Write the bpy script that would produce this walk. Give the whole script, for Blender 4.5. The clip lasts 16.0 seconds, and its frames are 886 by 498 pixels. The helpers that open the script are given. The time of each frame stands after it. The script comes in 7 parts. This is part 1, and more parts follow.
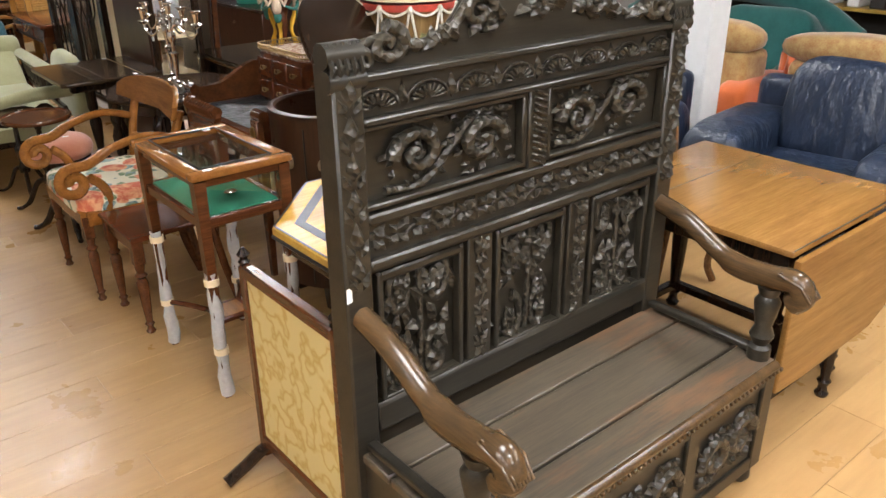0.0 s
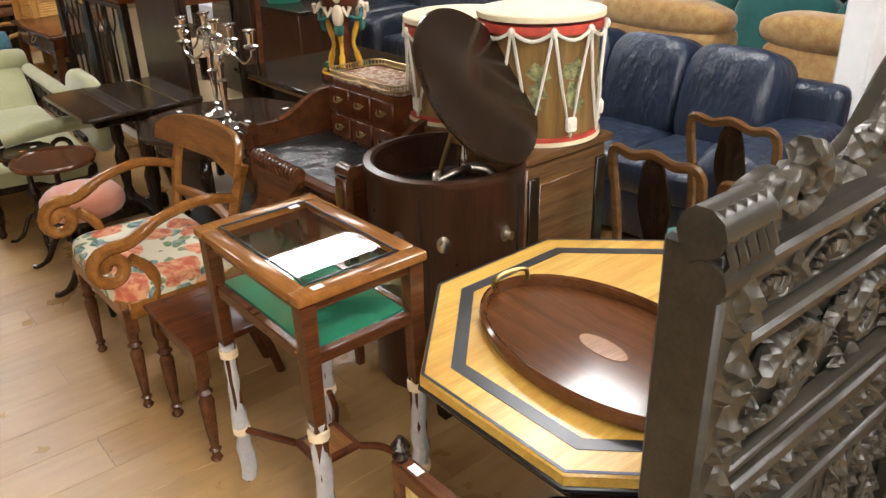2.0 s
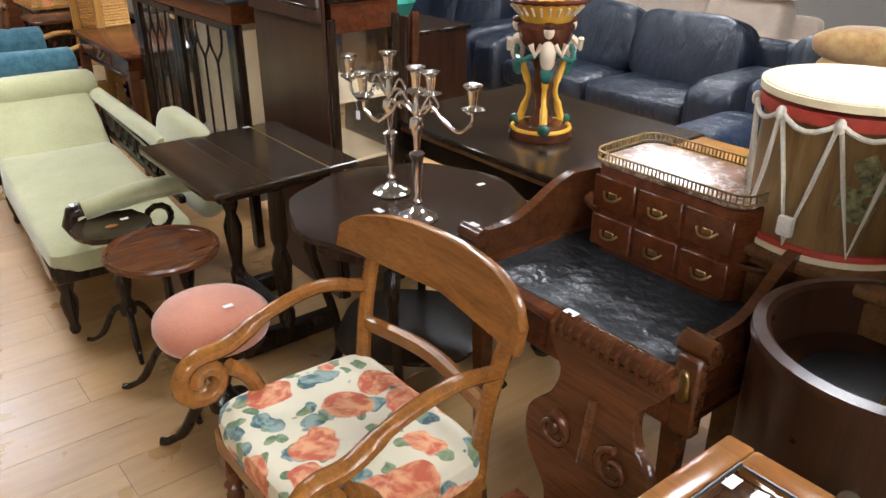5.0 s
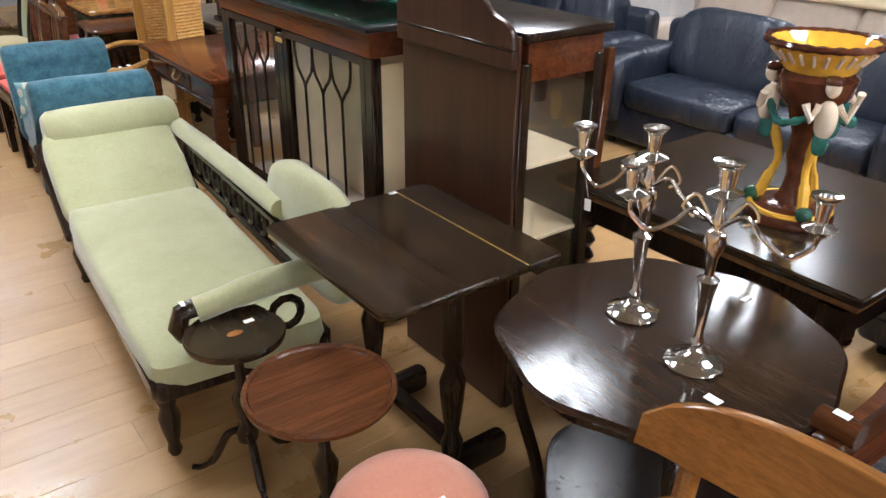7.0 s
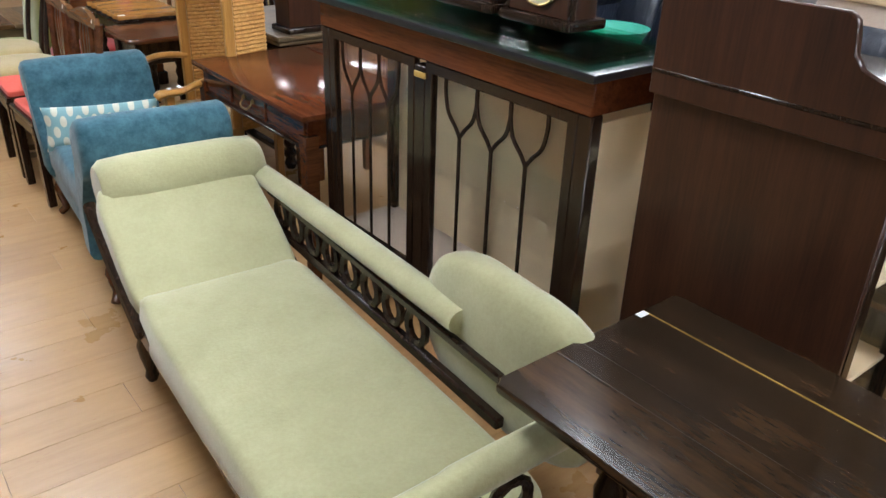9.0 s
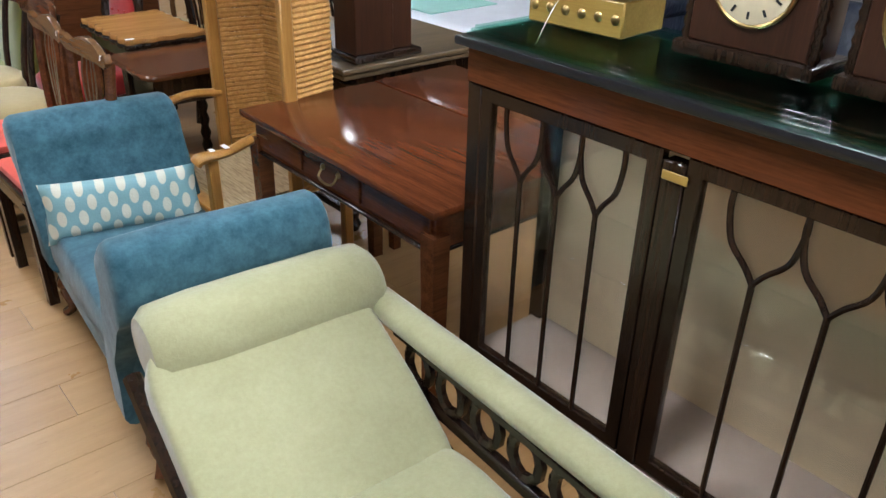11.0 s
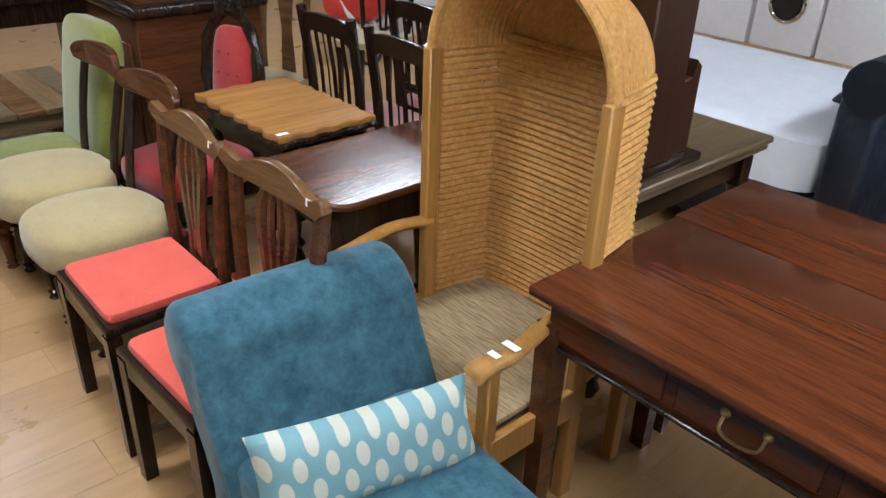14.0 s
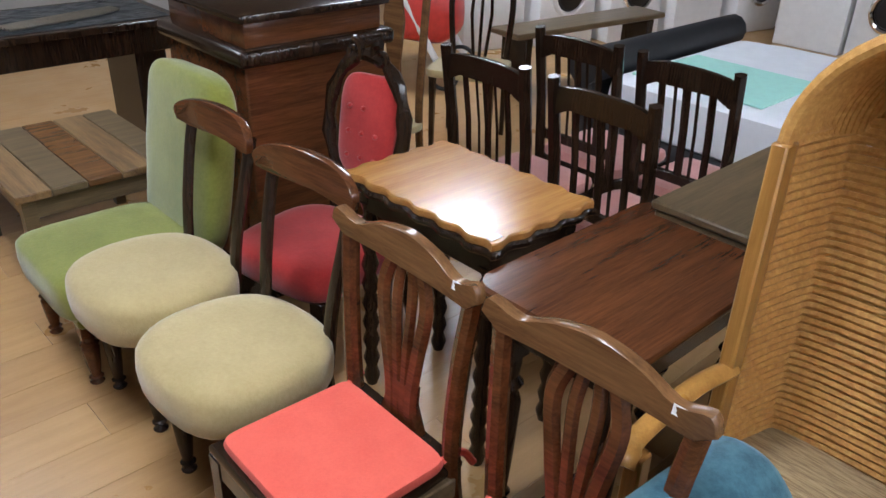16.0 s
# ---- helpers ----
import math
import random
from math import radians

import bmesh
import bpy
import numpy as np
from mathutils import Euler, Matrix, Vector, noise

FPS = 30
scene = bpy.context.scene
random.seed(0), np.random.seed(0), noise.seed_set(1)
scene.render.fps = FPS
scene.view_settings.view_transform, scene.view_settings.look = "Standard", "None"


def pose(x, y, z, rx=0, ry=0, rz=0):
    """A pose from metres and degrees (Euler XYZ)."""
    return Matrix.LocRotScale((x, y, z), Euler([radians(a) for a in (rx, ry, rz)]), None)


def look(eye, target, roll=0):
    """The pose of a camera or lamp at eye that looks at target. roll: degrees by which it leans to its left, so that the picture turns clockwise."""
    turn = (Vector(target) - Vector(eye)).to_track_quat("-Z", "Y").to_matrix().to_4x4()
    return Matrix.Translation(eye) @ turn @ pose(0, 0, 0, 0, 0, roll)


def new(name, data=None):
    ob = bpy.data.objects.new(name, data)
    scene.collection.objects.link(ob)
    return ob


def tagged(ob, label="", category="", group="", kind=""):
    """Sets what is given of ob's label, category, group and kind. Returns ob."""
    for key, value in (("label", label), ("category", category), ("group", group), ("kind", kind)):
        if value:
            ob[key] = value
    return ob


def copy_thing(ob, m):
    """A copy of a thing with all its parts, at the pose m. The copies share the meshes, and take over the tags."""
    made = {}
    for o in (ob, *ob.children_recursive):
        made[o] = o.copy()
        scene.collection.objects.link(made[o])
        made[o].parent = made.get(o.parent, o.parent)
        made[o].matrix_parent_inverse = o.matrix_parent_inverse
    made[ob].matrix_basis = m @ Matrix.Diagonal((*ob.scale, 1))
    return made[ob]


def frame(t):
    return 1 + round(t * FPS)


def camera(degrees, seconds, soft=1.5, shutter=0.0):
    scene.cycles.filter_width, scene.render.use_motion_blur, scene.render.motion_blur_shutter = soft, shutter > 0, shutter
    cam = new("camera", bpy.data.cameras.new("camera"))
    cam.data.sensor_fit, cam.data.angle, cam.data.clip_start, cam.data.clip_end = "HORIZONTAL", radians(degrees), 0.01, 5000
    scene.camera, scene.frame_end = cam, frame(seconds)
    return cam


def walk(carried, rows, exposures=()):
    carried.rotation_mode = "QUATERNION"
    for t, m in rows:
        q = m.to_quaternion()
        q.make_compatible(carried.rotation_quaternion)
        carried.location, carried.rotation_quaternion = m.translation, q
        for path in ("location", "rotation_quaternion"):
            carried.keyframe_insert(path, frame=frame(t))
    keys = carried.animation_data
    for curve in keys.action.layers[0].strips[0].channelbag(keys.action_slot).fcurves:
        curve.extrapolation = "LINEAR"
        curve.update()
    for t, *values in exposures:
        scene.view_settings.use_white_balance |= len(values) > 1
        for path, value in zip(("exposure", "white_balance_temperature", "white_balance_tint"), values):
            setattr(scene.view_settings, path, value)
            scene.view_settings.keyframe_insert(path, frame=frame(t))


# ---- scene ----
cam = camera(59.0, 16.0)
PATH = [
    (0, (0.041, -0.236, 1.717), (1.205, 1.166, 0.891), -0.5),
    (0.5, (0.176, 0.033, 1.724), (1.282, 1.46, 0.864), -2.4),
    (1, (0.263, 0.271, 1.731), (1.317, 1.736, 0.868), -3.0),
    (1.5, (0.229, 0.531, 1.743), (1.336, 1.966, 0.899), -2.9),
    (2, (0.244, 0.757, 1.737), (1.385, 2.153, 0.873), -1.7),
    (2.5, (0.322, 0.985, 1.722), (1.398, 2.421, 0.84), -1.8),
    (3, (0.355, 1.22, 1.721), (1.404, 2.672, 0.832), -2.1),
    (3.5, (0.325, 1.499, 1.751), (1.418, 2.928, 0.878), -1.7),
    (6, (0.36, 2.657, 1.681), (1.452, 4.092, 0.818), 1.4),
    (6.5, (0.406, 2.93, 1.727), (1.465, 4.377, 0.842), 2.0),
    (7, (0.363, 3.213, 1.725), (1.441, 4.646, 0.841), 0.5),
    (7.5, (0.283, 3.47, 1.712), (1.418, 4.855, 0.82), 1.3),
    (8, (0.313, 3.762, 1.716), (1.426, 5.154, 0.808), 1.4),
    (8.5, (0.31, 4.036, 1.705), (1.425, 5.431, 0.804), 1.9),
    (11, (0.532, 5.516, 1.649), (1.683, 6.853, 0.706), 1.4),
    (11.5, (0.576, 5.793, 1.648), (1.722, 7.135, 0.705), 1.7),
    (12, (0.615, 6.069, 1.639), (1.719, 7.434, 0.681), 0.8),
    (12.5, (0.565, 6.322, 1.658), (1.726, 7.644, 0.707), 0.3),
    (13, (0.545, 6.543, 1.677), (1.743, 7.848, 0.749), 1.9),
    (13.5, (0.56, 6.803, 1.674), (1.723, 8.143, 0.751), 2.0),
    (14, (0.53, 7.033, 1.674), (1.719, 8.335, 0.731), 2.2),
    (14.5, (0.462, 7.262, 1.681), (1.701, 8.519, 0.741), 1.9),
    (15, (0.465, 7.527, 1.679), (1.686, 8.784, 0.715), 2.3),
    (15.5, (0.528, 7.783, 1.67), (1.72, 9.061, 0.697), 2.6),
    (16, (0.516, 8.056, 1.657), (1.724, 9.334, 0.706), 1.9),
]
walk(cam, [(t, look(eye, target, roll)) for t, eye, target, roll in PATH], [(0, -0.42, 6600, 10), (1.5, -0.36, 6850, 10), (3.5, -0.25, 6700, 10), (6.0, -0.05, 6100, 10), (8.5, -0.18, 6100, 10), (11.0, -0.25, 5950, 10), (16.0, -0.25, 5800, 10)])

# ---- room, light and exposure ----
world = bpy.data.worlds.new("world")
scene.world = world
world.use_nodes = True
world.node_tree.nodes["Background"].inputs[0].default_value = (0.9, 0.95, 1, 1)
world.node_tree.nodes["Background"].inputs[1].default_value = 0.3
scene.view_settings.exposure = 0.0


# ---- materials ----
def nodes_of(name, rough=0.5, metal=0.0):
    m = bpy.data.materials.new(name)
    m.use_nodes = True
    nt = m.node_tree
    b = nt.nodes["Principled BSDF"]
    b.inputs["Roughness"].default_value = rough
    b.inputs["Metallic"].default_value = metal
    return m, nt, b


def coords(nt, scale=(1, 1, 1), rot=(0, 0, 0), world_space=False):
    tc = nt.nodes.new("ShaderNodeTexCoord")
    mp = nt.nodes.new("ShaderNodeMapping")
    mp.inputs["Scale"].default_value = scale
    mp.inputs["Rotation"].default_value = rot
    if world_space:
        g = nt.nodes.new("ShaderNodeNewGeometry")
        nt.links.new(g.outputs["Position"], mp.inputs[0])
    else:
        nt.links.new(tc.outputs["Object"], mp.inputs[0])
    return mp.outputs[0]


def noise_tex(nt, vec, scale, detail=4, rough=0.6):
    n = nt.nodes.new("ShaderNodeTexNoise")
    n.inputs["Scale"].default_value = scale
    n.inputs["Detail"].default_value = detail
    n.inputs["Roughness"].default_value = rough
    nt.links.new(vec, n.inputs["Vector"])
    return n.outputs["Fac"]


def ramp(nt, fac, stops):
    r = nt.nodes.new("ShaderNodeValToRGB")
    el = r.color_ramp.elements
    while len(el) < len(stops):
        el.new(0.5)
    for e, (p, c) in zip(el, stops):
        e.position, e.color = p, (*c, 1)
    nt.links.new(fac, r.inputs[0])
    return r.outputs[0]


def mix(nt, fac, a, b, mode="MIX"):
    n = nt.nodes.new("ShaderNodeMix")
    n.data_type, n.blend_type = "RGBA", mode
    for sock, v in ((n.inputs[0], fac), (n.inputs[6], a), (n.inputs[7], b)):
        if hasattr(v, "is_linked"):
            nt.links.new(v, sock)
        elif isinstance(v, (int, float)):
            sock.default_value = v
        else:
            sock.default_value = (*v, 1)
    return n.outputs[2]


def bump(nt, b, height, strength=0.2, dist=0.01):
    n = nt.nodes.new("ShaderNodeBump")
    n.inputs["Strength"].default_value = strength
    n.inputs["Distance"].default_value = dist
    nt.links.new(height, n.inputs["Height"])
    nt.links.new(n.outputs[0], b.inputs["Normal"])


def wood(name, dark, light, rough=0.3, along="x", worn=None):
    """Wood with grain along one local axis, broad figure and fine pores, and worn patches."""
    m, nt, b = nodes_of(name, rough)
    rough *= 0.72
    dark, light = ((c[0] * 0.92, c[1] * 1.08, c[2] * 1.06) for c in (dark, light))
    if sum(light) < 0.15:
        dark, light = tuple(c * 0.5 for c in dark), tuple(c * 0.72 for c in light)
    s = {"x": (0.7, 12, 12), "y": (12, 0.7, 12), "z": (12, 12, 0.7)}[along]
    v = coords(nt, s)
    fig = noise_tex(nt, v, 2.2, 5, 0.65)
    fine = noise_tex(nt, v, 14, 3, 0.7)
    mid = tuple((a + c) / 2 for a, c in zip(dark, light))
    col = ramp(nt, fig, [(0.3, dark), (0.5, mid), (0.72, light)])
    col = mix(nt, 0.35, col, ramp(nt, fine, [(0.35, dark), (0.65, light)]))
    if worn:
        w = ramp(nt, noise_tex(nt, coords(nt, tuple(0.2 + 0.11 * k for k in s)), 4, 6, 0.7), [(0.5, (0, 0, 0)), (0.78, (1, 1, 1))])
        col = mix(nt, w, col, worn)
    nt.links.new(col, b.inputs["Base Color"])
    r = ramp(nt, noise_tex(nt, coords(nt), 7, 4), [(0.3, (rough * 0.95,) * 3), (0.7, (min(1, rough * 1.06),) * 3)])
    nt.links.new(r, b.inputs["Roughness"])
    b.inputs["Specular IOR Level"].default_value = 0.4
    bump(nt, b, fine, 0.03, 0.002)
    return m


def cloth(name, a, c, rough=0.9, pile=90, mottle=6, sheen=0.4):
    """Plush or woven cloth: mottled nap at two sizes."""
    m, nt, b = nodes_of(name, rough)
    v = coords(nt)
    n1 = noise_tex(nt, v, mottle, 5, 0.65)
    n2 = noise_tex(nt, v, pile, 3, 0.7)
    col = ramp(nt, n1, [(0.3, a), (0.7, c)])
    col = mix(nt, 0.25, col, ramp(nt, n2, [(0.35, a), (0.65, c)]))
    nt.links.new(col, b.inputs["Base Color"])
    b.inputs["Sheen Weight"].default_value = sheen
    b.inputs["Specular IOR Level"].default_value = 0.2
    bump(nt, b, n2, 0.25, 0.004)
    return m


def leather(name, a, c, rough=0.35):
    m, nt, b = nodes_of(name, rough)
    v = coords(nt)
    nt.links.new(ramp(nt, noise_tex(nt, v, 4, 5), [(0.3, a), (0.7, c)]), b.inputs["Base Color"])
    fold = noise_tex(nt, coords(nt, (3, 3, 1.2)), 2.5, 4, 0.55)
    bump(nt, b, fold, 0.6, 0.06)
    nt.links.new(ramp(nt, noise_tex(nt, v, 12, 4), [(0.3, (rough * 0.8,) * 3), (0.7, (rough * 1.3,) * 3)]), b.inputs["Roughness"])
    return m


def plain(name, col, rough=0.5, metal=0.0, vary=0.12, scale=20):
    m, nt, b = nodes_of(name, rough, metal)
    n = noise_tex(nt, coords(nt), scale, 4)
    nt.links.new(ramp(nt, n, [(0.3, tuple(c * (1 - vary) for c in col)), (0.7, tuple(min(1, c * (1 + vary)) for c in col))]), b.inputs["Base Color"])
    bump(nt, b, n, 0.05, 0.002)
    return m


def glass(name, tint=(1, 1, 1), rough=0.0, mixed=0.9):
    """Thin pane: mostly clear, with a mirror share."""
    m = bpy.data.materials.new(name)
    m.use_nodes = True
    nt = m.node_tree
    nt.nodes.clear()
    out, ms = nt.nodes.new("ShaderNodeOutputMaterial"), nt.nodes.new("ShaderNodeMixShader")
    tr, gl = nt.nodes.new("ShaderNodeBsdfTransparent"), nt.nodes.new("ShaderNodeBsdfGlossy")
    tr.inputs[0].default_value = (*tint, 1)
    gl.inputs["Roughness"].default_value = rough
    ms.inputs[0].default_value = 0.07
    nt.links.new(tr.outputs[0], ms.inputs[1])
    nt.links.new(gl.outputs[0], ms.inputs[2])
    nt.links.new(ms.outputs[0], out.inputs[0])
    return m


OAK = wood("blackened_oak", (0.016, 0.012, 0.0095), (0.06, 0.043, 0.031), 0.44, "x")
OAK_CARVED = wood("carved_blackened_oak", (0.013, 0.01, 0.008), (0.075, 0.054, 0.04), 0.4, "x")
_nt = OAK_CARVED.node_tree
_cell = _nt.nodes.new("ShaderNodeTexVoronoi")
_cell.inputs["Scale"].default_value = 55
_nt.links.new(coords(_nt), _cell.inputs["Vector"])
bump(_nt, _nt.nodes["Principled BSDF"], _cell.outputs["Distance"], 0.75, 0.012)
OAK_SEAT = wood("worn_oak_seat", (0.045, 0.032, 0.026), (0.12, 0.078, 0.052), 0.42, "x", (0.26, 0.11, 0.045))
OAK_ARM = wood("rubbed_oak_arm", (0.03, 0.017, 0.01), (0.13, 0.06, 0.025), 0.3, "y")
MAHOG = wood("red_mahogany", (0.045, 0.01, 0.004), (0.16, 0.038, 0.013), 0.22, "y")
MAHOG_X = wood("red_mahogany_cross", (0.045, 0.013, 0.006), (0.15, 0.044, 0.016), 0.26, "x")
DARK = wood("dark_stained_wood", (0.012, 0.006, 0.004), (0.05, 0.022, 0.012), 0.3, "z")
DARKTOP = wood("dark_plank_top", (0.014, 0.008, 0.005), (0.06, 0.029, 0.014), 0.26, "y", (0.1, 0.05, 0.022))
ROSE = wood("rosewood_top", (0.012, 0.006, 0.005), (0.085, 0.04, 0.024), 0.2, "y")
PANEL = wood("brown_panel", (0.04, 0.014, 0.008), (0.095, 0.031, 0.016), 0.4, "z")
WALNUT = wood("walnut", (0.07, 0.028, 0.012), (0.22, 0.09, 0.035), 0.3, "x")
CHAIRWOOD = wood("golden_mahogany", (0.15, 0.045, 0.01), (0.36, 0.125, 0.028), 0.3, "x")
SATIN = wood("satinwood", (0.19, 0.06, 0.016), (0.36, 0.125, 0.032), 0.26, "y")
ORANGEWOOD = wood("orange_polished_wood", (0.28, 0.1, 0.025), (0.52, 0.22, 0.06), 0.25, "x")
PINE = wood("ochre_oak", (0.3, 0.115, 0.025), (0.5, 0.22, 0.055), 0.4, "z")
MIXED = wood("reclaimed_boards", (0.1, 0.045, 0.02), (0.34, 0.18, 0.08), 0.5, "y", (0.04, 0.02, 0.012))
ELM = wood("leaf_table_oak", (0.19, 0.075, 0.02), (0.34, 0.15, 0.045), 0.28, "x", (0.15, 0.06, 0.02))
GREYWOOD = wood("greyed_wood", (0.07, 0.04, 0.02), (0.2, 0.12, 0.065), 0.45, "x", (0.05, 0.03, 0.02))
BURR = wood("burr_maple", (0.5, 0.22, 0.04), (0.78, 0.43, 0.1), 0.36, "x", (0.62, 0.3, 0.06))
TRAYWOOD = wood("tray_mahogany", (0.07, 0.02, 0.008), (0.16, 0.05, 0.018), 0.16, "x")
EBONY = plain("ebonised_line", (0.012, 0.012, 0.014), 0.3)
GREENVELVET = cloth("sage_velvet", (0.3, 0.29, 0.15), (0.42, 0.41, 0.235), mottle=3)
TEAL = cloth("teal_chenille", (0.015, 0.058, 0.08), (0.07, 0.16, 0.2), pile=60, mottle=18, sheen=0.18)
OLIVE = cloth("moss_velvet", (0.14, 0.155, 0.02), (0.27, 0.275, 0.055), mottle=3)
CREAMVELVET = cloth("straw_velvet", (0.34, 0.26, 0.11), (0.47, 0.37, 0.18), mottle=4)
PINKVELVET = cloth("salmon_velvet", (0.48, 0.17, 0.1), (0.58, 0.25, 0.16), mottle=5)
CORAL = cloth("coral_cotton", (0.62, 0.09, 0.065), (0.72, 0.13, 0.09), pile=160, mottle=5, sheen=0.1)
REDVELVET = cloth("crimson_velvet", (0.3, 0.015, 0.015), (0.48, 0.035, 0.03), mottle=6)
PINKSEAT = cloth("faded_pink_cloth", (0.5, 0.2, 0.17), (0.6, 0.28, 0.24))
TEALSEAT = cloth("green_seat_cloth", (0.03, 0.13, 0.11), (0.06, 0.2, 0.17), sheen=0.1)
BAIZE = cloth("green_baize", (0.0, 0.13, 0.06), (0.005, 0.2, 0.1), pile=200, sheen=0.1)
DARKTEAL = cloth("dark_green_cloth", (0.01, 0.07, 0.065), (0.02, 0.11, 0.1))
ORANGE = cloth("orange_cloth", (0.45, 0.09, 0.02), (0.55, 0.13, 0.035))
BEIGE = cloth("beige_cloth", (0.38, 0.3, 0.24), (0.48, 0.39, 0.31))
TAPESTRY = cloth("patterned_cushion_cloth", (0.26, 0.1, 0.035), (0.45, 0.31, 0.12), mottle=16)
CREAM = plain("cream_cloth", (0.76, 0.62, 0.4), 0.8, vary=0.05, scale=4)
NAVY = leather("navy_leather", (0.008, 0.014, 0.028), (0.016, 0.025, 0.05))
BLACKLEATHER = leather("blue_black_leather", (0.007, 0.01, 0.018), (0.013, 0.018, 0.032), 0.4)
BLACK = plain("black_fabric", (0.012, 0.012, 0.014), 0.6)
CHROME = plain("silver_plate", (0.85, 0.83, 0.8), 0.12, 1.0, 0.06)
NICKEL = plain("tarnished_nickel", (0.5, 0.46, 0.38), 0.3, 1.0)
BRASS = plain("aged_brass", (0.36, 0.25, 0.1), 0.35, 1.0)
WHITE = plain("white_gloss_paint", (0.8, 0.8, 0.8), 0.4, vary=0.03)
LABEL = plain("white_paper_label", (0.85, 0.85, 0.85), 0.7, vary=0.02)
ROPE = plain("white_rope", (0.72, 0.68, 0.58), 0.9, vary=0.12, scale=120)
SKIN = plain("drum_head", (0.74, 0.64, 0.42), 0.6, vary=0.06, scale=8)
REDHOOP = plain("red_painted_hoop", (0.42, 0.05, 0.03), 0.5, vary=0.3)
DRUMSHELL = wood("painted_drum_shell", (0.13, 0.06, 0.02), (0.3, 0.15, 0.05), 0.45, "z", (0.36, 0.25, 0.12))
CREST = plain("faded_painted_crest", (0.2, 0.2, 0.09), 0.6, vary=0.9, scale=45)
BLUEROPE = plain("red_blue_grey_paint", (0.2, 0.2, 0.26), 0.6, vary=0.4)
LEATHERTOP = leather("black_desk_leather", (0.012, 0.014, 0.016), (0.03, 0.034, 0.038), 0.33)
GLASS = glass("clear_pane")
GREENGLASS = glass("green_plate_glass", (0.72, 0.92, 0.86))
WRAP = plain("bubble_wrap", (0.8, 0.8, 0.8), 0.2, vary=0.1, scale=60)
WRAP.node_tree.nodes["Principled BSDF"].inputs["Alpha"].default_value = 0.55
MATTRESS = plain("mattress_ticking", (0.78, 0.8, 0.84), 0.5, vary=0.04, scale=9)
MINT = plain("mint_cover", (0.42, 0.75, 0.66), 0.5, vary=0.05)
MAJ_YELLOW = plain("yellow_majolica", (0.75, 0.42, 0.05), 0.12, vary=0.2, scale=12)
MAJ_GREEN = plain("green_majolica", (0.02, 0.07, 0.045), 0.12, vary=0.5, scale=14)
MAJ_BROWN = plain("brown_majolica", (0.1, 0.03, 0.015), 0.12, vary=0.5, scale=14)
MAJ_WHITE = plain("ivory_majolica", (0.8, 0.66, 0.5), 0.15, vary=0.06, scale=10)
MAJ_BLUE = plain("turquoise_majolica", (0.04, 0.16, 0.13), 0.15, vary=0.3, scale=20)
DIAL = plain("clock_dial", (0.7, 0.6, 0.4), 0.4, vary=0.08)
BOXWOOD = wood("studded_box_wood", (0.3, 0.15, 0.03), (0.48, 0.27, 0.07), 0.4, "y")
# walls and ceiling stay out of view; greyed so they bounce less fill light
WALLPAINT = plain("shop_wall_paint", (0.3, 0.285, 0.265), 0.8, vary=0.05, scale=3)
CEILING = plain("ceiling_tile", (0.3, 0.295, 0.285), 0.9, vary=0.05, scale=6)
SHELFDARK = plain("shelf_dark", (0.03, 0.025, 0.022), 0.7)
PLASTIC_RED = plain("red_plastic", (0.6, 0.05, 0.04), 0.35)
PLASTIC_BLUE = plain("blue_fabric", (0.04, 0.12, 0.4), 0.5)
PLASTIC_GREEN = plain("green_plastic", (0.03, 0.28, 0.2), 0.4)


def floral():
    """Cream chintz with coral blooms and blue-green leaves."""
    m, nt, b = nodes_of("floral_chintz", 0.75)
    v = coords(nt)
    wob = nt.nodes.new("ShaderNodeTexNoise")
    wob.inputs["Scale"].default_value = 9
    nt.links.new(v, wob.inputs["Vector"])
    va = nt.nodes.new("ShaderNodeVectorMath")
    va.operation = "MULTIPLY_ADD"
    va.inputs[1].default_value = (0.1, 0.1, 0.1)
    nt.links.new(wob.outputs["Color"], va.inputs[0])
    nt.links.new(v, va.inputs[2])
    col = (0.72, 0.66, 0.5)
    for sc, lim, inner, outer, off in ((13, 0.42, (0.06, 0.13, 0.15), (0.3, 0.4, 0.36), 3.0), (17, 0.36, (0.12, 0.2, 0.1), (0.3, 0.36, 0.2), 7.0), (7.5, 0.47, (0.55, 0.12, 0.06), (0.75, 0.38, 0.2), 0.0)):
        vo = nt.nodes.new("ShaderNodeTexVoronoi")
        vo.inputs["Scale"].default_value = sc
        sh = nt.nodes.new("ShaderNodeVectorMath")
        sh.inputs[1].default_value = (off, off, off)
        nt.links.new(va.outputs[0], sh.inputs[0])
        nt.links.new(sh.outputs[0], vo.inputs["Vector"])
        mask = ramp(nt, vo.outputs["Distance"], [(lim - 0.03, (1, 1, 1)), (lim, (0, 0, 0))])
        petal = ramp(nt, noise_tex(nt, va.outputs[0], 28, 2), [(0.4, inner), (0.62, outer)])
        col = mix(nt, mask, col, petal)
    nt.links.new(col, b.inputs["Base Color"])
    bump(nt, b, noise_tex(nt, v, 150, 2), 0.15, 0.002)
    return m


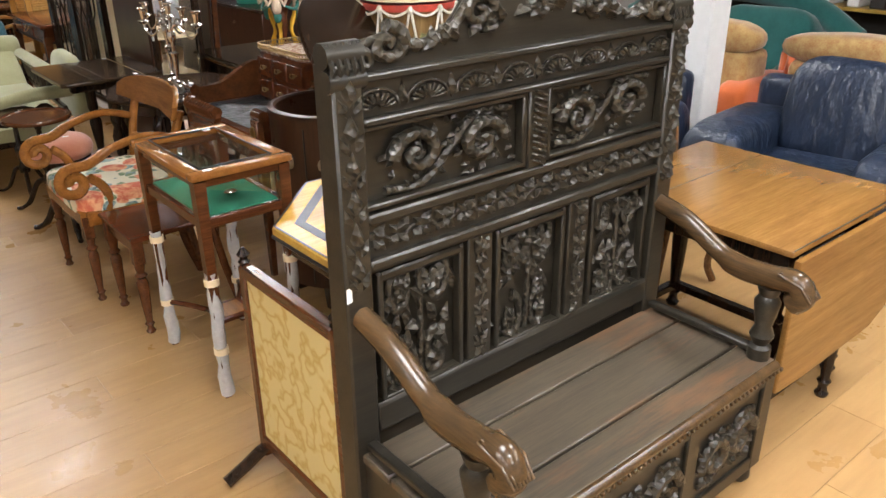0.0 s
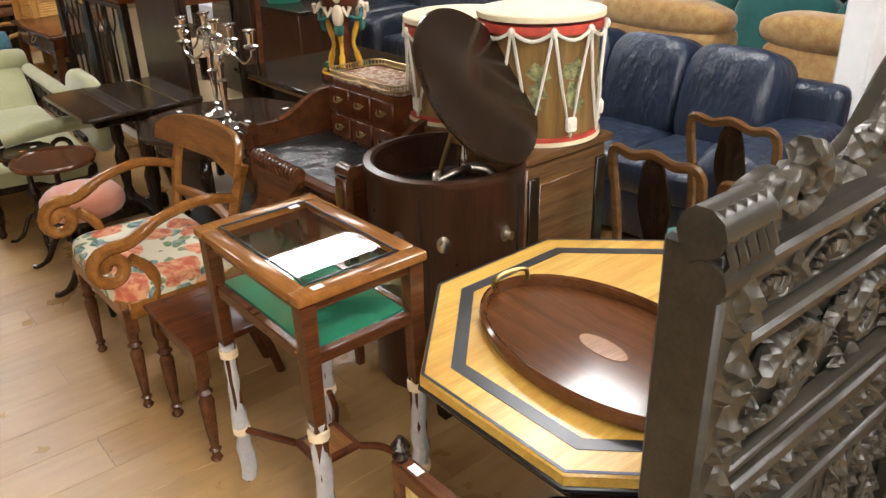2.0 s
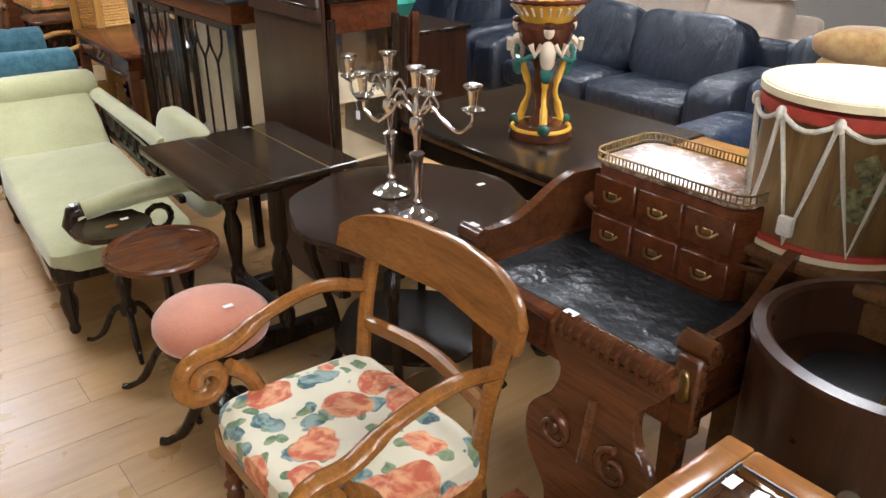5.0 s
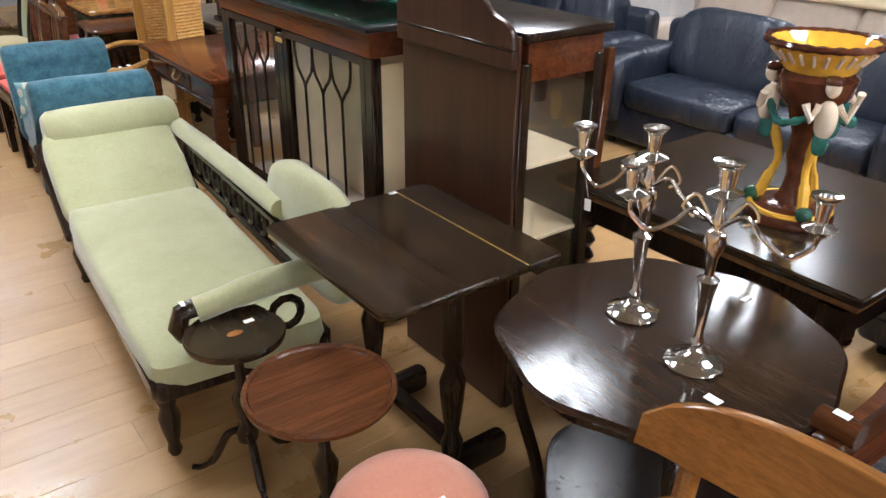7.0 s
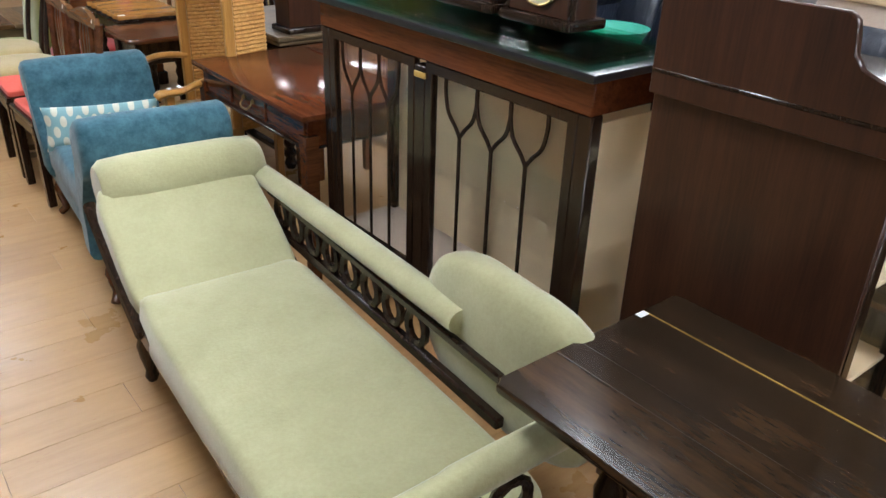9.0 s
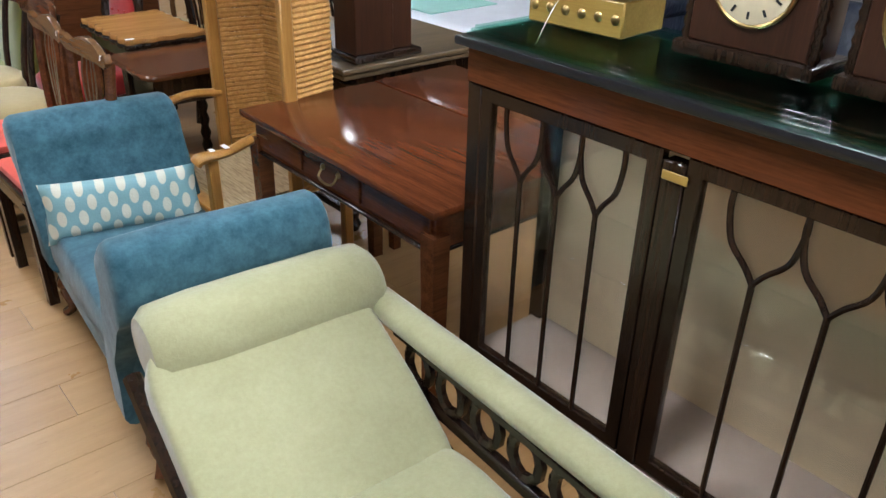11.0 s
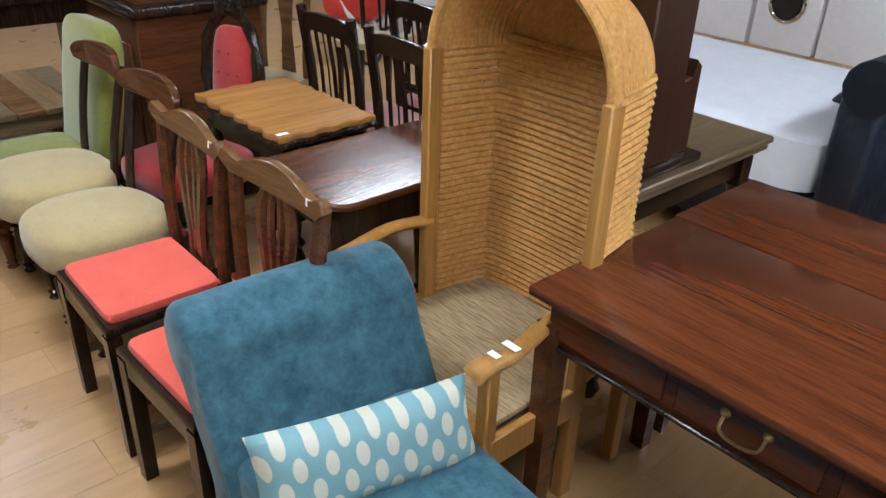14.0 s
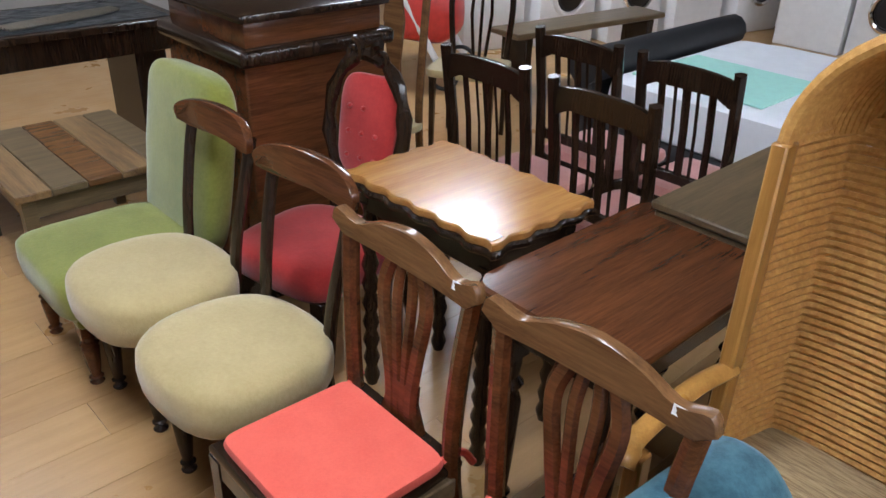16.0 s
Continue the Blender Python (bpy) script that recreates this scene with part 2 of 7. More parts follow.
def dotted():
    """Pale teal linen with staggered cream ovals."""
    m, nt, b = nodes_of("oval_print_linen", 0.85)
    col = (0.18, 0.33, 0.35)
    for ox, oz in ((0, 0), (0.5, 0.5)):
        tc = nt.nodes.new("ShaderNodeTexCoord")
        sep = nt.nodes.new("ShaderNodeSeparateXYZ")
        nt.links.new(tc.outputs["Object"], sep.inputs[0])
        sq = []
        for out, per, off, rad in ((0, 0.066, ox, 0.23), (2, 0.086, oz, 0.28)):
            chain = sep.outputs[out]
            for op, val in (("DIVIDE", per), ("ADD", off + 10.0), ("FRACT", 0), ("SUBTRACT", 0.5), ("DIVIDE", rad), ("POWER", 2)):
                mn = nt.nodes.new("ShaderNodeMath")
                mn.operation = op
                nt.links.new(chain, mn.inputs[0])
                mn.inputs[1].default_value = val
                chain = mn.outputs[0]
                if op == "DIVIDE" and val == rad:
                    ab = nt.nodes.new("ShaderNodeMath")
                    ab.operation = "ABSOLUTE"
                    nt.links.new(chain, ab.inputs[0])
                    chain = ab.outputs[0]
            sq.append(chain)
        ad = nt.nodes.new("ShaderNodeMath")
        nt.links.new(sq[0], ad.inputs[0])
        nt.links.new(sq[1], ad.inputs[1])
        col = mix(nt, ramp(nt, ad.outputs[0], [(0.8, (1, 1, 1)), (1.0, (0, 0, 0))]), col, (0.54, 0.53, 0.42))
    nt.links.new(col, b.inputs["Base Color"])
    bump(nt, b, noise_tex(nt, coords(nt), 140, 2), 0.3, 0.003)
    return m


def straw():
    m, nt, b = nodes_of("coiled_oat_straw", 0.7)
    v = coords(nt)
    n = noise_tex(nt, v, 60, 4, 0.7)
    col = ramp(nt, n, [(0.3, (0.34, 0.145, 0.03)), (0.55, (0.56, 0.295, 0.07)), (0.75, (0.74, 0.45, 0.14))])
    col = mix(nt, 0.4, col, ramp(nt, noise_tex(nt, v, 4, 4), [(0.35, (0.43, 0.2, 0.045)), (0.65, (0.62, 0.35, 0.1))]))
    nt.links.new(col, b.inputs["Base Color"])
    bump(nt, b, n, 0.5, 0.006)
    return m


def screen_cloth():
    m, nt, b = nodes_of("gold_leaf_pattern_silk", 0.6)
    v = coords(nt)
    n = noise_tex(nt, v, 11, 2, 0.5)
    vein = ramp(nt, n, [(0.44, (0.62, 0.5, 0.22)), (0.5, (0.5, 0.33, 0.09)), (0.56, (0.62, 0.5, 0.22))])
    nt.links.new(vein, b.inputs["Base Color"])
    bump(nt, b, n, 0.1, 0.003)
    return m


def marble():
    m, nt, b = nodes_of("veined_marble", 0.2)
    v = coords(nt)
    n = noise_tex(nt, v, 8, 6, 0.7)
    nt.links.new(ramp(nt, n, [(0.35, (0.16, 0.08, 0.05)), (0.47, (0.34, 0.2, 0.14)), (0.5, (0.7, 0.6, 0.5)), (0.53, (0.36, 0.2, 0.14)), (0.7, (0.22, 0.12, 0.08))]), b.inputs["Base Color"])
    return m


def rush():
    m, nt, b = nodes_of("woven_rush", 0.8)
    n = noise_tex(nt, coords(nt, (4, 40, 4)), 4, 3)
    nt.links.new(ramp(nt, n, [(0.35, (0.22, 0.15, 0.07)), (0.65, (0.42, 0.31, 0.16))]), b.inputs["Base Color"])
    bump(nt, b, n, 0.4, 0.004)
    return m


def laminate():
    """Pale oak-effect floor boards; the tone shifts from board to board."""
    m, nt, b = nodes_of("oak_laminate", 0.3)
    v = coords(nt, (1.5, 12, 1), world_space=True)
    oi = nt.nodes.new("ShaderNodeObjectInfo")
    n = noise_tex(nt, v, 2.2, 5, 0.65)
    col = ramp(nt, n, [(0.25, (0.29, 0.155, 0.055)), (0.5, (0.39, 0.225, 0.09)), (0.75, (0.47, 0.29, 0.125))])
    col = mix(nt, 0.5, col, ramp(nt, oi.outputs["Random"], [(0, (0.34, 0.19, 0.075)), (1, (0.47, 0.29, 0.12))]))
    knots = ramp(nt, noise_tex(nt, coords(nt, (2, 6, 1), world_space=True), 6, 3), [(0.68, (0, 0, 0)), (0.78, (1, 1, 1))])
    col = mix(nt, knots, col, (0.3, 0.15, 0.06))
    nt.links.new(col, b.inputs["Base Color"])
    nt.links.new(ramp(nt, noise_tex(nt, coords(nt, world_space=True), 3, 5), [(0.3, (0.24,) * 3), (0.7, (0.42,) * 3)]), b.inputs["Roughness"])
    bump(nt, b, n, 0.05, 0.002)
    return m


FLORAL, DOTTED, STRAW, SCREEN, MARBLE, RUSH, FLOORING = floral(), dotted(), straw(), screen_cloth(), marble(), rush(), laminate()
GROUT = plain("floor_joint", (0.26, 0.16, 0.075), 0.8)


def lamp_mat(strength):
    m = bpy.data.materials.new("lit_diffuser")
    m.use_nodes = True
    b = m.node_tree.nodes["Principled BSDF"]
    b.inputs["Emission Color"].default_value = (0.95, 0.97, 1, 1)
    b.inputs["Emission Strength"].default_value = strength
    return m


LIT = lamp_mat(50.0)


# ---- building helpers ----
def thing(name, at, rz=0, label="", category="", group="", kind=""):
    ob = new(name)
    ob.empty_display_size = 0.05
    ob.matrix_basis = pose(*at, 0, 0, rz)
    return tagged(ob, label, category, group, kind)


def part(name, bm, material, parent, label="", angle=40):
    bmesh.ops.recalc_face_normals(bm, faces=bm.faces)
    lim = radians(88 if name == "carving" else angle)
    for e in bm.edges:
        e.smooth = len(e.link_faces) == 2 and e.calc_face_angle(0) < lim
    for f in bm.faces:
        f.smooth = True
    me = bpy.data.meshes.new(name)
    bm.to_mesh(me)
    bm.free()
    me.materials.append(material)
    ob = new(name, me)
    ob.parent = parent
    if label:
        ob["label"] = label
    if name == "carving":
        ob["kind"] = "stuff"
    return ob


def solid(name, bm, material, label, category, kind="", group=""):
    return tagged(part(name, bm, material, None), label, category, group, kind)


def B():
    return bmesh.new()


def box(bm, c, s, bevel=0.004, m=None, seg=1):
    """A box with eased edges; c its centre, s its sizes."""
    r = bmesh.ops.create_cube(bm, size=1)
    vs = r["verts"]
    bmesh.ops.scale(bm, vec=s, verts=vs)
    if bevel:
        es = list({e for v in vs for e in v.link_edges})
        r = bmesh.ops.bevel(bm, geom=es, offset=min(bevel, min(s) * 0.45), segments=seg, affect="EDGES", profile=0.5)
        vs = list({v for f in r["faces"] for v in f.verts} | {v for v in vs if v.is_valid})
    if m is not None:
        bmesh.ops.transform(bm, matrix=m, verts=vs)
    bmesh.ops.translate(bm, vec=c, verts=vs)
    return bm


def tube(bm, pts, radii, n=8, flat=1.0, closed=False):
    """A sweep along points; radii one or one for each point; flat squeezes it across."""
    pts = [Vector(p) for p in pts]
    if not isinstance(radii, (list, tuple)):
        radii = [radii] * len(pts)
    rings, up = [], None
    for i, p in enumerate(pts):
        if closed:
            d = pts[(i + 1) % len(pts)] - pts[i - 1]
        else:
            d = pts[min(i + 1, len(pts) - 1)] - pts[max(i - 1, 0)]
        d.normalize()
        if up is None:
            up = Vector((0, 0, 1)) if abs(d.z) < 0.8 else Vector((0, 1, 0))
        side = d.cross(up).normalized()
        up = side.cross(d).normalized()
        rings.append([bm.verts.new(p + radii[i] * (math.cos(2 * math.pi * k / n) * side + flat * math.sin(2 * math.pi * k / n) * up)) for k in range(n)])
    for a, b in zip(rings, rings[1:] + ([rings[0]] if closed else [])):
        for k in range(n):
            bm.faces.new((a[k], a[(k + 1) % n], b[(k + 1) % n], b[k]))
    if not closed:
        bm.faces.new(rings[0][::-1])
        bm.faces.new(rings[-1])
    return bm


def lathe(bm, prof, c=(0, 0, 0), n=16, m=None, squash=(1, 1)):
    """A turned shape from (radius, height) pairs."""
    rings = []
    for r, z in prof:
        ring = []
        for k in range(n):
            a = 2 * math.pi * k / n
            v = Vector((max(r, 0.0004) * math.cos(a) * squash[0], max(r, 0.0004) * math.sin(a) * squash[1], z))
            ring.append(bm.verts.new((m @ v if m is not None else v) + Vector(c)))
        rings.append(ring)
    for a, b in zip(rings, rings[1:]):
        for k in range(n):
            bm.faces.new((a[k], a[(k + 1) % n], b[(k + 1) % n], b[k]))
    bm.faces.new(rings[0][::-1])
    bm.faces.new(rings[-1])
    return bm


def soft(bm, c, s, e1=0.35, e2=0.35, nu=24, nv=14, m=None, sag=0.0):
    """A stuffed, pillow-like body: a superellipsoid of sizes s."""
    def p(v, e):
        return math.copysign(abs(v) ** e, v)
    rings = []
    for j in range(nv + 1):
        ph = -math.pi / 2 + math.pi * j / nv
        ring = []
        for i in range(nu):
            th = 2 * math.pi * (i + 0.5) / nu
            x, y, z = p(math.cos(ph), e1) * p(math.cos(th), e2), p(math.cos(ph), e1) * p(math.sin(th), e2), p(math.sin(ph), e1)
            q = Vector((x * s[0] / 2, y * s[1] / 2, z * s[2] / 2))
            q += 0.012 * min(1, max(s)) * noise.noise_vector(Vector((q.x + c[0], q.y + c[1] * 1.7, q.z)) * 6)
            if sag and z > 0:
                q.z -= sag * (1 - abs(x)) * (1 - abs(y))
            ring.append(bm.verts.new((m @ q if m is not None else q) + Vector(c)))
        rings.append(ring)
    for a, b in zip(rings, rings[1:]):
        for i in range(nu):
            bm.faces.new((a[i], a[(i + 1) % nu], b[(i + 1) % nu], b[i]))
    bmesh.ops.remove_doubles(bm, verts=rings[0] + rings[-1], dist=1e-5)
    return bm


def slab(bm, outline, z0, z1, m=None, bevel=0.004):
    """A plate with the outline (x, y), from z0 to z1, edges eased."""
    n = len(outline)
    cx, cy = sum(p[0] for p in outline) / n, sum(p[1] for p in outline) / n
    def ring(z, inset):
        out = []
        for x, y in outline:
            d = math.hypot(x - cx, y - cy)
            k = 1 - inset / max(d, 1e-6)
            v = Vector((cx + (x - cx) * k, cy + (y - cy) * k, z))
            out.append(bm.verts.new(m @ v if m is not None else v))
        return out
    h = min(bevel, (z1 - z0) * 0.4)
    rs = [ring(z0, h), ring(z0 + h, 0), ring(z1 - h, 0), ring(z1, h)]
    for a, b in zip(rs, rs[1:]):
        for k in range(n):
            bm.faces.new((a[k], a[(k + 1) % n], b[(k + 1) % n], b[k]))
    bm.faces.new(rs[0][::-1])
    bm.faces.new(rs[-1])
    return bm


def fret(bm, outline, y0, y1, m=None):
    """A plate in the upright x-z plane, from y0 to y1."""
    turn = Matrix(((1, 0, 0, 0), (0, 0, 1, 0), (0, 1, 0, 0), (0, 0, 0, 1)))
    return slab(bm, outline, y0, y1, (m @ turn) if m is not None else turn, 0.003)


def oval(rx, ry, n=32, c=(0, 0), wave=0.0, lobes=8):
    return [(c[0] + rx * (1 + wave * math.cos(lobes * 2 * math.pi * k / n)) * math.cos(2 * math.pi * k / n), c[1] + ry * (1 + wave * math.cos(lobes * 2 * math.pi * k / n)) * math.sin(2 * math.pi * k / n)) for k in range(n)]


def round_rect(sx, sy, r, n=5):
    out = []
    for cx, cy, a0 in ((sx / 2 - r, sy / 2 - r, 0), (-sx / 2 + r, sy / 2 - r, 90), (-sx / 2 + r, -sy / 2 + r, 180), (sx / 2 - r, -sy / 2 + r, 270)):
        for k in range(n + 1):
            a = radians(a0 + 90 * k / n)
            out.append((cx + r * math.cos(a), cy + r * math.sin(a)))
    return out


def bez(pts, n=16):
    """A smooth line through the points."""
    P = [Vector(p) for p in pts]
    P = [2 * P[0] - P[1]] + P + [2 * P[-1] - P[-2]]
    out = []
    for i in range(1, len(P) - 2):
        for k in range(n):
            t = k / n
            a, b, c, d = P[i - 1], P[i], P[i + 1], P[i + 2]
            out.append(0.5 * ((2 * b) + (c - a) * t + (2 * a - 5 * b + 4 * c - d) * t * t + (3 * b - a - 3 * c + d) * t ** 3))
    out.append(P[-2])
    return out


TURNED = ((0.016, 0), (0.02, 0.02), (0.014, 0.04), (0.012, 0.07), (0.02, 0.1), (0.013, 0.12), (0.019, 0.3), (0.024, 0.55), (0.016, 0.6), (0.026, 0.63), (0.016, 0.66), (0.02, 0.72), (0.02, 0.75))


def leg(name, parent, x, y, h, material, r=1.0, profile=TURNED):
    """A turned leg of height h with a square head."""
    bm = B()
    lathe(bm, [(a * r, b * h) for a, b in profile], (x, y, 0), 12)
    top = profile[-1][1] * h
    if h - top > 0.01:
        box(bm, (x, y, (h + top) / 2), (0.044 * r, 0.044 * r, h - top), 0.003)
    return part(name, bm, material, parent)


def square_leg(parent, x, y, h, material, w=0.04, taper=0.7, name="leg"):
    bm = B()
    vs = [[bm.verts.new((x + sx * ww / 2, y + sy * ww / 2, z)) for sx, sy in ((-1, -1), (1, -1), (1, 1), (-1, 1))] for z, ww in ((0, w * taper), (h, w))]
    for k in range(4):
        bm.faces.new((vs[0][k], vs[0][(k + 1) % 4], vs[1][(k + 1) % 4], vs[1][k]))
    bm.faces.new(vs[0][::-1])
    bm.faces.new(vs[1])
    return part(name, bm, material, parent)


def spiral(bm, cx, cz, r, turns, start, y, thick, hand=1, n=26, end=0.15):
    pts, rad = [], []
    for k in range(n + 1):
        t = k / n
        a = radians(start) + hand * turns * 2 * math.pi * t
        rr = r * (1 - (1 - end) * t)
        pts.append((cx + rr * math.cos(a), y, cz + rr * math.sin(a)))
        rad.append(thick * (1 - 0.45 * t))
    return tube(bm, pts, rad, 6)


def paper(parent, c, s=(0.03, 0.018), m=None):
    bm = B()
    box(bm, c, (s[0], s[1], 0.001), 0, m)
    return part("price_label", bm, LABEL, parent, "small white paper lot label")


# ---- structure ----
X0, X1, Y0, Y1, H = -2.6, 9.2, -3.6, 15.2, 3.1
solid("floor", box(B(), ((X0 + X1) / 2, (Y0 + Y1) / 2, -0.06), (X1 - X0, Y1 - Y0, 0.1), 0), GROUT, "shop floor under pale oak laminate boards", "floor", "structure")
bm = B()
box(bm, ((X0 + X1) / 2, (Y0 + Y1) / 2, H + 0.05), (X1 - X0, Y1 - Y0, 0.1), 0)
for k in range(int((X1 - X0) / 0.6)):
    box(bm, (X0 + 0.6 * k + 0.3, (Y0 + Y1) / 2, H - 0.004), (0.025, Y1 - Y0, 0.008), 0)
for k in range(int((Y1 - Y0) / 0.6)):
    box(bm, ((X0 + X1) / 2, Y0 + 0.6 * k + 0.3, H - 0.006), (X1 - X0, 0.025, 0.006), 0)
solid("ceiling", bm, CEILING, "suspended tile ceiling with metal grid, out of view, greyed to cut bounced light", "ceiling", "structure")
for nm, c, s in (("wall_west", (X0 - 0.1, (Y0 + Y1) / 2, H / 2), (0.2, Y1 - Y0 + 0.4, H)), ("wall_east", (X1 + 0.1, (Y0 + Y1) / 2, H / 2), (0.2, Y1 - Y0 + 0.4, H)),
                 ("wall_south", ((X0 + X1) / 2, Y0 - 0.1, H / 2), (X1 - X0, 0.2, H)), ("wall_north", ((X0 + X1) / 2, Y1 + 0.1, H / 2), (X1 - X0, 0.2, H))):
    solid(nm, box(B(), c, s, 0), WALLPAINT, "plain grey shop wall out of view, darkened to cut bounced light", "wall", "structure")
col = thing("column", (4.3, 2.42, 0), 0, "square white painted steel column on the shop floor", "column", kind="structure")
part("shaft", box(B(), (0, 0, H / 2), (0.2, 0.16, H - 0.01), 0.012), WHITE, col)
part("plinth", box(B(), (0, 0, 0.05), (0.23, 0.19, 0.1), 0.008), WHITE, col)

lt = thing("ceiling_light", (0, 0, H - 0.03), 0, "recessed fluorescent ceiling panel with white frame", "ceiling light", "ceiling lights")
part("diffuser", box(B(), (0, 0, 0), (1.12, 0.5, 0.02), 0), LIT, lt, "glowing white diffuser")
bm = B()
for c, s in (((0, 0.28, 0), (1.2, 0.05, 0.04)), ((0, -0.28, 0), (1.2, 0.05, 0.04)), ((0.585, 0, 0), (0.04, 0.5, 0.04)), ((-0.585, 0, 0), (0.04, 0.5, 0.04)), ((0, 0, -0.012), (1.12, 0.012, 0.01))):
    box(bm, c, s, 0.003)
part("frame", bm, WHITE, lt)
# close rows over the entrance end, -0.9 added to brighten it, sparser further on
spots = [(x, y) for y in (-2.35, -0.9, 0.55) for x in (-2.05, 0.7, 3.45)] + [(3.45, 3.45), (3.45, 6.35), (6.2, 6.35), (4.7, 12.4)] + [(0.7, y) for y in (6.35, 9.25, 12.4)]
lt.matrix_basis = pose(*spots[0], H - 0.03)
for x, y in spots[1:]:
    copy_thing(lt, pose(x, y, H - 0.03))


# ---- carved settle ----
def carve_leaf(bm, x, z, ang, ln, w, y):
    """A raised leaf with a ridge."""
    d, s = Vector((math.cos(ang), 0, math.sin(ang))), Vector((-math.sin(ang), 0, math.cos(ang)))
    o = Vector((x, y, z))
    base, tip, mid = o, o + d * ln, o + d * ln * 0.45
    top = mid + Vector((0, -w * 0.7, 0))
    v = [bm.verts.new(p) for p in (base, mid + s * w / 2, tip, mid - s * w / 2, top)]
    for a, b in ((0, 1), (1, 2), (2, 3), (3, 0)):
        bm.faces.new((v[a], v[b], v[4]))


def rosette(bm, x, z, r, y, n=7):
    for k in range(n):
        carve_leaf(bm, x, z, 2 * math.pi * k / n, r, r * 0.75, y)
    soft(bm, (x, y - r * 0.12, z), (r * 0.6, r * 0.5, r * 0.6), 1, 1, 8, 6)


def fan(bm, x, z, r, y, n=9):
    for k in range(n):
        a = math.pi * (k + 0.5) / n
        tube(bm, [(x + 0.2 * r * math.cos(a), y, z + 0.2 * r * math.sin(a)), (x + 0.6 * r * math.cos(a), y - 0.006, z + 0.6 * r * math.sin(a)), (x + r * math.cos(a), y - 0.004, z + r * math.sin(a))], [r * 0.05, r * 0.1, r * 0.13], 6)
    tube(bm, [(x + 1.22 * r * math.cos(math.pi * k / 14), y, z + 1.22 * r * math.sin(math.pi * k / 14)) for k in range(15)], 0.005, 6)


def scroll_panel(bm, cx, cz, w, h, y, flip=1):
    """Leafy S-scrolls with rosettes filling a panel."""
    r = h * 0.36
    for sx in (-1, 1):
        x = cx + sx * w * 0.24 * flip
        spiral(bm, x, cz + sx * h * 0.03, r, 1.3, 90 - 90 * sx * flip, y - 0.006, 0.02, sx * flip)
        rosette(bm, x, cz + sx * h * 0.03, r * 0.42, y)
        for k in range(9):
            a = 2 * math.pi * k / 9
            carve_leaf(bm, x + r * math.cos(a), cz + r * math.sin(a), a + 0.9 * sx, h * 0.17, h * 0.1, y)
    tube(bm, bez([(cx - w * 0.46, y, cz - h * 0.4), (cx - w * 0.2, y, cz - h * 0.42), (cx, y, cz), (cx + w * 0.2, y, cz + h * 0.42), (cx + w * 0.46, y, cz + h * 0.4)], 6), 0.012, 6)
    for k in range(46):
        carve_leaf(bm, cx + w * random.uniform(-0.47, 0.47), cz + h * random.uniform(-0.46, 0.46), random.uniform(0, 6.28), h * 0.16, h * 0.1, y)


def vine(bm, x0, x1, z, h, y, upright=False):
    """A running leaf band, along x or along z."""
    n = max(4, int((x1 - x0) / (h * 0.8)))
    pts = []
    for k in range(n * 3 + 1):
        t = x0 + (x1 - x0) * k / (n * 3)
        o = h * 0.25 * math.sin(2 * math.pi * k / 6)
        pts.append((z + o, y, t) if upright else (t, y, z + o))
    tube(bm, pts, 0.006, 5)
    for k in range(n):
        t = x0 + (x1 - x0) * (k + 0.5) / n
        for s in (-1, 1):
            a = s * 0.8 + (math.pi / 2 if upright else 0)
            carve_leaf(bm, z if upright else t, t if upright else z, a, h * 0.62, h * 0.42, y)
            a2 = s * 2.2 + (math.pi / 2 if upright else 0)
            carve_leaf(bm, z if upright else t, t if upright else z, a2, h * 0.45, h * 0.35, y)


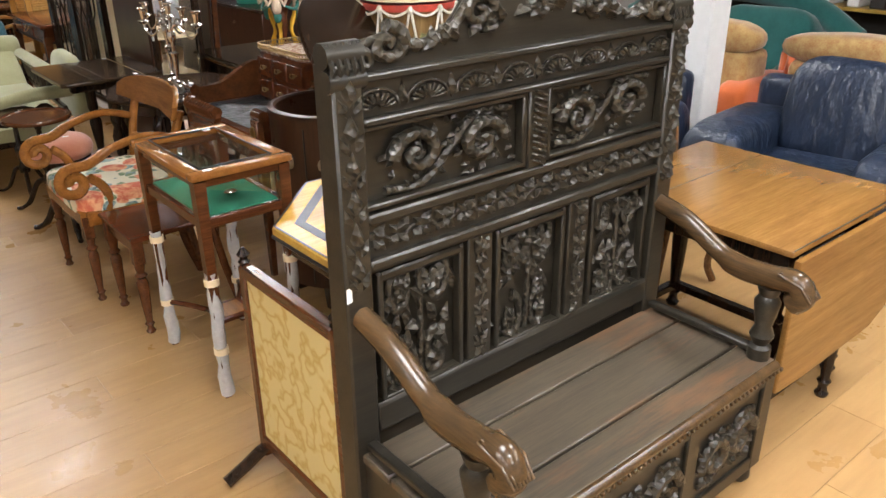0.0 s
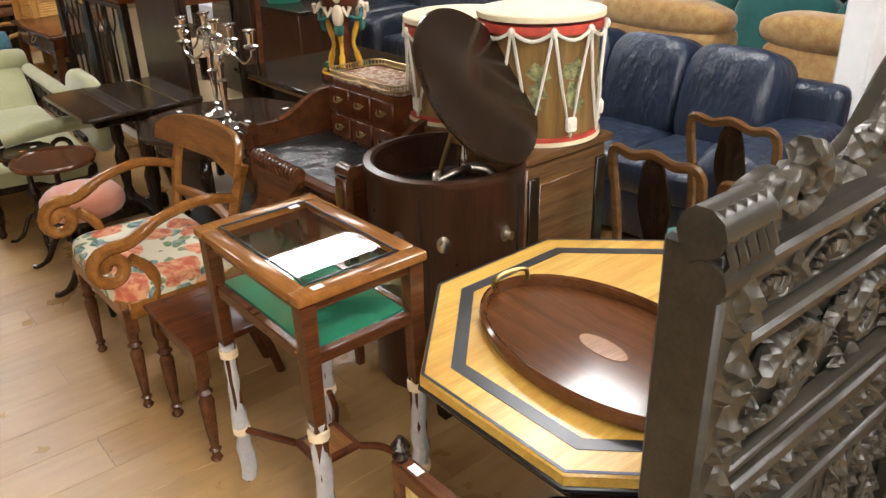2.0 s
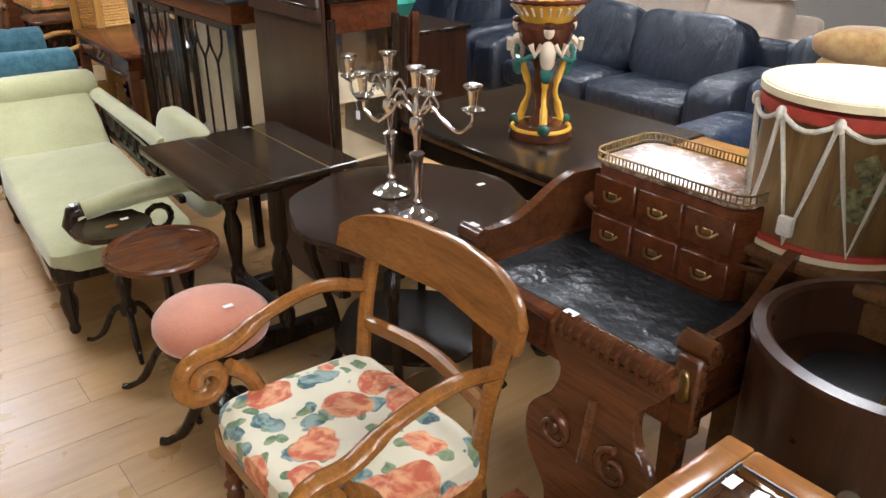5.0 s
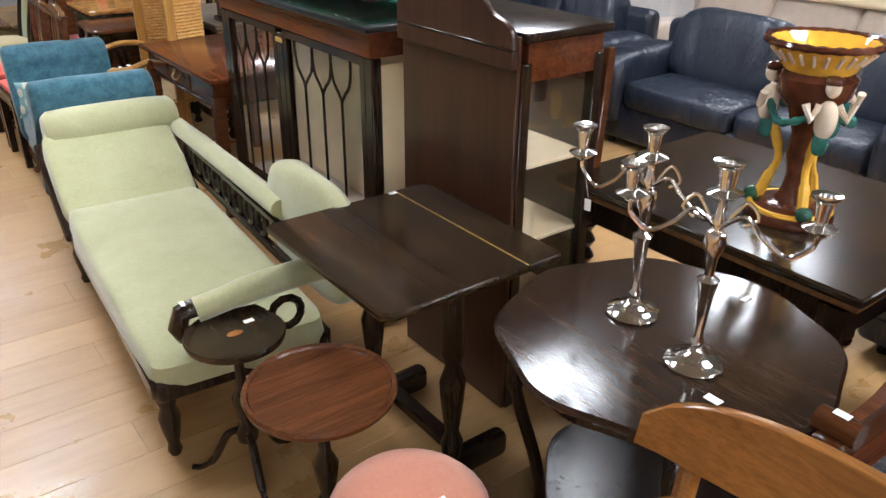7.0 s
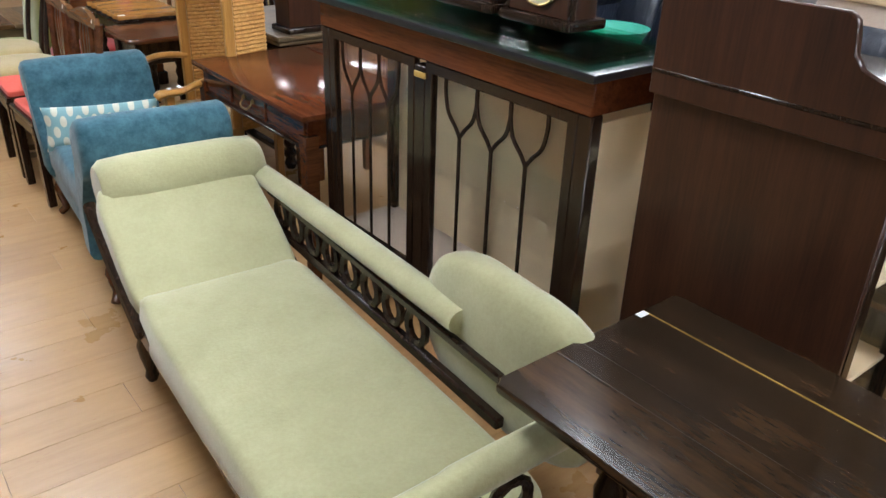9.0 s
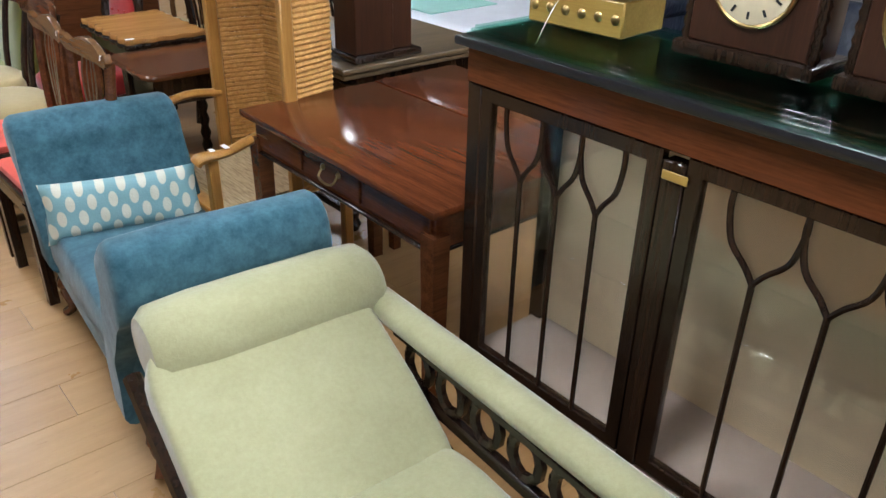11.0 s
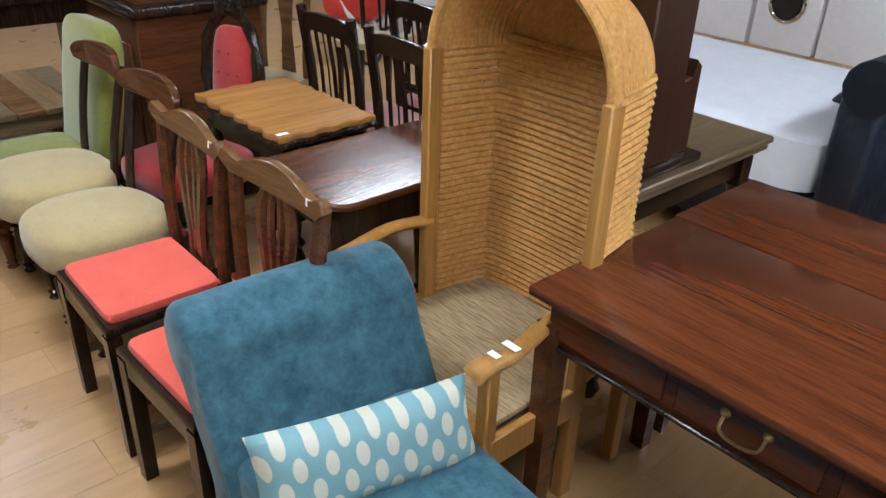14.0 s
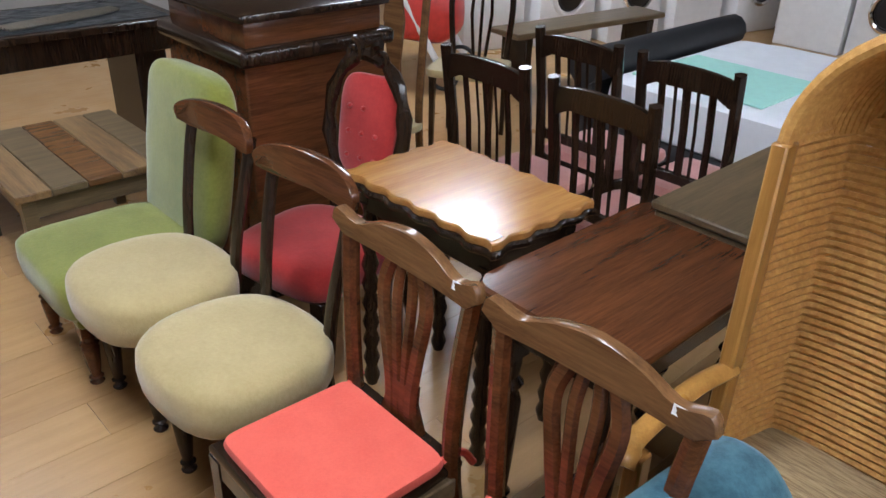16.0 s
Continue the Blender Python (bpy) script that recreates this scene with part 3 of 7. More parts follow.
def settle():
    """Local: x along the seat, front towards -y; back face at y 0."""
    W, SEAT, TOP = 1.21, 0.45, 1.27
    s = thing("carved_settle", (1.47, 1.13, 0), 0, "blackened carved oak box settle with scrolled cresting and worn seat", "settle")
    part("back_panel", box(B(), (0, 0.015, (TOP + 0.1) / 2), (W - 0.1, 0.02, TOP - 0.1), 0.002), OAK, s)
    for sx in (-1, 1):
        x = sx * (W / 2 - 0.035)
        p = part("post", box(B(), (x, 0, 0.71), (0.075, 0.075, 1.4), 0.006), OAK, s)
        bm = B()
        for k in range(6):
            carve_leaf(bm, x, 0.92 + 0.08 * k, math.pi / 2, 0.07, 0.04, -0.037)
            carve_leaf(bm, x - 0.008, 0.9 + 0.08 * k, 2.0, 0.05, 0.025, -0.037)
            carve_leaf(bm, x + 0.008, 0.9 + 0.08 * k, 1.1, 0.05, 0.025, -0.037)
        part("carving", bm, OAK_CARVED, p)
        bm = B()
        tube(bm, [(x - 0.045, -0.01, 1.425), (x + 0.045, -0.01, 1.425)], 0.028, 10)
        tube(bm, [(x - 0.045, -0.02, 1.375), (x + 0.045, -0.02, 1.375)], 0.024, 10)
        for k in range(5):
            tube(bm, [(x - 0.036 + 0.018 * k, -0.02, 1.36), (x - 0.036 + 0.018 * k, -0.042, 1.4), (x - 0.036 + 0.018 * k, -0.02, 1.45)], 0.006, 5)
        part("finial", bm, OAK, s)
    rails = ((1.265, 0.025), (1.13, 0.022), (0.86, 0.03), (0.735, 0.022), (0.5, 0.05))
    for z, h in rails:
        part("rail", box(B(), (0, -0.012, z), (W - 0.14, 0.05, h), 0.006), OAK, s)
    top_band = part("frieze", box(B(), (0, 0, 1.2), (W - 0.14, 0.03, 0.12), 0.003), OAK, s)
    bm = B()
    for k in range(8):
        x = -0.49 + 0.14 * k
        fan(bm, x, 1.165, 0.048, -0.018)
        carve_leaf(bm, x + 0.07, 1.15, math.pi / 2, 0.09, 0.03, -0.016)
    part("carving", bm, OAK_CARVED, top_band, "row of carved shell fans")
    band = part("frieze", box(B(), (0, 0, 0.797), (W - 0.14, 0.03, 0.11), 0.003), OAK, s)
    part("carving", vine(bm := B(), -0.55, 0.55, 0.797, 0.085, -0.017) or bm, OAK_CARVED, band)
    # two wide panels over three upright ones
    for sx in (-1, 1):
        bm = B()
        scroll_panel(bm, sx * 0.275, 1.0, 0.42, 0.2, -0.004, sx)
        part("carving", bm, OAK_CARVED, s, "deep carved leafy scroll panel")
        bm = B()
        for z in (0.89, 1.11):
            box(bm, (sx * 0.29, -0.012, z), (0.5, 0.03, 0.016), 0.004)
        for x in (0.045, 0.535):
            box(bm, (sx * x, -0.012, 1.0), (0.016, 0.03, 0.24), 0.004)
        part("panel_moulding", bm, OAK, s)
    mun = part("muntin", box(B(), (0, -0.006, 1.0), (0.07, 0.05, 0.27), 0.004), OAK, s)
    bm = B()
    for k in range(12):
        box(bm, (0, -0.036, 0.89 + 0.02 * k), (0.05, 0.014, 0.009), 0.003, pose(0, 0, 0, 0, 28, 0))
    part("carving", bm, OAK_CARVED, mun, "rope-twist strip")
    for cx in (-0.38, 0, 0.38):
        bm = B()
        for sx in (-1, 1):
            for cz, hand in ((0.555, 1), (0.675, -1)):
                spiral(bm, cx + sx * 0.055, cz, 0.042, 1.2, 90, -0.004, 0.011, hand * sx)
                rosette(bm, cx + sx * 0.055, cz, 0.02, -0.006, 6)
        for k in range(34):
            carve_leaf(bm, cx + random.uniform(-0.1, 0.1), random.uniform(0.53, 0.71), random.uniform(0, 6.28), 0.05, 0.03, -0.004)
        tube(bm, [(cx, -0.006, 0.53), (cx, -0.012, 0.62), (cx, -0.006, 0.72)], 0.008, 6)
        part("carving", bm, OAK_CARVED, s, "carved foliage panel")
        bm = B()
        for x in (-0.125, 0.125):
            box(bm, (cx + x, -0.012, 0.615), (0.016, 0.03, 0.21), 0.004)
        for z in (0.52, 0.712):
            box(bm, (cx, -0.012, z), (0.26, 0.03, 0.014), 0.004)
        part("panel_moulding", bm, OAK, s)
    for cx in (-0.19, 0.19):
        m2 = part("muntin", box(B(), (cx, -0.006, 0.615), (0.085, 0.04, 0.22), 0.004), OAK, s)
        vine(bm := B(), 0.515, 0.72, cx, 0.06, -0.028, True)
        part("carving", bm, OAK_CARVED, m2)
    # cresting
    edge = bez([(-0.55, 0, 1.275), (-0.53, 0, 1.34), (-0.46, 0, 1.36), (-0.38, 0, 1.33), (-0.28, 0, 1.36), (-0.2, 0, 1.46), (-0.1, 0, 1.5), (0, 0, 1.52)], 5)
    out = [(p.x, p.z) for p in edge]
    out += [(-x, z) for x, z in out[-2::-1]]
    cr = part("cresting", fret(B(), out[::-1] , -0.012, 0.022), OAK, s)
    bm = B()
    for sx in (-1, 1):
        tube(bm, [(sx * -p.x, -0.012, p.z) for p in edge], [0.013 + 0.008 * (i % 5 == 0) for i in range(len(edge))], 7)
        spiral(bm, sx * 0.46, 1.345, 0.05, 1.4, 90, -0.02, 0.02, sx)
        spiral(bm, sx * 0.53, 1.31, 0.03, 1.1, 90, -0.02, 0.014, sx)
        spiral(bm, sx * 0.2, 1.4, 0.05, 1.3, 0, -0.02, 0.016, -sx)
        for k in range(12):
            carve_leaf(bm, sx * (0.05 + 0.035 * k), 1.29 + 0.1 * math.exp(-k / 5), random.uniform(0.5, 2.6), 0.07, 0.04, -0.014)
    rosette(bm, 0, 1.41, 0.06, -0.016, 9)
    part("carving", bm, OAK_CARVED, cr, "scrolled leaf cresting")
    # seat box
    for k, (y, d) in enumerate(((-0.085, 0.12), (-0.25, 0.2), (-0.415, 0.12))):
        part("seat_board", box(B(), (0, y, SEAT - 0.012 + 0.001 * k), (W - 0.03, d - 0.004, 0.026), 0.004), OAK_SEAT, s, "worn reddish-brown seat board")
    bm = tube(B(), [(-W / 2 + 0.02, -0.478, SEAT - 0.014), (W / 2 - 0.02, -0.478, SEAT - 0.014)], 0.017, 10)
    for k in range(58):
        box(bm, (-W / 2 + 0.04 + 0.0205 * k, -0.49, SEAT - 0.03), (0.012, 0.01, 0.014), 0.003)
    part("seat_edge", bm, OAK_ARM, s)
    fr = part("front_panel", box(B(), (0, -0.455, 0.25), (W - 0.08, 0.025, 0.36), 0.003), OAK, s)
    bm = B()
    for cx in (-0.38, 0, 0.38):
        scroll_panel(bm, cx, 0.24, 0.28, 0.2, -0.47)
    part("carving", bm, OAK_CARVED, fr)
    bm = B()
    for cx in (-0.57, -0.19, 0.19, 0.57):
        box(bm, (cx, -0.465, 0.25), (0.06, 0.03, 0.36), 0.004)
    for z in (0.09, 0.4):
        box(bm, (0, -0.465, z), (W - 0.08, 0.026, 0.05), 0.004)
    part("front_frame", bm, OAK, s)
    for sx in (-1, 1):
        part("side_panel", box(B(), (sx * (W / 2 - 0.035), -0.23, 0.25), (0.025, 0.4, 0.36), 0.003), OAK, s)
        x = sx * (W / 2 - 0.04)
        lathe(bm := B(), [(0.02, 0), (0.032, 0.02), (0.03, 0.045), (0.022, 0.06)], (x, -0.44, 0), 12)
        part("foot", bm, OAK, s)
        lathe(bm := B(), [(0.034, 0.45), (0.034, 0.49), (0.022, 0.5), (0.036, 0.53), (0.024, 0.56), (0.032, 0.6), (0.038, 0.64), (0.026, 0.66), (0.036, 0.69)], (x, -0.43, 0), 14)
        part("arm_support", bm, OAK, s)
        path = bez([(x, -0.03, 0.83), (x, -0.14, 0.8), (x, -0.3, 0.72), (x, -0.42, 0.715), (x, -0.5, 0.725), (x, -0.525, 0.69), (x, -0.5, 0.66)], 6)
        arm = part("arm", tube(B(), path, [0.03] * 12 + [0.036] * (len(path) - 12), 10), OAK_ARM, s, "down-swept arm rubbed to brown")
        bm = B()
        for k in range(7):
            tube(bm, [(x - 0.03 + 0.01 * k, -0.46, 0.755 - 0.01 * abs(k - 3) / 3), (x - 0.03 + 0.01 * k, -0.53, 0.74 - 0.012 * abs(k - 3) / 3), (x - 0.026 + 0.0087 * k, -0.56, 0.69)], 0.005, 5)
        part("carving", bm, OAK_ARM, arm)
        part("apron", box(B(), (x, -0.24, 0.475), (0.03, 0.4, 0.02), 0.004), OAK, s)
    # the back's courses rise to their true heights
    for o in s.children_recursive:
        if o.name.split(".")[0] in ("back_panel", "rail", "frieze", "carving", "panel_moulding", "muntin", "cresting") and o.parent.name.split(".")[0] not in ("post", "arm", "front_panel"):
            for v in o.data.vertices:
                v.co.z = float(np.interp(v.co.z, (0, 0.45, 0.5, 0.735, 0.86, 1.13, 1.275, 1.52), (0, 0.45, 0.53, 0.95, 1.06, 1.28, 1.38, 1.57)))
    paper(s, (-0.6, -0.039, 0.9), (0.016, 0.036), pose(0, 0, 0, 90, 0, 8))


settle()


def fire_screen():
    s = thing("fire_screen", (0.91, 1.47, 0), -90, "mahogany cheval fire screen with gold leaf-patterned panel", "fire screen")
    part("panel", box(B(), (0, 0, 0.42), (0.46, 0.012, 0.56), 0.002), SCREEN, s, "cream and gold leaf-patterned silk panel")
    for sx in (-1, 1):
        part("stile", box(B(), (sx * 0.245, 0, 0.4), (0.034, 0.03, 0.68), 0.005), MAHOG_X, s)
        lathe(bm := B(), [(0.012, 0), (0.018, 0.012), (0.01, 0.02), (0.02, 0.035), (0.006, 0.055)], (sx * 0.245, 0, 0.74), 10)
        part("finial", bm, DARK, s)
        part("foot", tube(B(), bez([(sx * 0.245, -0.15, 0.02), (sx * 0.245, -0.08, 0.05), (sx * 0.245, 0, 0.085), (sx * 0.245, 0.08, 0.05), (sx * 0.245, 0.15, 0.02)], 5), 0.02, 8), DARK, s)
    part("top_rail", box(B(), (0, 0, 0.725), (0.47, 0.036, 0.04), 0.005), MAHOG_X, s)
    part("bottom_rail", box(B(), (0, 0, 0.12), (0.47, 0.03, 0.04), 0.005), MAHOG_X, s)
    paper(s, (-0.2, 0, 0.746))


fire_screen()


# ---- glazed display table with wrapped legs ----
def display_table():
    sx, sy, top = 0.375, 0.56, 0.885
    s = thing("display_table", (1.145, 2.43, 0), 0, "glazed mahogany bijouterie table lined with green baize, legs bubble-wrapped", "display table")
    bm = B()
    for y in (-1, 1):
        box(bm, (0, y * (sy / 2 - 0.025), top - 0.012), (sx, 0.05, 0.026), 0.006, None, 2)
    for x in (-1, 1):
        box(bm, (x * (sx / 2 - 0.025), 0, top - 0.0125), (0.05, sy - 0.1, 0.025), 0.006, None, 2)
    lid = part("lid_frame", bm, SATIN, s, "moulded satinwood lid frame")
    part("lid_glass", box(B(), (0, 0, top - 0.012), (sx - 0.1, sy - 0.1, 0.005), 0.001), GLASS, lid).visible_shadow = False
    bm = B()
    for y in (-1, 1):
        box(bm, (0, y * (sy / 2 - 0.055), top + 0.001), (sx - 0.1, 0.006, 0.006), 0.002)
    for x in (-1, 1):
        box(bm, (x * (sx / 2 - 0.055), 0, top + 0.001), (0.006, sy - 0.12, 0.006), 0.002)
    part("bead", bm, EBONY, lid)
    ix, iy = sx / 2 - 0.03, sy / 2 - 0.03
    for z, h in ((top - 0.04, 0.03), (top - 0.185, 0.035)):
        bm = B()
        for y in (-1, 1):
            box(bm, (0, y * iy, z), (2 * ix, 0.024, h), 0.003)
        for x in (-1, 1):
            box(bm, (x * ix, 0, z), (0.024, 2 * iy - 0.03, h), 0.003)
        part("case_rail", bm, MAHOG_X, s)
    for y in (-1, 1):
        part("pane", box(B(), (0, y * iy, top - 0.11), (2 * ix - 0.03, 0.004, 0.115), 0), GLASS, s).visible_shadow = False
    for x in (-1, 1):
        part("pane", box(B(), (x * ix, 0, top - 0.11), (0.004, 2 * iy - 0.03, 0.115), 0), GLASS, s).visible_shadow = False
    part("baize_lining", box(B(), (0, 0, top - 0.172), (2 * ix - 0.03, 2 * iy - 0.03, 0.012), 0.002), BAIZE, s, "green baize lining")
    for x in (-1, 1):
        for y in (-1, 1):
            lg = square_leg(s, x * ix, y * iy, top - 0.03, MAHOG_X, 0.042, 0.55)
            pts, rr = [], []
            for k in range(13):
                pts.append((x * ix + random.uniform(-0.004, 0.004), y * iy + random.uniform(-0.004, 0.004), 0.012 + 0.042 * k))
                rr.append(random.uniform(0.019, 0.027))
            w = part("bubble_wrap", tube(B(), pts, rr, 9), WRAP, lg, "loose clear bubble wrap taped round the leg")
            w.visible_shadow = False
            for z in (0.19, 0.47):
                part("tape_band", tube(B(), [(x * ix, y * iy, z), (x * ix, y * iy, z + 0.025)], 0.028, 10), CREAM, lg)
    out = [(-0.075, -0.075), (0.075, -0.075), (0.075, 0.075), (-0.075, 0.075)]
    part("stretcher_shelf", slab(B(), out, 0.2, 0.215), MAHOG, s)
    part("stretcher_inlay", slab(B(), [(a * 0.72, b * 0.72) for a, b in out], 0.2155, 0.2175), SATIN, s)
    for x in (-1, 1):
        for y in (-1, 1):
            part("stretcher", tube(B(), bez([(x * 0.07, y * 0.07, 0.207), (x * 0.11, y * 0.13, 0.215), (x * ix, y * iy, 0.2)], 5), 0.011, 8), MAHOG, s)
    paper(s, (-0.12, -0.255, top + 0.002))
    paper(s, (0.09, 0.21, top + 0.002))
    soft(bm := B(), (0.03, -0.08, top - 0.158), (0.05, 0.04, 0.02), 1, 1, 10, 6)
    part("trinket", bm, CHROME, s, "small silver trinket on the baize")


display_table()


# ---- octagonal table and oval tray ----
def oct_pts(r):
    return [(r * math.cos(radians(22.5 + 45 * k)), r * math.sin(radians(22.5 + 45 * k))) for k in range(8)]


def octagon_table():
    s = thing("octagonal_table", (1.61, 1.69, 0), 0, "octagonal burr maple centre table with ebonised band", "table")
    R = 0.615
    part("tabletop", slab(B(), oct_pts(R), 0.625, 0.66, None, 0.006), BURR, s, "golden burr top")
    part("ebonised_edge", slab(B(), oct_pts(R + 0.006), 0.622, 0.634, None, 0.003), EBONY, s)
    for name, a, b, mat, z in (("ebonised_band", 0.535, 0.495, EBONY, 0.6612), ("edge_line", 0.612, 0.603, EBONY, 0.6606)):
        A, C = oct_pts(a), oct_pts(b)
        for k in range(8):
            bm = B()
            q = [A[k], A[(k + 1) % 8], C[(k + 1) % 8], C[k]]
            lo, hi = [bm.verts.new((x, y, z - 0.001)) for x, y in q], [bm.verts.new((x, y, z)) for x, y in q]
            bm.faces.new(hi)
            for i in range(4):
                bm.faces.new((lo[i], lo[(i + 1) % 4], hi[(i + 1) % 4], hi[i]))
            part(name, bm, mat, s)
    part("frieze", slab(B(), oct_pts(R - 0.06), 0.56, 0.624), DARK, s)
    lathe(bm := B(), [(0.16, 0.12), (0.17, 0.15), (0.08, 0.18), (0.05, 0.24), (0.075, 0.3), (0.11, 0.36), (0.06, 0.42), (0.05, 0.48), (0.12, 0.54), (0.16, 0.562)], n=20)
    part("pedestal", bm, DARK, s)
    for k in range(4):
        a = radians(45 + 90 * k)
        d = Vector((math.cos(a), math.sin(a), 0))
        part("foot", tube(B(), bez([d * 0.1 + Vector((0, 0, 0.14)), d * 0.22 + Vector((0, 0, 0.15)), d * 0.34 + Vector((0, 0, 0.06)), d * 0.42 + Vector((0, 0, 0.03))], 6), [0.035] * 10 + [0.028] * 9, 9), DARK, s)
    for o in s.children:
        for v in o.data.vertices:
            v.co = (v.co.x * 0.894, v.co.y * 0.894, v.co.z * 1.1364)
    t = thing("oval_tray", (1.465, 1.69, 0.7518), 85, "oval inlaid mahogany serving tray with brass handles on the octagonal table", "tray")
    part("base", slab(B(), oval(0.35, 0.21, 48), 0.001, 0.01), TRAYWOOD, t)
    bm = tube(B(), [(0.35 * math.cos(2 * math.pi * k / 48), 0.21 * math.sin(2 * math.pi * k / 48), 0.022) for k in range(48)], 0.011, 8, 1.6, True)
    part("gallery", bm, TRAYWOOD, t)
    part("inlay", slab(B(), oval(0.07, 0.03, 24), 0.0102, 0.0112, None, 0.0003), SATIN, t, "pale shell inlay")
    for sx in (-1, 1):
        part("handle", tube(B(), bez([(sx * 0.325, -0.055, 0.03), (sx * 0.33, -0.05, 0.06), (sx * 0.335, 0, 0.066), (sx * 0.33, 0.05, 0.06), (sx * 0.325, 0.055, 0.03)], 5), 0.006, 8), BRASS, t, "pierced brass handle")
    paper(t, (-0.28, 0.02, 0.0115))


octagon_table()


# ---- cylinder gramophone ----
def gramophone():
    s = thing("gramophone_cabinet", (1.81, 2.65, 0), 0, "round mahogany gramophone cabinet with its lid propped open", "gramophone")
    R, T = 0.265, 0.9
    prof = [(R - 0.02, 0.12), (R, 0.13), (R, T - 0.03), (R + 0.006, T - 0.02), (R + 0.004, T), (R - 0.02, T + 0.004), (R - 0.03, T - 0.005), (R - 0.032, T - 0.12), (0.01, T - 0.122)]
    part("drum", lathe(B(), prof, n=48), PANEL, s)
    for k in range(4):
        a = radians(45 + 90 * k)
        square_leg(s, 0.2 * math.cos(a), 0.2 * math.sin(a), 0.13, DARK, 0.06, 0.7)
    part("turntable", lathe(B(), [(0.13, 0), (0.13, 0.012), (0.12, 0.016), (0.01, 0.016)], (-0.02, 0.03, T - 0.119), 32), BLACK, s)
    m = Matrix.Translation((0.095, -0.255, T + 0.02)) @ Matrix.Rotation(radians(20), 4, "Z") @ pose(0, 0, 0, 55, 0, 0)
    bm = lathe(B(), [(R, 0), (R + 0.004, 0.01), (R, 0.022), (R - 0.05, 0.03), (0.01, 0.032)], (0, 0, 0), 48)
    bmesh.ops.transform(bm, matrix=m @ Matrix.Translation((0, R, 0)), verts=bm.verts)
    part("lid", bm, DARK, s, "polished lid propped open")
    part("lid_stay", tube(B(), [(-0.07, -0.02, T - 0.11), (0.02, -0.06, T + 0.18)], 0.008, 8), BRASS, s)
    arm = part("tone_arm", tube(B(), bez([(-0.06, -0.04, T - 0.06), (0.0, -0.08, T - 0.03), (0.06, -0.06, T - 0.04), (0.1, -0.1, T - 0.05), (0.12, -0.13, T - 0.1)], 6), [0.013] * 12 + [0.018] * 13, 10), NICKEL, s, "curved nickel tone arm")
    lathe(bm := B(), [(0.026, -0.01), (0.032, 0), (0.026, 0.012)], (-0.07, -0.04, T - 0.055), 16, pose(0, 0, 0, 90, 0, 40))
    part("sound_box", bm, NICKEL, arm)
    lathe(bm := B(), [(0.016, 0), (0.016, 0.03), (0.008, 0.05), (0.005, 0.075)], (0.03, -0.06, T - 0.03), 12)
    part("knob", bm, CHROME, s)
    for a, nm in ((195, "escutcheon"), (228, "crank_handle"), (275, "door_catch")):
        d = Vector((math.cos(radians(a)), math.sin(radians(a)), 0))
        rot = d.to_track_quat("Z", "Y").to_matrix().to_4x4()
        lathe(bm := B(), [(0.028, -0.004), (0.028, 0.004), (0.018, 0.008), (0.012, 0.022), (0.016, 0.028), (0.004, 0.032)], R * d + Vector((0, 0, 0.7)), 16, rot, (0.75, 1))
        part(nm, bm, NICKEL, s)
    for a in (212, 290):
        d = Vector((math.cos(radians(a)), math.sin(radians(a)), 0))
        part("door_joint", box(B(), (R * d.x, R * d.y, 0.5), (0.006, 0.006, 0.7), 0), EBONY, s)


gramophone()


# ---- low cupboard with two rope drums ----
def cupboard():
    s = thing("low_cupboard", (2.19, 2.78, 0), 0, "walnut low cupboard with moulded top carrying two drums", "cupboard")
    part("body", box(B(), (0, 0, 0.44), (0.4, 0.66, 0.84), 0.006), WALNUT, s)
    part("top", box(B(), (0, 0, 0.885), (0.44, 0.7, 0.03), 0.01, None, 2), WALNUT, s)
    part("plinth", box(B(), (0, 0, 0.04), (0.42, 0.68, 0.08), 0.006), DARK, s)
    for sy in (-1,):
        part("side_panel", box(B(), (0, sy * 0.333, 0.46), (0.28, 0.008, 0.66), 0.003), WALNUT, s)
    for x in (-0.17, 0.17):
        part("pilaster", box(B(), (x, -0.335, 0.46), (0.05, 0.014, 0.72), 0.004), DARK, s)
    paper(s, (0.17, -0.3, 0.901))


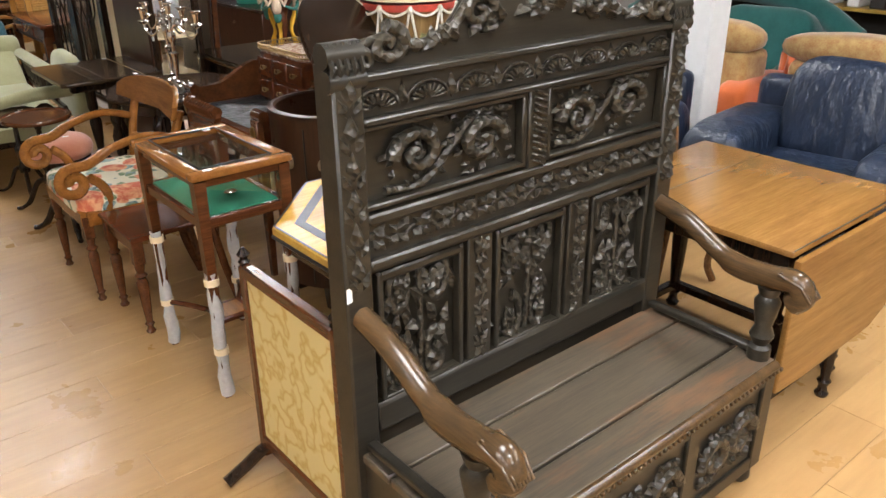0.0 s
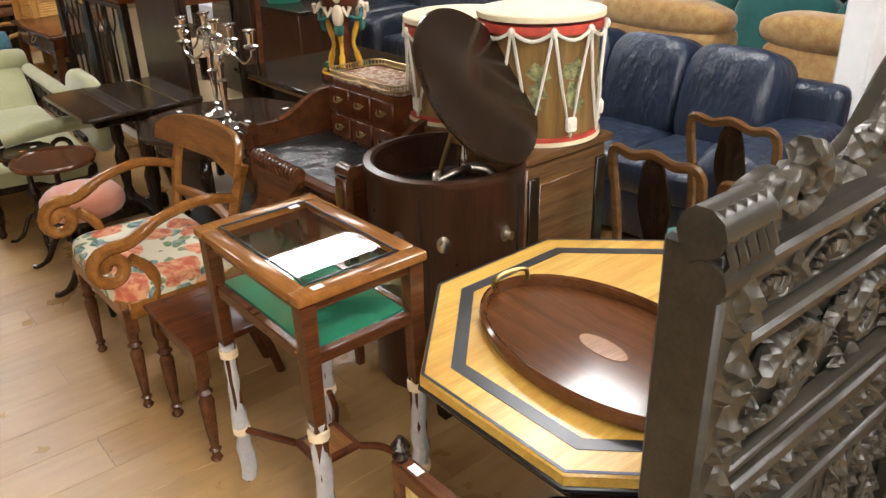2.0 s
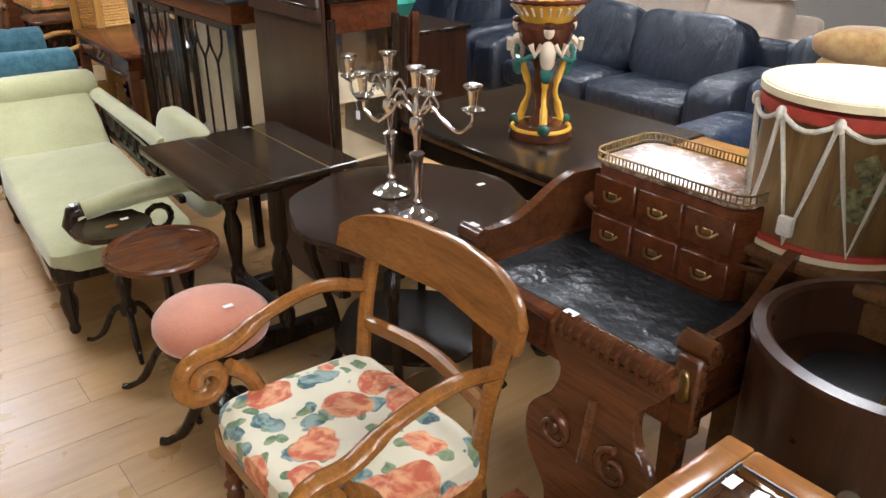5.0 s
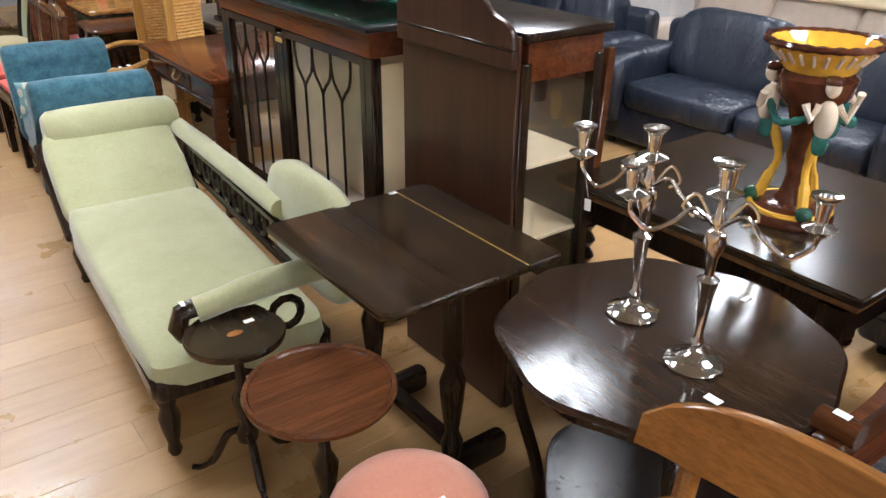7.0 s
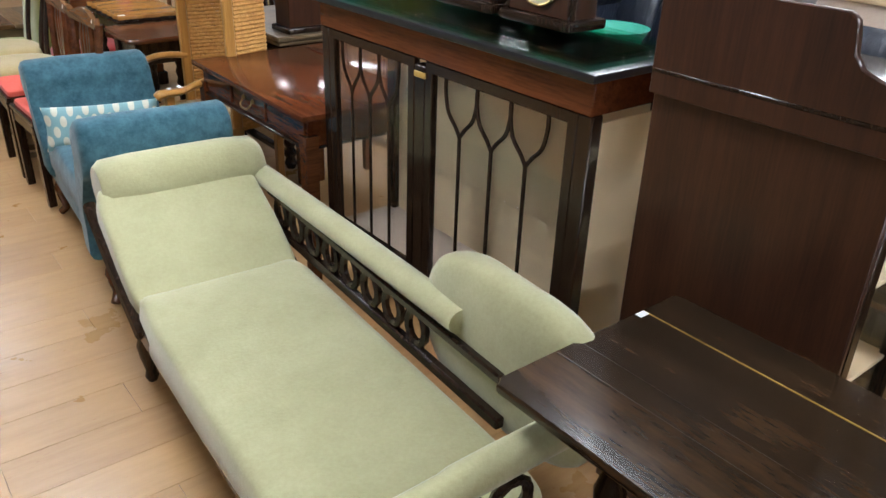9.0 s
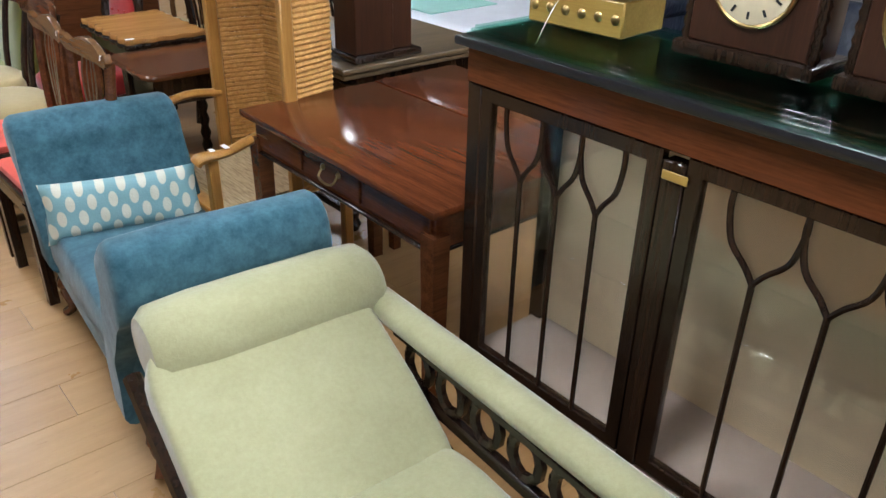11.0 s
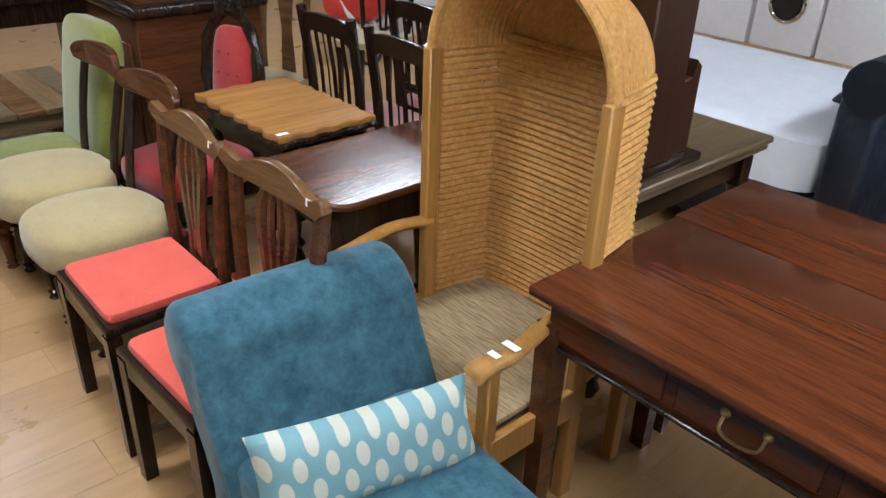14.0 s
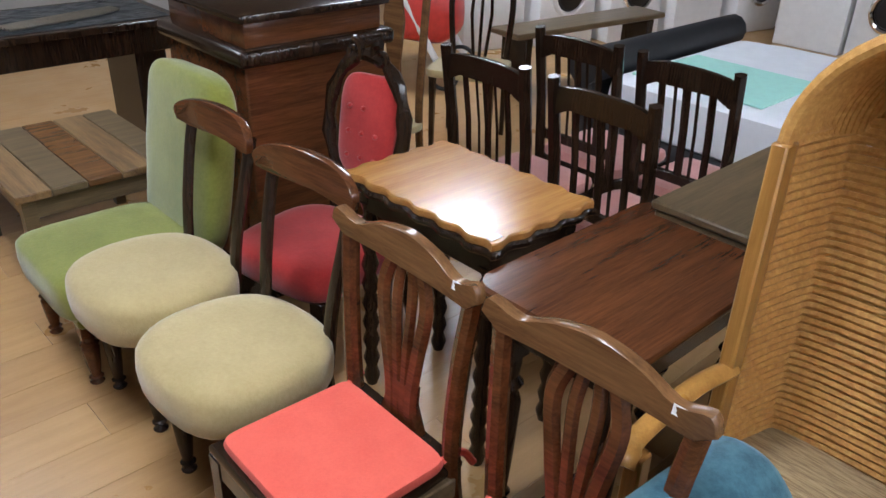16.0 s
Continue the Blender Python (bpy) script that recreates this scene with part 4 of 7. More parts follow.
def rope_drum(x, y, r, h, label, worn):
    s = thing("rope_drum", (x, y, 0.9), random.uniform(0, 60), label, "drum", "rope-tensioned drums")
    part("shell", lathe(B(), [(r, 0.02), (r, h - 0.02)], n=40), DRUMSHELL, s, "brown shell with faded painted crest")
    for z in (0.0, h - 0.045):
        hoop = part("hoop", lathe(B(), [(r - 0.01, z), (r + 0.012, z), (r + 0.014, z + 0.014), (r + 0.012, z + 0.028), (r - 0.01, z + 0.028)], n=40), REDHOOP, s)
    part("counter_hoop", lathe(B(), [(r - 0.004, h - 0.005), (r + 0.018, h - 0.005), (r + 0.018, h + 0.012), (r - 0.004, h + 0.012)], n=40), SKIN, s)
    part("drum_head", lathe(B(), [(r + 0.01, h + 0.008), (r + 0.01, h + 0.014), (0.01, h + 0.012)], n=40), SKIN, s, "yellowed calfskin head")
    part("lower_hoop", lathe(B(), [(r - 0.004, -0.0), (r + 0.018, 0.0), (r + 0.018, 0.014), (r - 0.004, 0.014)], n=40), SKIN, s)
    n = 10
    def rim(a, z, o=0.02):
        return Vector(((r + o) * math.cos(a), (r + o) * math.sin(a), z))
    for k in range(n):
        a, b, c = 2 * math.pi * k / n, 2 * math.pi * (k + 0.5) / n, 2 * math.pi * (k + 1) / n
        part("rope", tube(B(), [rim(a, h - 0.02), rim((a * 0.5 + b * 0.5), h * 0.5, 0.012), rim(b, 0.03), rim((b + c) / 2, h * 0.5, 0.012), rim(c, h - 0.02)], 0.0055, 6), ROPE, s)
        part("rope_swag", tube(B(), [rim(a + (c - a) * t / 6, h - 0.03 - 0.03 * math.sin(math.pi * t / 6)) for t in range(7)], 0.006, 6), ROPE, s)
        part("rope_knot", soft(B(), rim(a, h - 0.035), (0.026, 0.026, 0.036), 1, 1, 8, 6), ROPE, s)
    for k in range(0, n, 2):
        b = 2 * math.pi * (k + 0.5) / n
        part("buff_tug", box(B(), rim(b, 0.075, 0.022), (0.04, 0.02, 0.05), 0.008, pose(0, 0, 0, 0, 0, math.degrees(b) + 90), 2), ROPE, s)
    for k in (3.5, 4.2, 5.1):
        for j in range(5):
            a = k + random.uniform(-0.13, 0.13)
            part("painted_crest", box(B(), rim(a, h * 0.5 + random.uniform(-0.07, 0.07), 0.0005), (0.05, 0.002, 0.05), 0, pose(0, 0, 0, 0, random.uniform(0, 90), math.degrees(a) + 90)), CREST, s)


cupboard()
rope_drum(2.24, 2.64, 0.2, 0.41, "rope-tensioned side drum with yellowed skin head", False)
rope_drum(2.2, 3.0, 0.2, 0.36, "older rope drum with frayed red-edged head", True)


# ---- chairs by the display table ----
def scroll_armchair():
    s = thing("scroll_armchair", (1.1, 3.535, 0), -90, "golden mahogany scroll-arm chair with floral seat", "armchair")
    soft(bm := B(), (0, -0.01, 0.465), (0.58, 0.46, 0.1), 0.35, 0.3, 28, 12)
    part("seat", bm, FLORAL, s, "padded seat in floral chintz")
    bm = B()
    for y in (-0.22, 0.2):
        box(bm, (0, y, 0.41), (0.54, 0.03, 0.07), 0.006)
    for x in (-0.27, 0.27):
        box(bm, (x, -0.01, 0.41), (0.03, 0.4, 0.07), 0.006)
    part("seat_rail", bm, CHAIRWOOD, s)
    for x in (-0.25, 0.25):
        leg("leg", s, x, -0.21, 0.42, MAHOG_X)
        part("leg", tube(B(), bez([(x, 0.2, 0.4), (x, 0.22, 0.2), (x, 0.28, 0.0)], 5), 0.02, 8), MAHOG_X, s)
        part("back_upright", tube(B(), bez([(x, 0.2, 0.4), (x, 0.21, 0.55), (x * 1.05, 0.24, 0.7), (x * 1.1, 0.28, 0.82)], 5), 0.021, 8), CHAIRWOOD, s)
        sx = 1 if x > 0 else -1
        X = x + sx * 0.03
        pts = bez([(x * 1.05, 0.24, 0.7), (X, 0.1, 0.735), (X, -0.05, 0.71), (X, -0.16, 0.66), (X, -0.235, 0.655)], 5)
        c, r = (-0.235, 0.585), 0.07
        pts += [Vector((X, c[0] - r * (1 - k / 26) * math.sin(k * 0.42), c[1] + r * (1 - k / 26) * math.cos(k * 0.42))) for k in range(1, 20)]
        part("scroll_arm", tube(B(), pts, [0.019] * 12 + [0.023] * (len(pts) - 12), 9), CHAIRWOOD, s, "arm ending in a carved scroll")
        part("arm_support", tube(B(), bez([(X, -0.17, 0.6), (X, -0.12, 0.55), (X * 0.97, -0.1, 0.48), (X * 0.97, -0.13, 0.4)], 5), 0.021, 9), CHAIRWOOD, s)
    out = [(x, 0.84 + 0.07 * math.sqrt(max(0, 1 - (x / 0.36) ** 4)) ) for x in [-0.355 + 0.71 * k / 20 for k in range(21)]]
    low = [(x, 0.80 - 0.025 * (1 - (x / 0.36) ** 2)) for x in [0.355 - 0.71 * k / 20 for k in range(21)]]
    bm = fret(B(), out[::-1] + low[::-1], -0.013, 0.013)
    for v in bm.verts:
        v.co.y += 0.3 - 0.06 * (v.co.x / 0.36) ** 2 * 1.5 + 0.25 * (v.co.z - 0.8)
    part("crest_rail", bm, CHAIRWOOD, s, "broad curved tablet crest")
    part("cross_rail", tube(B(), bez([(-0.26, 0.22, 0.6), (0, 0.25, 0.61), (0.26, 0.22, 0.6)], 6), 0.02, 8, 1.2), CHAIRWOOD, s)
    paper(s, (-0.27, 0.29, 0.905))


def hall_chair():
    s = thing("hall_chair", (1.12, 3.0, 0), -90, "mahogany hall chair with shield back and wooden seat", "chair")
    part("seat", slab(B(), [(-0.2, -0.2), (0.2, -0.2), (0.17, 0.2), (-0.17, 0.2)], 0.43, 0.452, None, 0.008), MAHOG, s)
    for x in (-0.16, 0.16):
        leg("leg", s, x, -0.17, 0.432, MAHOG_X, 1.05)
        part("leg", tube(B(), [(x, 0.16, 0.43), (x, 0.2, 0.2), (x, 0.25, 0)], 0.018, 8), MAHOG_X, s)
    part("seat_rail", box(B(), (0, -0.175, 0.4), (0.3, 0.02, 0.05), 0.004), MAHOG_X, s)
    out = [(-0.06, 0.45), (-0.07, 0.53), (-0.14, 0.6), (-0.16, 0.68), (-0.11, 0.74), (-0.1, 0.8), (-0.14, 0.88), (0.14, 0.88), (0.1, 0.8), (0.11, 0.74), (0.16, 0.68), (0.14, 0.6), (0.07, 0.53), (0.06, 0.45)]
    fine = [(p.x, p.y) for p in bez([(a, b, 0) for a, b in out], 4)]
    bm = fret(B(), fine, -0.014, 0.014)
    for v in bm.verts:
        v.co.y += 0.17 + 0.22 * (v.co.z - 0.45)
    back = part("backrest", bm, MAHOG_X, s, "shaped carved shield back")
    bm = tube(B(), [(-0.14, 0.262, 0.885), (0.14, 0.262, 0.885)], 0.024, 12)
    for k in range(12):
        tube(bm, [(-0.13 + 0.0236 * k, 0.24, 0.865), (-0.13 + 0.0236 * k, 0.235, 0.89), (-0.13 + 0.0236 * k, 0.26, 0.912)], 0.006, 5)
    part("crest_roll", bm, MAHOG_X, back, "reeded roll")
    bm = B()
    for sx in (-1, 1):
        spiral(bm, sx * 0.08, 0.67, 0.045, 1.4, 90, 0.2, 0.01, sx)
    tube(bm, [(0, 0.2, 0.58), (0, 0.225, 0.78)], 0.012, 6)
    part("carving", bm, MAHOG_X, back)
    paper(s, (-0.11, 0.265, 0.911))


scroll_armchair()
hall_chair()


# ---- writing desk with curved superstructure ----
def carlton_desk():
    s = thing("writing_desk", (1.93, 3.32, 0), -90, "mahogany writing desk with leather top and curved drawer superstructure", "desk")
    # local: x from -0.37 (far) to 0.37 (near), front -y
    part("top", slab(B(), round_rect(0.76, 0.72, 0.06), 0.71, 0.735), MAHOG, s)
    part("leather_inset", slab(B(), round_rect(0.62, 0.46, 0.05), 0.7355, 0.7375, pose(0, -0.09, 0), 0.0005), LEATHERTOP, s, "black tooled leather writing surface")
    part("frieze", box(B(), (0, 0, 0.65), (0.72, 0.66, 0.12), 0.005), MAHOG, s)
    for x in (-0.2, 0.2):
        dr = part("drawer", box(B(), (x, -0.332, 0.65), (0.3, 0.014, 0.09), 0.004), MAHOG, s)
        part("handle", tube(B(), bez([(x - 0.04, -0.34, 0.66), (x - 0.03, -0.36, 0.645), (x + 0.03, -0.36, 0.645), (x + 0.04, -0.34, 0.66)], 4), 0.004, 6), BRASS, dr, "brass swing handle")
    for x in (-0.33, 0.33):
        for y in (-0.3, 0.3):
            square_leg(s, x, y, 0.6, MAHOG_X, 0.045, 0.6)
    # curved wall, low at the front ends and high behind
    def wall(r_off, zf):
        pts = bez([(-0.37, -0.3, 0), (-0.37, -0.05, 0), (-0.33, 0.22, 0), (-0.2, 0.33, 0), (0, 0.345, 0), (0.2, 0.33, 0), (0.33, 0.22, 0), (0.37, -0.05, 0), (0.37, -0.3, 0)], 6)
        return pts
    line = wall(0, 0)
    bm = B()
    rows = []
    for i, p in enumerate(line):
        t = min(1, max(0, (p.y + 0.2) / 0.26))
        z = 0.82 + 0.1 * (3 * t * t - 2 * t ** 3)
        n = Vector((p.x, p.y * 1.1, 0)).normalized()
        rows.append([bm.verts.new(q) for q in (Vector((p.x, p.y, 0.735)) , Vector((p.x, p.y, z)), Vector((p.x, p.y, z)) - n * 0.03, Vector((p.x, p.y, 0.735)) - n * 0.03)])
    for a, b in zip(rows, rows[1:]):
        for k in range(4):
            bm.faces.new((a[k], a[(k + 1) % 4], b[(k + 1) % 4], b[k]))
    bm.faces.new(rows[0])
    bm.faces.new(rows[-1][::-1])
    part("curved_gallery_wall", bm, MAHOG_X, s)
    for x in (-0.365, 0.365):
        cp = part("end_scroll", tube(B(), [(x - 0.04, -0.31, 0.815), (x + 0.04, -0.31, 0.815)], 0.026, 10), MAHOG_X, s)
        pil = part("end_pilaster", box(B(), (x, -0.325, 0.7), (0.06, 0.04, 0.2), 0.006), MAHOG_X, s)
        soft(bm := B(), (x, -0.35, 0.73), (0.035, 0.02, 0.08), 0.8, 0.8, 10, 8)
        part("mask_mount", bm, BRASS, pil, "cast brass mask mount")
    part("shelf", slab(B(), round_rect(0.66, 0.3, 0.1), 0.835, 0.85, pose(0, 0.18, 0)), MAHOG_X, s)
    nest = part("drawer_nest", slab(B(), round_rect(0.48, 0.26, 0.06), 0.737, 0.985, pose(0, 0.14, 0)), MAHOG, s, "bank of small curved drawers")
    for r, z in enumerate((0.8, 0.915)):
        for c, x in enumerate((-0.15, 0, 0.15)):
            d = part("small_drawer", box(B(), (x, 0.008, z), (0.14, 0.012, 0.095), 0.004), MAHOG, nest)
            box(bm := B(), (x, 0.001, z), (0.03, 0.006, 0.016), 0.002)
            tube(bm, bez([(x - 0.03, 0.0, z + 0.005), (x - 0.015, -0.012, z - 0.008), (x + 0.015, -0.012, z - 0.008), (x + 0.03, 0.0, z + 0.005)], 4), 0.0032, 6)
            part("drawer_pull", bm, BRASS, nest, "brass ring pull")
    part("marble_top", slab(B(), round_rect(0.47, 0.25, 0.05), 0.986, 1.0, pose(0, 0.14, 0)), MARBLE, s, "brown veined marble top")
    rail = [(x, y + 0.14) for x, y in round_rect(0.485, 0.265, 0.05)]
    bm = B()
    for z in (1.004, 1.026):
        tube(bm, [(x, y, z) for x, y in rail], 0.003, 5, 1, True)
    n = len(rail)
    for k in range(n):
        (x0, y0), (x1, y1) = rail[k], rail[(k + 1) % n]
        steps = max(1, int(math.hypot(x1 - x0, y1 - y0) / 0.012))
        for j in range(steps):
            x, y = x0 + (x1 - x0) * j / steps, y0 + (y1 - y0) * j / steps
            tube(bm, [(x, y, 1.0), (x, y, 1.026)], 0.0025, 4)
    part("brass_gallery", bm, BRASS, s, "pierced brass gallery")
    paper(s, (-0.365, -0.31, 0.842))


carlton_desk()


# ---- stool and small round tables ----
def tripod(s, h, r_leg, material, spread=0.19, stem=1.0):
    lathe(bm := B(), [(0.03 * stem, 0.16), (0.035 * stem, 0.2), (0.018 * stem, 0.24), (0.03 * stem, 0.3), (0.034 * stem, 0.34), (0.016 * stem, 0.38), (0.014 * stem, h - 0.06), (0.028 * stem, h - 0.03), (0.05 * stem, h)], n=14)
    part("stem", bm, material, s)
    for k in range(3):
        a = radians(20 + 120 * k)
        d = Vector((math.cos(a), math.sin(a), 0))
        part("leg", tube(B(), bez([d * 0.02 + Vector((0, 0, 0.2)), d * spread * 0.4 + Vector((0, 0, 0.17)), d * spread * 0.72 + Vector((0, 0, 0.06)), d * spread + Vector((0, 0, 0.018)), d * (spread + 0.03) + Vector((0, 0, 0.015))], 5), [r_leg] * 12 + [r_leg * 0.75] * 9, 8), material, s)


st = thing("piano_stool", (1.06, 4.25, 0), 0, "round piano stool in salmon velvet on black tripod base", "stool")
lathe(bm := B(), [(0.14, 0.43), (0.165, 0.445), (0.176, 0.475), (0.172, 0.505), (0.15, 0.53), (0.11, 0.544), (0.05, 0.551), (0.003, 0.552)], n=32)
part("seat", bm, PINKVELVET, st)
part("seat_ring", lathe(B(), [(0.14, 0.41), (0.155, 0.415), (0.155, 0.432), (0.14, 0.44)], n=32), DARK, st)
tripod(st, 0.415, 0.019, DARK, 0.2, 1.5)
paper(st, (0.03, -0.07, 0.553))

tt = thing("tripod_table", (1.065, 4.64, 0), 0, "round mahogany tripod wine table", "side table", "small tripod tables")
part("tabletop", lathe(B(), [(0.17, 0.555), (0.185, 0.56), (0.19, 0.575), (0.186, 0.584), (0.176, 0.582), (0.172, 0.576), (0.003, 0.576)], n=40), MAHOG_X, tt)
tripod(tt, 0.557, 0.015, DARK, 0.2)
wt = thing("tripod_table", (1.03, 5.085, 0), 0, "small dark tripod table with inlaid shell in its dished top", "side table", "small tripod tables")
part("tabletop", lathe(B(), [(0.13, 0.58), (0.142, 0.585), (0.145, 0.6), (0.14, 0.606), (0.132, 0.6), (0.003, 0.599)], n=36), DARKTOP, wt)
part("inlay", slab(B(), oval(0.025, 0.014, 20), 0.5992, 0.6006, None, 0.0003), SATIN, wt, "pale oval shell inlay")
tripod(wt, 0.582, 0.013, DARK, 0.16)
paper(wt, (0.06, 0.04, 0.6005))
for o in wt.children:
    for v in o.data.vertices:
        v.co.z *= 0.86


# ---- round occasional table with candelabra ----
def round_table():
    s = thing("occasional_table", (1.745, 4.165, 0), 0, "shaped round rosewood occasional table with undershelf", "table")
    part("tabletop", slab(B(), oval(0.4, 0.4, 96, wave=0.022, lobes=8), 0.7, 0.722, None, 0.008), ROSE, s)
    part("apron", slab(B(), oval(0.33, 0.33, 64, wave=0.03, lobes=8), 0.63, 0.701), DARK, s)
    for k in range(4):
        a = radians(45 + 90 * k)
        d = Vector((math.cos(a), math.sin(a), 0))
        part("leg", tube(B(), bez([d * 0.3 + Vector((0, 0, 0.66)), d * 0.35 + Vector((0, 0, 0.55)), d * 0.28 + Vector((0, 0, 0.28)), d * 0.27 + Vector((0, 0, 0.12)), d * 0.34 + Vector((0, 0, 0.012))], 6), [0.026] * 7 + [0.017] * 18, 9), DARK, s)
    part("undershelf", slab(B(), oval(0.27, 0.27, 48, wave=0.06, lobes=4), 0.24, 0.258), DARK, s)
    paper(s, (0.3, -0.02, 0.723))


def candelabrum(x, y, rz, tag):
    s = thing("candelabrum", (x, y, 0.7215), rz, "three-light silver-plated candelabrum on the round table" + (" with a string tag" if tag else ""), "candelabrum", "silver candelabra")
    part("base", lathe(B(), [(0.062, 0), (0.066, 0.006), (0.06, 0.014), (0.04, 0.022), (0.02, 0.032), (0.012, 0.045)], n=28), CHROME, s)
    part("stem", lathe(B(), [(0.01, 0.04), (0.016, 0.06), (0.009, 0.075), (0.018, 0.19), (0.022, 0.205), (0.024, 0.215), (0.01, 0.225), (0.014, 0.27), (0.024, 0.3), (0.02, 0.325), (0.012, 0.33)], n=18), CHROME, s)
    def cup(cx, cz, nm):
        lathe(bm := B(), [(0.006, -0.03), (0.03, -0.012), (0.034, -0.008), (0.012, 0), (0.014, 0.02), (0.017, 0.045), (0.028, 0.055), (0.029, 0.06), (0.014, 0.058), (0.012, 0.05)], (cx, 0, cz), 18)
        return part(nm, bm, CHROME, s, "fluted candle cup with drip pan")
    cup(0, 0.42, "candle_cup")
    part("upper_stem", lathe(B(), [(0.01, 0.33), (0.014, 0.35), (0.008, 0.37), (0.008, 0.395)], n=14), CHROME, s)
    for sx in (-1, 1):
        part("branch", tube(B(), bez([(0, 0, 0.335), (sx * 0.05, 0.006, 0.37), (sx * 0.09, 0, 0.33), (sx * 0.14, 0, 0.3), (sx * 0.18, 0, 0.33), (sx * 0.185, 0, 0.36)], 6), 0.0055, 8), CHROME, s, "scrolled reeded branch")
        part("branch_scroll", tube(B(), bez([(sx * 0.02, 0, 0.36), (sx * 0.05, 0.0, 0.4), (sx * 0.075, 0, 0.37), (sx * 0.05, 0, 0.35)], 6), 0.004, 6), CHROME, s)
        cup(sx * 0.185, 0.385, "candle_cup")
    if tag:
        part("tag_string", tube(B(), [(0.17, 0.0, 0.31), (0.165, -0.01, 0.26)], 0.001, 4), LABEL, s)
        part("tag", box(B(), (0.165, -0.01, 0.24), (0.018, 0.002, 0.03), 0), LABEL, s)


round_table()
candelabrum(1.695, 4.045, 115, False)
candelabrum(1.755, 4.275, 100, True)


# ---- pub table ----
def trestle_table():
    s = thing("trestle_table", (1.525, 4.925, 0), 0, "dark stained plank-top table on trestle base", "table")
    bm = slab(B(), [(-0.3, -0.31), (-0.275, -0.335), (0.17, -0.335), (0.17, 0.335), (-0.28, 0.335), (-0.3, 0.32)], 0.715, 0.74, None, 0.006)
    part("top_board", bm, DARKTOP, s)
    part("top_leaf", slab(B(), [(0.174, -0.335), (0.29, -0.335), (0.3, -0.32), (0.3, 0.32), (0.29, 0.335), (0.174, 0.335)], 0.715, 0.74, None, 0.004), DARKTOP, s)
    part("joint_line", box(B(), (0.172, 0, 0.7385), (0.003, 0.66, 0.002), 0), BOXWOOD, s)
    for x in (-0.07, 0.0):
        part("joint_line", box(B(), (x - 0.05, 0, 0.7398), (0.0015, 0.65, 0.001), 0), EBONY, s)
    for y in (-0.22, 0.22):
        lathe(bm := B(), [(0.03, 0.08), (0.035, 0.14), (0.022, 0.18), (0.034, 0.28), (0.04, 0.36), (0.022, 0.42), (0.034, 0.46), (0.03, 0.66)], (0, y, 0), 12)
        part("trestle_post", bm, DARK, s)
        part("trestle_foot", box(B(), (0, y, 0.045), (0.42, 0.06, 0.09), 0.02, None, 2), DARK, s)
        part("top_bearer", box(B(), (0, y, 0.687), (0.46, 0.05, 0.055), 0.008), DARK, s)
    part("stretcher", box(B(), (0, 0, 0.13), (0.05, 0.4, 0.04), 0.006), DARK, s)
    paper(s, (0.155, 0.32, 0.7405))


trestle_table()


